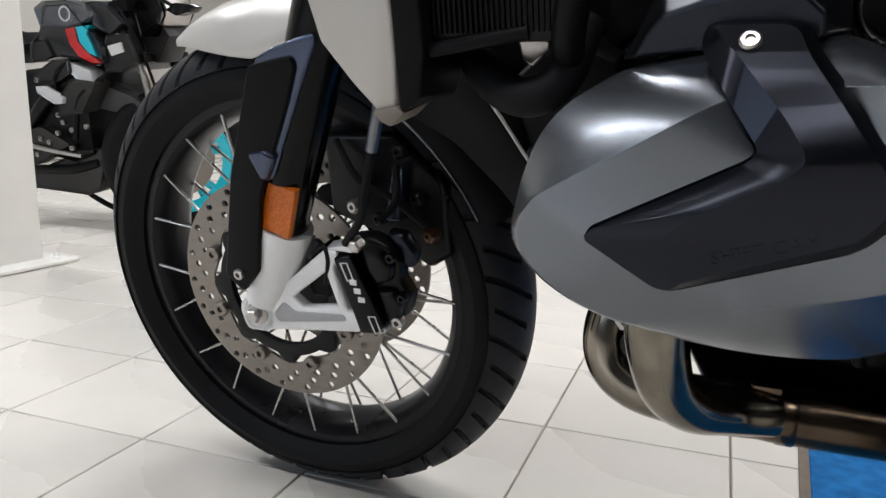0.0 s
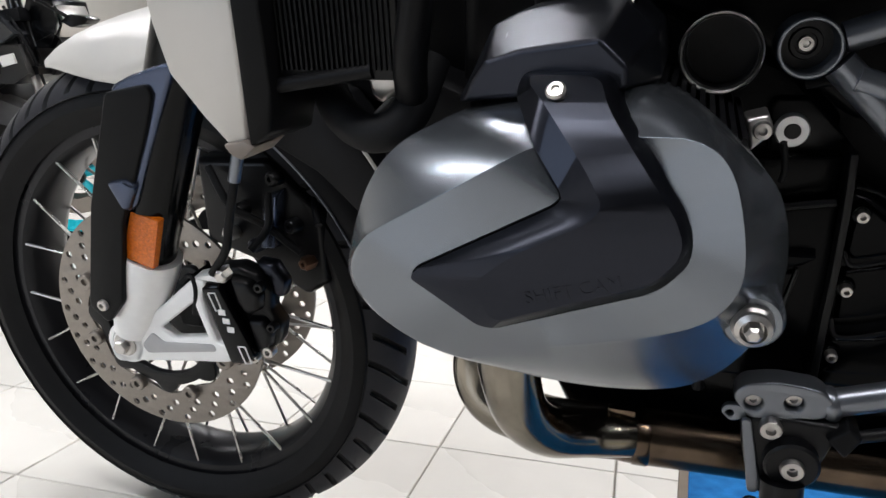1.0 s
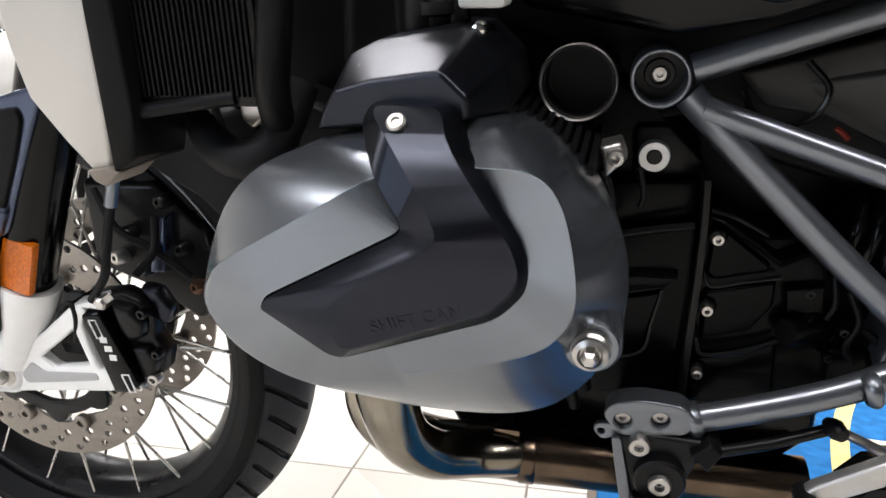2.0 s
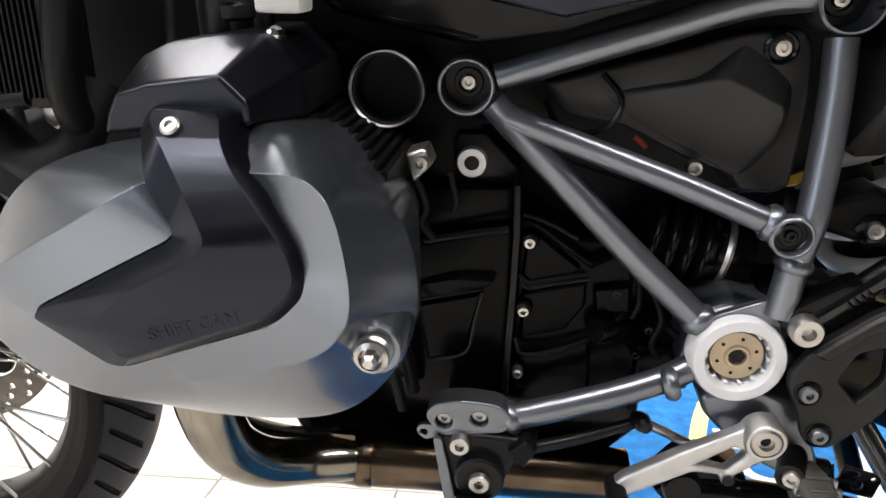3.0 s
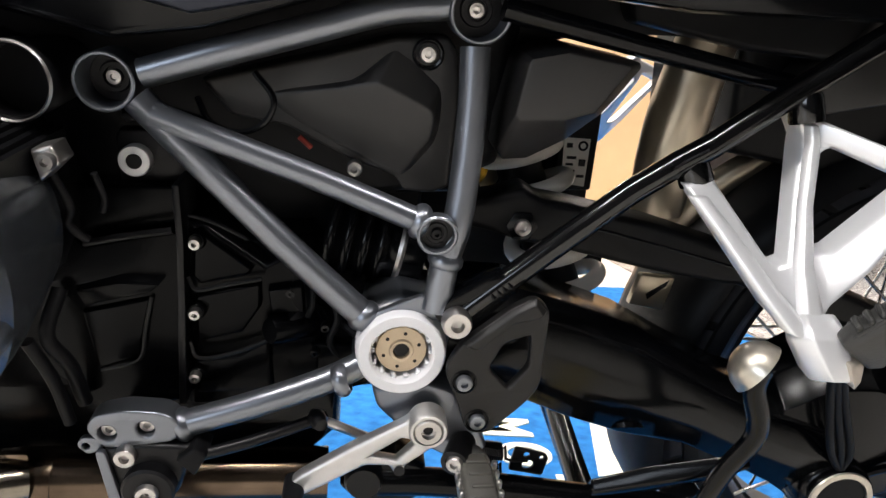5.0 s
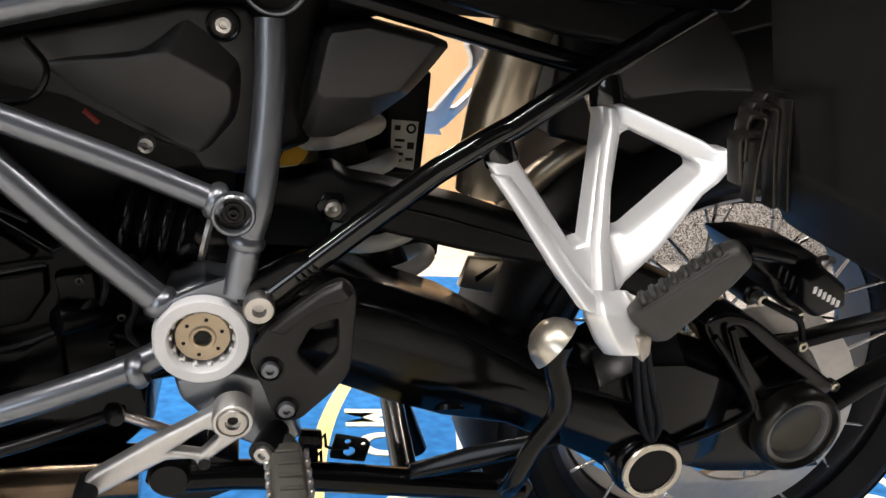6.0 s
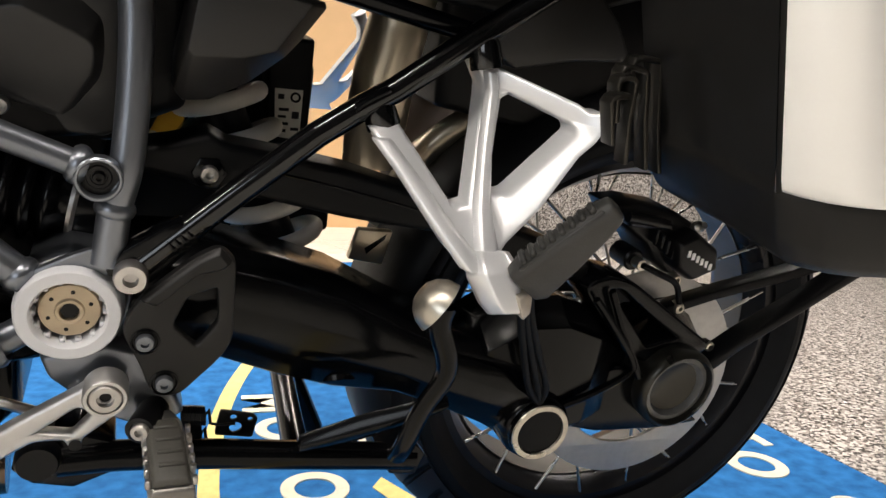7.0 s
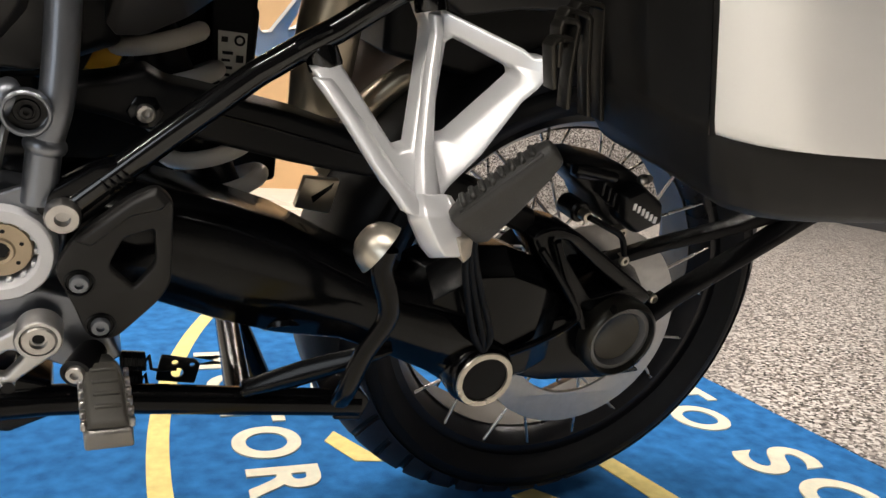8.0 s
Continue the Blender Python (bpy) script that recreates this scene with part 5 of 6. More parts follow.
part("adjuster_knob", lathe([(0, .02), (.018, .02), (.020, .016), (.020, -.016), (0, -.02)], (.9660, .03, .5800), (.2, -1, .3), 20), mat("yellow_cap", (.75, .42, .03), .4, 0, 50, .1), shock, "yellow cap")

# ---- pannier on its carrier ----
CASEBLK = mat("black_case_plastic", (.010, .0096, .0092), .48, 0, 120, .1, .15, 1800, spec=.2)
BARESTRAP = mat("worn_dark_steel", (.050, .046, .040), .36, .8, 120, .3, .1, 900)
SHELLAL = mat("brushed_aluminium_case", (.84, .84, .83), .32, .55, 30, .02, .0, rough_var=.02)
def case_plan(z, grow=0.0):
    """Outline of the pannier at a height: flat inner side, front face, rounded outer corner, long outer side."""
    xo = 1.298 - .36 * (z - .637) if z < .9 else 1.203
    xi = xo + .0235
    return [(xi, -.17), (xo + .016, -.25), (xo, -.335 - grow), (xo + .006, -.345 - grow), (xo + .018, -.355 - grow), (xo + .036, -.361 - grow), (xo + .065, -.364 - grow), (1.76, -.368 - grow), (1.80, -.34), (1.80, -.17)]


def shell_plan(z, inset):
    xo = 1.298 - .36 * (z - .637) if z < .9 else 1.203
    pts = [(xo + .001, -.3375), (xo + .007, -.348), (xo + .018, -.358), (xo + .036, -.3645), (xo + .065, -.368), (1.74, -.373), (1.75, -.33)]
    c = (1.5, -.30)
    return [(c[0] + (x - c[0]) * (1 - inset), c[1] + (y - c[1]) * (1 - inset), z) for x, y in pts]


pannier = part("pannier", shell(*[[(1.5 + (x - 1.5) * k, -.28 + (y + .28) * k, z) for x, y in case_plan(z)] for z, k in ((.588, .90), (.594, .955), (.606, .985), (.634, 1.0), (.640, .985), (.75, .985), (.90, .985), (1.02, .985))], bevel=.002), CASEBLK, moto, "black plastic pannier with silver shell", 45)
part("pannier_shell", shell(*[shell_plan(z, k) for z, k in ((.637, .012), (.6395, .002), (.645, 0), (.75, 0), (.88, 0), (1.0, 0))]), SHELLAL, pannier, "brushed silver pannier shell", 60)
part("shell_crease", shell([(1.44, -.365, .80), (1.40, -.365, .715), (1.41, -.365, .700), (1.50, -.366, .71), (1.66, -.368, .83)], [(1.46, -.376, .785), (1.415, -.375, .722), (1.42, -.375, .715), (1.49, -.375, .725), (1.62, -.377, .81)], bevel=.003), SHELLAL, pannier, "", 50)
part("case_seam", tube([(1.300, -.3365, .637), (1.262, -.3365, .741), (1.21, -.3365, .88)], .0022, 8, 2), BLACK, pannier)


def flat_bar(pts, y, wide=.014, thick=.0038):
    """A flat bar, wide along y, bent along a line of x and z."""
    rings = []
    for k, (x, z) in enumerate(pts):
        a, b = pts[max(k - 1, 0)], pts[min(k + 1, len(pts) - 1)]
        n = Vector((a[1] - b[1], 0, b[0] - a[0])).normalized() * thick / 2
        c = Vector((x, y, z))
        w = Vector((0, wide / 2, 0))
        rings.append([c + n - w, c + n + w, c - n + w, c - n - w])
    return shell(*rings, bevel=.0010)


for y, pts in ((-.222, [(1.2551, .6341), (1.2464, .6633), (1.2483, .6665), (1.2520, .6680), (1.2607, .6691)]),
               (-.214, [(1.2598, .6487), (1.2548, .6750), (1.2560, .6785), (1.2600, .6800), (1.2660, .6802), (1.2690, .6780), (1.2690, .6744), (1.2705, .6494), (1.2751, .6194)]),
               (-.202, [(1.2655, .6600), (1.2642, .6820), (1.2660, .6858), (1.2710, .6863), (1.2830, .6848), (1.2858, .6825), (1.2865, .6788), (1.2934, .6484), (1.3037, .6130)]),
               (-.190, [(1.2810, .6650), (1.2805, .6870), (1.2825, .6910), (1.2880, .6922), (1.3010, .6925), (1.3045, .6905), (1.3050, .6859), (1.3145, .6472), (1.3268, .6079)])):
    part("carrier_strap", flat_bar(pts, y), BARESTRAP, pannier, "dark steel carrier strap", 40)

# ---- front end ----
def fpart(name, bm, m_, parent=None, label="", smooth=40):
    return part(name, bm, m_, parent or moto, label, smooth)


fork = fpart("fork_leg", tube([(.200, -.098, .690), (.150, -.098, .570), (.094, -.098, .432)], [.029, .029, .028], 28, 2), BLACK, None, "black fork leg")
fpart("fork_leg", tube([(.200, .22, .690), (.150, .22, .570), (.094, .22, .432), (.05, .22, .33)], .028, 24, 2), BLACK, None, "black fork leg")
# darker grey that stands in for shade in the silver casting's recess
WEBGREY = mat("recess_shade_grey", (.42, .42, .43), .45, .2, 60, .08)
slider = fpart("fork_slider", tube([(.1105, -.100, .4560), (.106, -.100, .4460), (.0904, -.100, .4126), (.076, -.102, .384), (.0660, -.104, .3620)], [.0300, .0305, .0285, .0250, .0190], 32, 4), FORKSILVER, None, "silver painted fork slider")
fpart("axle_lug", lathe([(.024, -.03), (.024, .004), (.022, .007), (.017, .007), (.016, .004), (0, .004)], (.0600, -.105, .3490), AX_L, 36), FORKSILVER, slider)
fpart("axle_nut", join(lathe([(.0135, 0), (.0135, .006), (.011, .008), (0, .008)], (.0600, -.108, .3490), AX_L, 24), lathe([(.0085, .004), (.0085, .013), (.007, .015), (0, .015)], (.0600, -.108, .3490), AX_L, 6)), STEEL, slider, "steel axle nut", 30)
fpart("caliper_carrier", plate([(.0419, .3239), (.0363, .3414), (.0470, .3610), (.0702, .3747), (.1188, .4025), (.1635, .4384), (.1798, .4357), (.1688, .4168), (.1739, .3882), (.1790, .3670), (.1964, .3649), (.1935, .3442), (.1362, .3379), (.0747, .3298)], [[(.1123, .3761), (.1590, .4112), (.1685, .3709), (.1262, .3643)]], -.112, .014, .003, .006, .006), FORKSILVER, slider, "silver caliper carrier casting")
fpart("carrier_web", plate([(.0830, .3522), (.0994, .3693), (.1131, .3590), (.1747, .3641), (.1775, .3561), (.0880, .3424)], [], -.1132, .004, .001, .004), WEBGREY, slider, "web plate in darker grey for a shaded recess", 50)
for k in range(8):
    fpart("ratchet_tooth", box((.052 + .0022 * abs(k - 3), -.098, .380 + .0052 * k), (.009, .010, .0024), .0004, 1), STEEL, slider)
fpart("side_reflector", shell([(.118, -.118, .512), (.150, -.118, .504), (.131, -.118, .450), (.095, -.118, .461)], [(.118, -.127, .511), (.149, -.127, .503), (.131, -.127, .451), (.096, -.127, .462)], bevel=.0015), AMBER, None, "amber side reflector")
GUARDGREY = mat("blue_grey_gloss", (.075, .09, .135), .24, .8, 40, .08, .03, 600)
guard_loop = [(.120, .636), (.142, .645), (.174, .654), (.189, .656), (.184, .643), (.162, .604), (.140, .562), (.118, .520), (.100, .512), (.078, .420), (.056, .392), (.040, .408), (.072, .520)]
guard = fair(fpart("fork_guard", plate(guard_loop, [], -.131, .010, .003, .005), GUARDGREY, None, "black plastic fork guard with blue-grey edge"))
guard.location = (.011, 0, -.003)
fpart("guard_inlay", plate([(.161, .638), (.165, .628), (.150, .594), (.128, .552), (.106, .512), (.102, .504), (.080, .416), (.056, .390), (.036, .409), (.068, .520), (.114, .630)], [], -.1350, .008, .002, .004), PLASTIC, guard, "matt black inlay")
fpart("guard_cap", shell([(.096, -.130, .548), (.120, -.130, .552), (.130, -.130, .544), (.114, -.130, .517), (.106, -.130, .516)], [(.100, -.141, .546), (.118, -.141, .549), (.126, -.139, .542), (.112, -.138, .521), (.108, -.138, .521)], bevel=.002), GUARDGREY, guard)
FAR = Matrix(((1, 0, 0, .011), (0, -1, 0, .144), (0, 0, 1, -.003), (0, 0, 0, 1)))
part("fork_guard", plate(guard_loop, [], -.131, .010, .003, .005), PLASTIC, moto, "black plastic fork guard", m=FAR)
# far twin of the silver slider, coloured black because it sits in shade
part("fork_slider", tube([(.106, -.098, .452), (.078, -.098, .388), (.045, -.098, .335)], .030, 20, 2), SATIN, moto, "far fork slider, blackened for shade", m=FAR)
fpart("guard_screw", bolt((.056, -.135, .412), AX_L, .006, .004), STEEL, guard)

FENDER = mat("white_silver_paint", (.55, .54, .52), .35, .3, 20, .05, .03, 800, coat=.2)
# crown line, edge line and half width of the shield, from its tip back to the fork
FEN = [(-.141, .628, -.140, .622, .010), (-.112, .644, -.112, .624, .028), (-.077, .658, -.033, .622, .072), (-.039, .670, .012, .622, .098), (.013, .683, .057, .622, .117), (.077, .695, .111, .636, .147), (.150, .705, .180, .655, .182)]
fend = []
for j in range(25):
    q = [float(np.interp(j / 4, range(7), [f_[c] for f_ in FEN])) for c in range(5)]
    cx, cz, ex, ez, w = q
    top = [(cx + (ex - cx) * u ** 2, .072 - w * s, cz + (ez - cz) * u ** 2.4) for u, s in ((1, 1), (.93, .97), (.75, .82), (.5, .56), (.25, .28), (0, 0))]
    top += [(x, .144 - y, z) for x, y, z in top[-2::-1]]
    fend.append(top + [(x, .072 + (y - .072) * .97, z - .005) for x, y, z in top[::-1]])
fender = fpart("front_mudguard", shell(*fend), FENDER, None, "silver front mudguard", 60)
inner = []
for a in np.radians(np.linspace(66, 22, 20)):
    rr = .346
    inner.append([(FC.x + (rr + dr) * math.cos(a), FC.y + y, FC.z + (rr + dr) * math.sin(a)) for y, dr in ((-.075, -.03), (-.070, -.005), (-.04, .006), (.04, .006), (.070, -.005), (.075, -.03), (.072, -.03), (.04, .002), (-.04, .002), (-.072, -.03))])
fpart("mudguard_tail", shell(*inner), RUBBER, fender, "black mudguard extension", 60)
fpart("mudguard_edge", tube([(FC.x + .3165 * math.cos(a), FC.y - .0765, FC.z + .3165 * math.sin(a)) for a in np.radians(np.linspace(58, 24, 12))], .0014, 6, 2), FRAMEGREY, fender, "pale moulded edge")
BEAK = mat("pale_silver_fairing", (.52, .50, .47), .38, .25, 20, .04, .03, 800, coat=.15)
TIP = mat("dull_brown_metal", (.20, .17, .145), .5, .3, 60, .2)
beak = fpart("side_fairing", shell([(.235, -.150, .80), (.236, -.150, .690), (.243, -.150, .652), (.268, -.150, .622), (.292, -.150, .598), (.310, -.150, .598), (.317, -.150, .640), (.322, -.150, .80)],
             [(.228, -.195, .80), (.238, -.195, .690), (.246, -.195, .654), (.272, -.197, .622), (.296, -.199, .597), (.309, -.200, .599), (.314, -.203, .640), (.318, -.205, .80)], bevel=.004), BEAK, None, "pale silver side fairing panel", 50)
fpart("fairing_tip", shell([(.288, -.160, .606), (.296, -.160, .594), (.306, -.160, .590), (.321, -.160, .603), (.310, -.160, .609)], [(.290, -.204, .603), (.297, -.205, .595), (.306, -.206, .592), (.318, -.205, .602), (.310, -.205, .607)], bevel=.002), TIP, beak, "worn metal tip")
duct = fpart("radiator_duct", shell([(.318, -.14, .80), (.318, -.14, .600), (.334, -.14, .605), (.345, -.14, .645), (.350, -.14, .80)], [(.319, -.212, .80), (.314, -.205, .602), (.330, -.200, .612), (.338, -.206, .645), (.340, -.212, .80)], bevel=.003), PLASTIC, None, "black radiator side duct", 45)
rad = fpart("radiator", box((.385, -.165, .735), (.095, .05, .17), .003), SATIN, None, "black finned radiator")
for k in range(22):
    fpart("radiator_fin", box((.343 + .0040 * k, -.1915, .735), (.0014, .004, .155), 0), PLASTIC, rad)
fpart("radiator_rail", tube([(.336, -.192, .646), (.375, -.192, .652), (.412, -.190, .657)], .0055, 12, 2), PLASTIC, rad)
fpart("radiator_hose", tube([(.345, -.13, .635), (.375, -.165, .618), (.405, -.18, .610), (.43, -.175, .622), (.442, -.15, .66)], .0145, 18, 6), RUBBER, None, "black coolant hose")
fpart("engine_bracket", block([(.388, .655), (.412, .660), (.416, .640), (.400, .626), (.392, .632)], -.12, -.150, .9, .003), STEEL, None, "bright metal bracket")
fpart("engine_front_cover", block([(.355, .60), (.40, .64), (.45, .62), (.46, .50), (.43, .44), (.395, .47), (.375, .53)], .06, -.075, .95, .008), PLASTIC, None, "black engine front cover")

# brakes
def brake_disc(y, name):
    holes = []
    for k in range(66):
        a = 2 * math.pi * k / 66
        r = .1435 - .0105 * (k % 3)
        holes.append(circle((.0 + r * math.cos(a), .325 + r * math.sin(a)), .0046, 12))
    inner_r = [(.0 + (.104 + .004 * math.cos(8 * 2 * math.pi * k / 60)) * math.cos(2 * math.pi * k / 60), .325 + (.104 + .004 * math.cos(8 * 2 * math.pi * k / 60)) * math.sin(2 * math.pi * k / 60)) for k in range(60)]
    d = fpart(name, plate(circle((0, .325), .1525, 96), [inner_r, *holes], y, .0045, .0005), DISCSTEEL, None, "drilled steel brake disc")
    spider = []
    for k in range(96):
        a = 2 * math.pi * k / 96
        r = .093 + .013 * max(0, math.cos(8 * a))
        spider.append((r * math.cos(a), .325 + r * math.sin(a)))
    fpart("disc_carrier", plate(spider, [circle((0, .325), .076, 40)], y - .004, .010, .0015), SATIN, d, "black disc carrier")
    for k in range(8):
        a = 2 * math.pi * k / 8 + .35
        fpart("disc_rivet", lathe([(.0105, -.004), (.0105, .004), (.009, .0055), (.0045, .0055), (.004, .002), (0, .002)], (.106 * math.cos(a), y - .004, .325 + .106 * math.sin(a)), AX_L, 24), DISCSTEEL, d)
    d.matrix_basis = FM @ Matrix.Translation((0, 0, -.325))
    return d


brake_disc(-.066, "front_brake_disc")
brake_disc(.070, "front_brake_disc")


def caliper(y):
    loop = [(.162, .432), (.178, .444), (.205, .448), (.226, .440), (.240, .424), (.236, .402), (.246, .384), (.240, .362), (.222, .346), (.196, .342), (.182, .380)]
    c = fpart("front_caliper", block(loop, y + .028, y + .006, .94, .006, .003), SATIN, None, "black four-piston brake caliper")
    fpart("caliper_face", block([(.170, .432), (.192, .436), (.222, .354), (.208, .344), (.192, .342)], y + .010, y - .013, .90, .004, .002), BLACK, c)
    fpart("caliper_lobe", block([(.200, .440), (.222, .436), (.234, .422), (.230, .404), (.214, .398), (.204, .412)], y + .012, y - .006, .80, .007, .003), SATIN, c)
    fpart("caliper_lobe", block([(.212, .394), (.232, .394), (.240, .378), (.234, .360), (.220, .352)], y + .012, y - .004, .80, .007, .003), SATIN, c)
    fpart("caliper_bridge", block([(.222, .452), (.242, .450), (.254, .430), (.248, .412), (.238, .414), (.234, .434)], y + .030, y + .012, .85, .006, .003), DARKCOVER, c, "grey cast caliper bridge")
    fpart("caliper_top", shell([(.160, y + .01, .438), (.194, y + .01, .448), (.195, y + .01, .432), (.176, y + .01, .434)], [(.162, y - .010, .437), (.192, y - .010, .445), (.193, y - .010, .435), (.177, y - .010, .436)], bevel=.001), SILVER, c, "bare metal edge")
    for x, z, r in ((.232, .357, .0065), (.240, .386, .005), (.232, .430, .0055), (.214, .347, .005)):
        fpart("caliper_screw", bolt((x, y + .002, z), AX_L, r, .006), STEEL if z < .36 else SATIN, c)
    for k in range(3):
        fpart("caliper_mark", box((.1925 + .0036 * k, y - .0132, .404 - .0095 * k), (.008, .001, .0062), 0), SILVER, c)
    for x, z in ((.180, .424), (.205, .366)):
        fpart("mark_rail", tube([(x, y - .0132, z), (x + .008, y - .0132, z + .001), (x + .013, y - .0132, z - .018), (x + .006, y - .0132, z - .019), (x, y - .0132, z)], .0009, 6, 1), SILVER, c)
    return c


caliper(-.100)
cr = part("front_caliper", block([(.222, .462), (.240, .470), (.262, .462), (.272, .440), (.270, .418), (.256, .408), (.240, .412), (.228, .430)], .19, .125, .9, .008, .003), SATIN, moto, "black four-piston brake caliper")
for z, x in ((.455, .245), (.425, .262), (.444, .276)):
    part("caliper_screw", bolt((x, .122, z), AX_L, .006, .006), STEEL, cr)
for p in ([(.214, .05, .492), (.236, .02, .478), (.250, .0, .46)], [(.225, .09, .52), (.222, .06, .47), (.232, .04, .44)], [(.205, -.02, .50), (.212, -.04, .47), (.20, -.06, .45)]):
    part("brake_line", tube(p, .0042, 10, 5), RUBBER, moto, "black brake line")
part("brake_hose", tube([(.252, -.115, .600), (.244, -.115, .578), (.230, -.117, .533), (.220, -.118, .498), (.213, -.118, .475), (.190, -.114, .447)], .0042, 12, 6), RUBBER, moto, "black brake hose")
part("hose_sleeve", tube([(.252, -.113, .606), (.242, -.116, .572), (.234, -.117, .545)], .0058, 12, 4), FRAMEGREY, moto)
part("banjo", lathe([(.007, -.004), (.007, .008), (.005, .010), (0, .010)], (.203, -.112, .447), AX_L, 6), STEEL, moto)
part("inner_side_panel", block([(-.085, .430), (-.075, .560), (.0, .640), (.20, .660), (.22, .500), (.150, .400), (.070, .345), (.005, .365)], .24, .200, .95, .006), PLASTIC, moto, "black inner side panel")
part("abs_sensor", block([(.120, .405), (.146, .432), (.160, .415), (.150, .372), (.128, .372)], -.06, -.098, .9, .004), PLASTIC, moto, "black wheel speed sensor")
part("sensor_cable", tube([(.142, -.104, .428), (.160, -.110, .440), (.165, -.112, .425), (.155, -.108, .395)], .0026, 8, 6), RUBBER, moto)
part("mudguard_stay", block([(.0934, .5249), (.1854, .5277), (.2485, .4697), (.2477, .3843), (.2190, .3643), (.1610, .4011), (.0910, .4252)], .05, .012, .93, .008, .003), SATIN, moto, "black mudguard stay between the fork legs")
part("sensor_bracket", shell([(.1888, .012, .4905), (.2091, .012, .4980), (.1973, .012, .4279), (.1739, .012, .4260)], [(.1908, -.006, .4885), (.2061, -.008, .4940), (.1953, -.008, .4309), (.1769, -.006, .4290)], bevel=.002), GUARDGREY, moto, "blue-grey sensor bracket")
BRASS = mat("tarnished_copper", (.20, .11, .07), .40, .9, 90, .3)
for x, z, m_ in ((.1325, .440, STEEL), (.164, .4275, DARKCOVER), (.1988, .5087, SATIN), (.2272, .4115, BRASS), (.215, .455, SATIN), (.150, .470, SATIN)):
    part("stay_fitting", lathe([(.0085, -.010), (.0085, .004), (.0060, .007), (.0030, .007), (.0028, .003), (0, .003)], (x, .004, z), (-.2, -1, .1), 6 if m_ is BRASS else 18), m_, moto)
part("stay_hose", tube([(.120, .0, .520), (.150, -.012, .480), (.190, -.014, .462), (.230, -.010, .430)], .0045, 10, 6), RUBBER, moto, "black brake line")
part("mudguard_side", shell([(.2495, .0, .5760), (.2850, .0, .6147), (.3202, .0, .6136), (.3755, .0, .5293), (.3704, .0, .4706), (.3434, .0, .5045), (.3015, .0, .5456)], [(.2495, -.083, .5760), (.2850, -.085, .6147), (.3202, -.085, .6136), (.3755, -.085, .5293), (.3704, -.083, .4706), (.3434, -.082, .5045), (.3015, -.082, .5456)], bevel=.003), RUBBER, moto, "black rear flank of the front mudguard", 45)
part("mudguard_lip", tube([(.3219, -.087, .6122), (.3481, -.087, .5760), (.3765, -.087, .5312)], .0018, 8, 4), FENDER, moto, "pale moulded lip")
part("throttle_link", tube([(.3523, -.120, .6061), (.365, -.121, .600), (.3777, -.120, .5953)], [.0055, .0060, .0050], 12, 3), CHROME, moto, "bright metal link")
for x, y, z in ((.3469, -.120, .6139), (.3909, -.10, .585), (.398, -.105, .560), (.385, -.10, .545)):
    part("link_clip", lathe([(.006, -.004), (.006, .003), (.004, .005), (0, .005)], (x, y, z), (-.3, -1, .3), 14), STEEL if z > .58 else SATIN, moto)
part("telelever_arm", tube([(.20, .06, .585), (.27, .04, .60), (.34, .02, .60), (.42, 0, .575)], .024, 16, 4), BLACK, moto, "black wishbone arm")


# ---- things behind ----
post = thing("shelf_post", "white painted steel post with a bolted base plate", "post")
part("column", box((-1.808, .680, 1.60), (.20, .20, 3.19), .006), WHITE, post)
part("base_plate", box((-1.80, .690, .008), (.36, .32, .012), .003), WHITE, post)
for dx, dy in ((.13, .11), (.13, -.11), (-.13, .11), (-.13, -.11)):
    part("anchor_bolt", lathe([(.012, 0), (.012, .008), (.007, .009), (.007, .022), (0, .022)], (-1.80 + dx, .690 + dy, .012), (0, 0, 1), 6), WHITE, post)
part("column", box((-1.95, 3.10, 1.60), (.16, .16, 3.19), .006), WHITE, thing("post", "white painted steel post beside the wall", "post"))

CYAN = mat("cyan_paint", (.02, .55, .68), .3, .1, 30, .08, coat=.3)
RED = mat("red_paint", (.55, .02, .02), .3, 0, 30, .08, coat=.3)
TANKTOP = mat("silver_grey_gloss", (.14, .148, .16), .25, .5, 30, .08, coat=.3)
COREGREY = mat("radiator_grey", (.060, .060, .062), .5, .2, 60, .2)
TANK = mat("dark_grey_gloss", (.022, .023, .026), .2, .3, 30, .1, coat=.5)
b2 = thing("parked_motorcycle", "dark naked motorcycle with cyan wheels and red stripe", "motorcycle")
b2.matrix_basis = Matrix.Translation((-1.66, 1.55, 0)) @ pose(0, 0, 0, -6, 0, 186)


def p2(name, bm, m_, parent=None, label="", smooth=40):
    return part(name, bm, m_, parent or b2, label, smooth)


# local frame: front wheel at the origin, the machine runs to +x, its shown side is +y
STEER = Matrix.Translation((.16, 0, 0)) @ pose(0, 0, 0, 0, 0, 36)


def steered(bm):
    bm.transform(STEER)
    return bm


p2("front_tyre", steered(lathe([(.215, -.05), (.26, -.058), (.285, -.045), (.298, -.02), (.300, 0), (.298, .02), (.285, .045), (.26, .058), (.215, .05)], (0, 0, .30), (0, 1, 0), 64)), RUBBER, None, "black tyre")
rim2 = p2("front_rim", steered(lathe([(.216, -.048), (.222, -.05), (.205, -.03), (.200, 0), (.205, .03), (.222, .05), (.216, .048), (.195, .02), (.195, -.02)], (0, 0, .30), (0, 1, 0), 64, close=True)), CYAN, None, "cyan painted wheel rim")
p2("rim_face", steered(lathe([(.178, .030), (.222, .046), (.222, .052), (.178, .038)], (0, 0, .30), (0, 1, 0), 64, close=True)), CYAN, rim2)
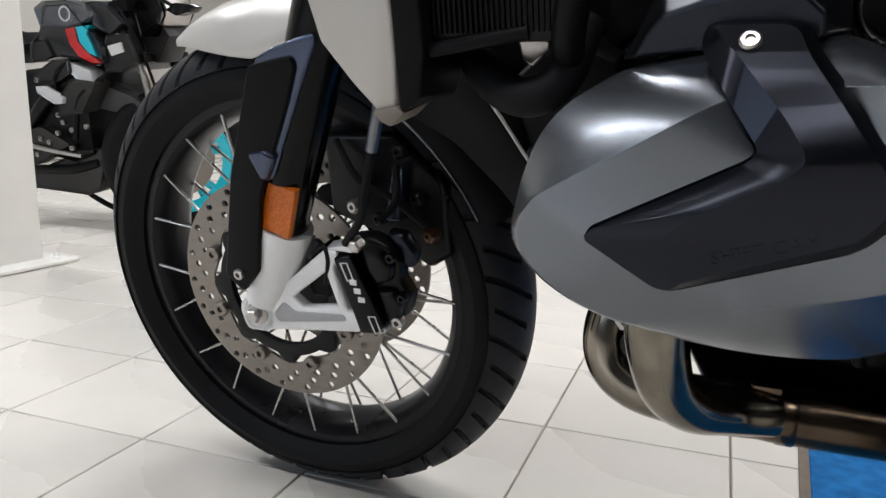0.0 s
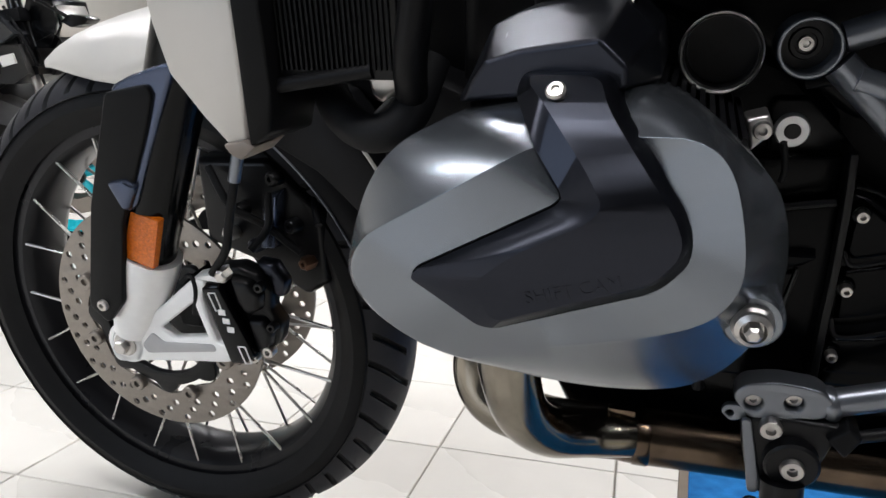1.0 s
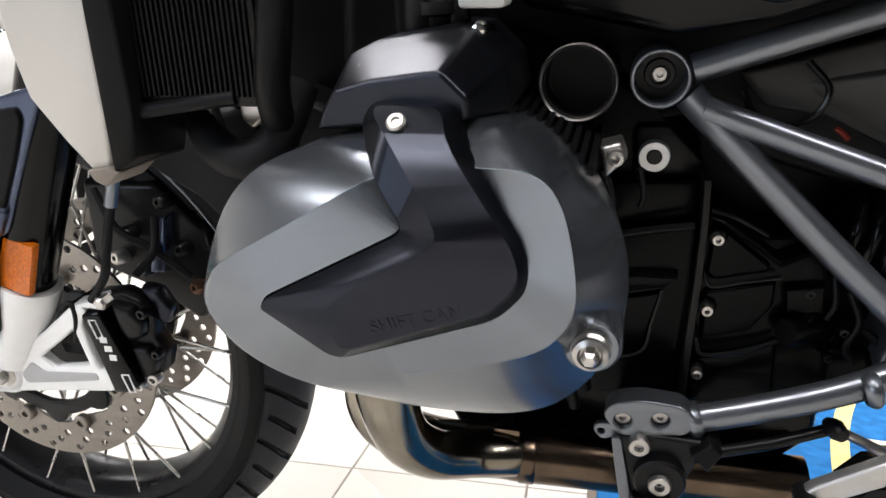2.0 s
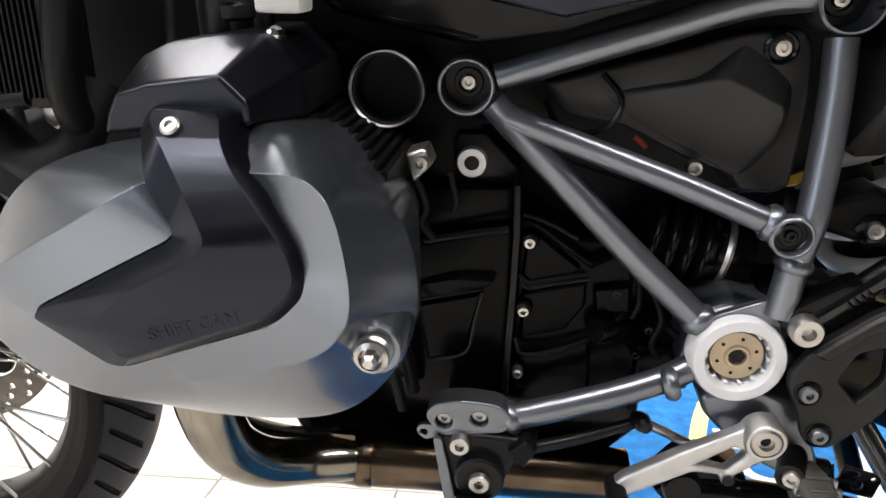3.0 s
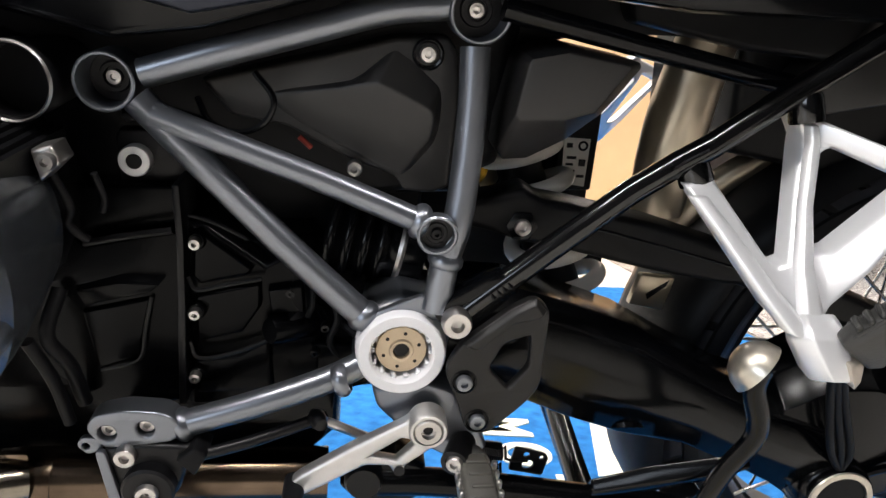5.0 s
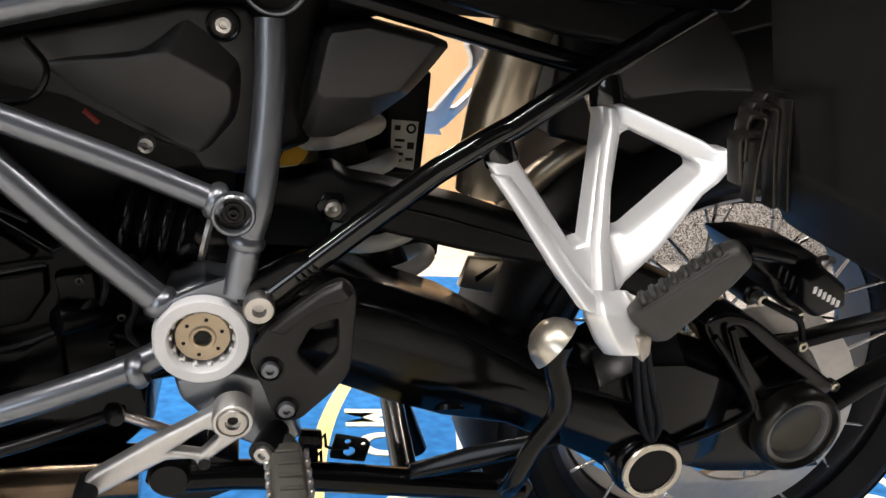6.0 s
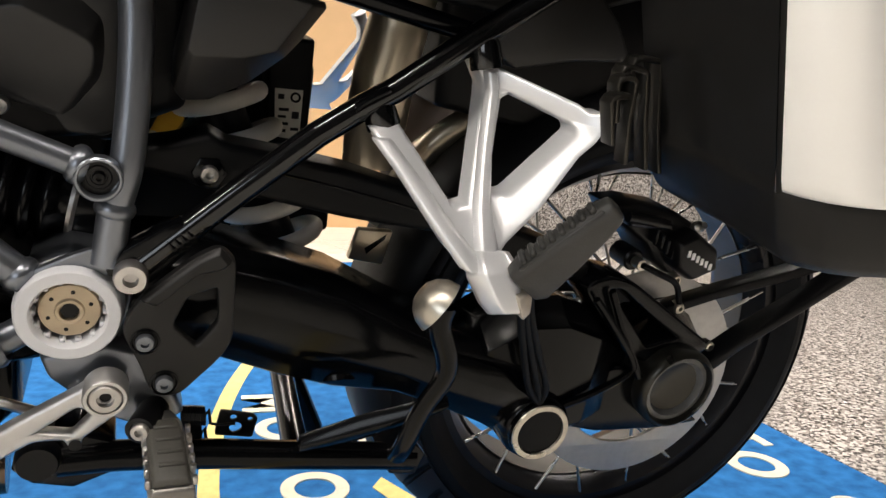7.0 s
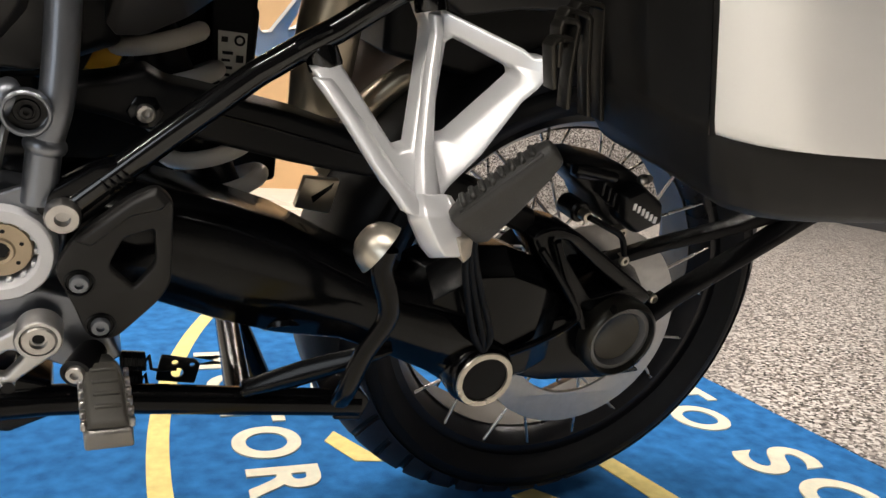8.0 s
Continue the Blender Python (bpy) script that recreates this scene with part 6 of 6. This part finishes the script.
for k in range(5):
    a = 2 * math.pi * k / 5 + .3
    for o in (-.16, .16):
        p2("rim_spoke", steered(tube([(.03 * math.cos(a), .012, .30 + .03 * math.sin(a)), (.11 * math.cos(a + o * .5), .014, .30 + .11 * math.sin(a + o * .5)), (.198 * math.cos(a + o), .01, .30 + .198 * math.sin(a + o))], .017, 10, 4)), CYAN, rim2)
p2("wheel_hub", steered(lathe([(0, .05), (.03, .05), (.035, .03), (.035, -.03), (0, -.05)], (0, 0, .30), (0, 1, 0), 24)), SATIN, rim2)
for sy in (.06, -.06):
    p2("brake_disc", steered(lathe([(.085, -.002), (.145, -.002), (.145, .002), (.085, .002)], (0, sy, .30), (0, 1, 0), 48, close=True)), DISCSTEEL)
    # far-side caliper and slider are coloured black for the shade behind the wheel
    p2("brake_caliper", steered(block([(.09, .26), (.14, .27), (.16, .36), (.13, .40), (.09, .36)], sy + .04, sy - .02, .9, .006)), SILVER if sy > 0 else SATIN)
    p2("fork_tube", tube([(.150, sy * 1.6, .30), (.177, sy * 1.6, .584), (.207, sy * 1.6, .725)], [.021, .021, .022], 18, 2), STEEL if sy > 0 else SATIN, None, "fork slider, polished on the near side, blackened on the far")
    p2("fork_stanchion", tube([(.205, sy * 1.6, .715), (.226, sy * 1.6, .83), (.243, sy * 1.6, .916), (.265, sy * 1.6, 1.03)], .027, 18, 2), GLOSS)
    p2("fork_clamp", block([(.225, .700), (.215, .745), (.150, .735), (.150, .705)], sy * 1.6 - .032, sy * 1.6 + .032, .9, .006), SATIN)
    p2("fork_clamp", block([(.290, .895), (.290, .935), (.205, .945), (.200, .900)], sy * 1.6 - .034, sy * 1.6 + .034, .9, .006), SATIN)
    p2("fork_ring", lathe([(.022, -.006), (.030, -.004), (.030, .004), (.022, .006)], (.209, sy * 1.6, .732), (.2, 0, .98), 20), STEEL)
p2("front_mudguard", shell(*[[(.32 * math.cos(a) , y, .30 + .32 * math.sin(a)) for y in (-.06, 0, .06)] + [(.315 * math.cos(a), y, .30 + .315 * math.sin(a)) for y in (.06, 0, -.06)] for a in np.radians(np.linspace(40, 130, 12))]), BLACK)
p2("headlamp", block([(.12, .80), (.06, .88), (.08, .97), (.18, 1.00), (.22, .92), (.20, .80)], -.08, .08, .9, .02), BLACK)
p2("lamp_bezel", block([(.075, .84), (.045, .90), (.070, .955), (.090, .95), (.075, .90), (.095, .85)], -.06, .085, .9, .008), STEEL, None, "bright lamp bezel")
p2("front_cowl", block([(.13, .70), (.06, .80), (.10, .86), (.20, .82), (.20, .72)], -.05, .07, .9, .012), PANEL, None, "dark front cowl")
p2("mirror", block([(-.147, .890), (-.187, .913), (-.239, .906), (-.261, .896), (-.240, .880), (-.186, .870)], .27, .32, .9, .008), BLACK)
p2("mirror_stalk", tube([(.20, .24, 1.03), (.00, .28, .97), (-.16, .295, .90)], .007, 10, 3), BLACK)
p2("handlebar", tube([(.36, .36, 1.06), (.31, .20, 1.07), (.30, 0, 1.05), (.31, -.20, 1.07), (.36, -.36, 1.06)], .012, 12, 5), SATIN)
p2("radiator", block([(.409, .622), (.255, .574), (.203, .539), (.246, .493), (.459, .526)], .02, .12, .97, .004), COREGREY, None, "grey radiator side")
p2("intake_cover", block([(.301, .811), (.202, .814), (.174, .708), (.249, .669), (.329, .669), (.334, .730)], -.12, .15, .93, .010, .003), PANEL, None, "dark intake cover")
p2("tank_shield", block([(.370, .933), (.329, .886), (.345, .848), (.267, .815), (.196, .852), (.251, .898), (.313, .937)], .10, .17, .9, .008, .003), TANK, None, "glossy dark tank shield")
tank2 = p2("fuel_tank", block([(.614, .832), (.678, .783), (.691, .706), (.531, .732), (.417, .714), (.357, .692), (.308, .705), (.312, .774), (.342, .821), (.388, .851), (.454, .93), (.572, .93)], -.17, .17, .93, .02, .008), TANK, None, "dark grey fuel tank")
p2("tank_cap_panel", block([(.624, .919), (.606, .852), (.477, .843), (.387, .856), (.329, .886), (.373, .923), (.454, .946), (.572, .945)], -.12, .177, .90, .012, .004), TANKTOP, tank2, "silver-grey tank top")
p2("tank_stripe", block([(.482, .836), (.433, .844), (.428, .788), (.387, .745), (.323, .705), (.366, .706), (.434, .732), (.470, .780)], .14, .1795, .99, .002), RED, tank2, "red stripe")
p2("tank_stripe", block([(.427, .844), (.357, .849), (.378, .817), (.364, .785), (.344, .731), (.384, .747), (.419, .788)], .14, .1785, .99, .002), CYAN, tank2, "cyan stripe")
p2("tank_emblem", lathe([(.030, 0), (.030, .003), (.023, .003), (.023, 0)], (.475, .176, .895), (0, 1, 0), 28, close=True), SILVER, tank2, "pale round emblem")
p2("knee_panel", block([(.570, .735), (.600, .800), (.660, .790), (.680, .720), (.640, .712)], .14, .176, .92, .008), PANEL, tank2)
p2("frame_cover", block([(.490, .715), (.380, .677), (.369, .633), (.407, .622), (.460, .648), (.490, .677)], .12, .185, .92, .008, .004), SILVER, None, "silver frame cover")
p2("sprocket_cover", block([(.464, .645), (.341, .632), (.433, .511), (.563, .495), (.539, .577)], .12, .200, .92, .012, .004), PANEL, None, "matt black cover")
p2("pivot_cover", block([(.675, .662), (.553, .722), (.476, .719), (.476, .666), (.543, .633), (.667, .630)], .10, .190, .92, .012, .004), PANEL, None, "dark grey pivot cover")
p2("heel_plate", block([(.648, .616), (.610, .618), (.512, .570), (.522, .549), (.559, .546), (.642, .589)], .19, .215, .9, .006), SILVER, None, "polished footrest plate")
p2("chain_guard", tube([(.50, .18, .33), (.70, .2, .36), (.95, .19, .40)], .010, 10, 4), STEEL)
for x, z in ((.470, .520), (.560, .470), (.520, .440), (.600, .425), (.655, .385), (.700, .400), (.535, .365), (.735, .330), (.580, .500), (.440, .455), (.665, .640)):
    p2("engine_bolt", bolt((x, .188, z), (0, 1, 0), .011, .01), STEEL)
p2("engine", block([(.44, .34), (.43, .60), (.50, .70), (.74, .68), (.80, .50), (.74, .34), (.55, .30)], -.17, .15, .9, .03, .01), SATIN, None, "black engine")
p2("clutch_cover", block([(.760, .434), (.683, .450), (.534, .379), (.630, .338), (.758, .284)], .13, .190, .90, .012, .004), PANEL, None, "dark engine cover")
p2("belly_pan", block([(.820, .251), (.570, .328), (.534, .353), (.373, .366), (.409, .275), (.445, .189), (.512, .161), (.812, .176)], -.15, .16, .93, .012, .006), PANEL, None, "dark grey belly pan")
p2("frame_spar", tube([(.50, .12, .66), (.60, .15, .60), (.68, .17, .54), (.76, .17, .46)], .026, 14, 4), SATIN)
p2("rider_peg", tube([(.80, .18, .42), (.79, .24, .41), (.79, .29, .41)], .012, 10, 2), STEEL)
p2("seat", block([(.74, .78), (.80, .83), (1.00, .82), (1.30, .90), (1.32, .86), (1.10, .74), (.85, .70)], -.13, .13, .9, .02, .008), PLASTIC)
p2("side_stand", tube([(.74, .10, .26), (.62, .04, .12), (.50, -.04, .02)], .012, 12, 3), SATIN)
p2("rear_tyre", lathe([(.215, -.07), (.26, -.088), (.285, -.07), (.30, -.03), (.302, 0), (.30, .03), (.285, .07), (.26, .088), (.215, .07)], (1.40, 0, .30), (0, 1, 0), 64), RUBBER, None, "black tyre")
p2("rear_rim", lathe([(.216, -.068), (.222, -.07), (.205, -.04), (.200, 0), (.205, .04), (.222, .07), (.216, .068), (.195, .02), (.195, -.02)], (1.40, 0, .30), (0, 1, 0), 64, close=True), CYAN, None, "cyan painted wheel rim")
p2("swingarm", tube([(.78, .13, .45), (1.10, .14, .38), (1.40, .13, .30)], .03, 12, 3), SATIN)
p2("label_plate", block([(.305, .769), (.234, .783), (.224, .747), (.289, .732)], .150, .156, .97, .002), WHITE, None, "white paper label")
for pts, r in (([(.28, .12, .95), (.20, .14, .85), (.16, .12, .72), (.10, .09, .42)], .006), ([(.30, .10, .70), (.38, .18, .62), (.46, .19, .56), (.52, .18, .40)], .012), ([(.48, .18, .72), (.56, .19, .66), (.58, .18, .58)], .009), ([(.44, .15, .30), (.58, .17, .27), (.80, .16, .26)], .02)):
    p2("hose", tube(pts, r, 10, 5), PLASTIC)

WOOD = mat("tan_wood_panel", (.76, .48, .25), .5, 0, 5, .12, .1, 30)
tagged(link("wall_panel", box((2.9, 3.9, 1.5), (4.2, .08, 3.0)), WOOD), "tan wood wall panelling", "wall", kind="structure")


# ---- floor coverings ----
MR = Matrix.Translation((1.390, 1.14, 0)) @ pose(0, 0, 0, 0, 0, 2.0)
mat_thing = thing("floor_mat", "blue carpet mat with yellow rings and cream lettering", "mat")
part("carpet", box((0, 0, .003), (1.57, 2.72, .006), .002, 1), CARPET, mat_thing, m=MR)
part("mat_edge", box((-.792, 0, .002), (.016, 2.72, .005), .001, 1), mat("mat_edging", (.16, .13, .10), .8, 0, 50, .2), mat_thing, "dark rubber edging", m=MR)
part("mat_edge", box((.792, 0, .002), (.016, 2.72, .005), .001, 1), bpy.data.materials["mat_edging"], mat_thing, "dark rubber edging", m=MR)


def arc_band(cx, cy, r0, r1, a0, a1, z=.0075, n=60):
    bm = bmesh.new()
    rows = []
    for k in range(n + 1):
        a = radians(a0 + (a1 - a0) * k / n)
        rows.append([bm.verts.new((cx + r * math.cos(a), cy + r * math.sin(a), h)) for r, h in ((r0, .005), (r0, z), (r1, z), (r1, .005))])
    for a, b in zip(rows, rows[1:]):
        for j in range(3):
            bm.faces.new((a[j], a[j + 1], b[j + 1], b[j]))
    return bm


def flat_strip(loop, z=.0075):
    return shell([(x, y, .005) for x, y in loop], [(x, y, z) for x, y in loop])


part("ring", arc_band(3.40, .28, 2.367, 2.400, 155, 205), YELLOW, mat_thing, "yellow woven ring")
for loop in ([(1.293, .372), (1.345, .250), (1.300, .262), (1.270, .340)], [(1.490, .105), (1.53, .115), (1.60, .02), (1.55, .02)], [(1.675, .165), (1.714, .171), (1.760, -.10), (1.715, -.10)]):
    part("ray", flat_strip(loop), YELLOW, mat_thing, "yellow woven ray")
part("ray", flat_strip([(1.400, 1.06), (1.465, 1.06), (1.346, .530), (1.288, .520)]), CREAM, mat_thing, "cream woven ray")
for ch, x, y in (("M", 1.146, .752), ("O", 1.160, .612), ("T", 1.168, .478), ("O", 1.174, .356), ("R", 1.180, .232), ("T", 2.040, .392), ("O", 1.985, .276), ("S", 1.990, .096), ("O", 1.990, -.040)):
    part("letter", words(ch, .200 if ch == 'S' else .170 if y < .2 and x > 1.9 else .142, Matrix.Translation((x, y, .0072)) @ pose(0, 0, 0, 0, 0, -93), .0012, .0045), CREAM, mat_thing, "cream woven letter")

TERR = bpy.data.materials.new("speckled_floor")
TERR.use_nodes = True
_n = TERR.node_tree
_v = _n.nodes.new("ShaderNodeTexVoronoi")
_v.inputs["Scale"].default_value = 150
_c = _n.nodes.new("ShaderNodeTexCoord")
_n.links.new(_c.outputs["Object"], _v.inputs["Vector"])
_r = _n.nodes.new("ShaderNodeValToRGB")
_r.color_ramp.interpolation = "CONSTANT"
for pos, col in ((0.0, (.04, .036, .034)), (.18, (.16, .14, .132)), (.40, (.36, .325, .30)), (.68, (.60, .57, .54))):
    e = _r.color_ramp.elements[0] if pos == 0 else _r.color_ramp.elements.new(pos)
    e.position, e.color = pos, (*col, 1)
while len(_r.color_ramp.elements) > 4:
    _r.color_ramp.elements.remove(_r.color_ramp.elements[-1])
_s = _n.nodes.new("ShaderNodeSeparateColor")
_n.links.new(_v.outputs["Color"], _s.inputs["Color"])
_n.links.new(_s.outputs["Red"], _r.inputs["Fac"])
_b = _n.nodes["Principled BSDF"]
_n.links.new(_r.outputs["Color"], _b.inputs["Base Color"])
_b.inputs["Roughness"].default_value = .42
tagged(link("floor_terrazzo", box((3.835, 0.75, .002), (3.33, 10.5, .012)), TERR), "speckled grey and white granite floor", "floor", kind="structure")
tagged(link("low_wall", box((4.1, 3.35, .31), (2.6, .30, .62), .01), TERR), "low wall clad in speckled granite", "wall", kind="structure")
# tiles: the ones round the motorcycle singly, the far field as one piece
spots = []
for i in range(-20, 11):
    for j in range(-17, 19):
        c = T0 + E1 * (i + 0.5) + E2 * (j + 0.5)
        if -5.3 < c.x < 2.5 and -4.3 < c.y < 5.8:
            spots.append(c)
spots.sort(key=lambda c: (c - Vector((-0.2, 0.7, 0))).length)
TURN = Matrix.Rotation(TA, 4, "Z")
near_tile = link("tile", box((0, 0, -0.006), (TS - 0.003, TS - 0.003, 0.012), 0.0015, 1), TILE, floor)
near_tile.matrix_basis = Matrix.Translation(spots[0]) @ TURN
rng = random.Random(4)
for c in spots[1:280]:
    ob = new("tile", near_tile.data)
    ob.parent = floor
    ob.matrix_basis = Matrix.Translation(c + Vector((0, 0, rng.uniform(-.0005, .0004)))) @ TURN
co = [v.co.copy() for v in near_tile.data.vertices]
polys = [tuple(p.vertices) for p in near_tile.data.polygons]
verts, faces = [], []
for c in spots[280:]:
    k = len(verts)
    verts += [tuple(TURN @ p + c) for p in co]
    faces += [tuple(q + k for q in f_) for f_ in polys]
me = bpy.data.meshes.new("tile_field")
me.from_pydata(verts, [], faces)
me.materials.append(TILE)
far_tiles = tagged(new("tile_field", me), "beige ceramic tiles of the wider floor", "", "", "stuff")
far_tiles.parent = floor
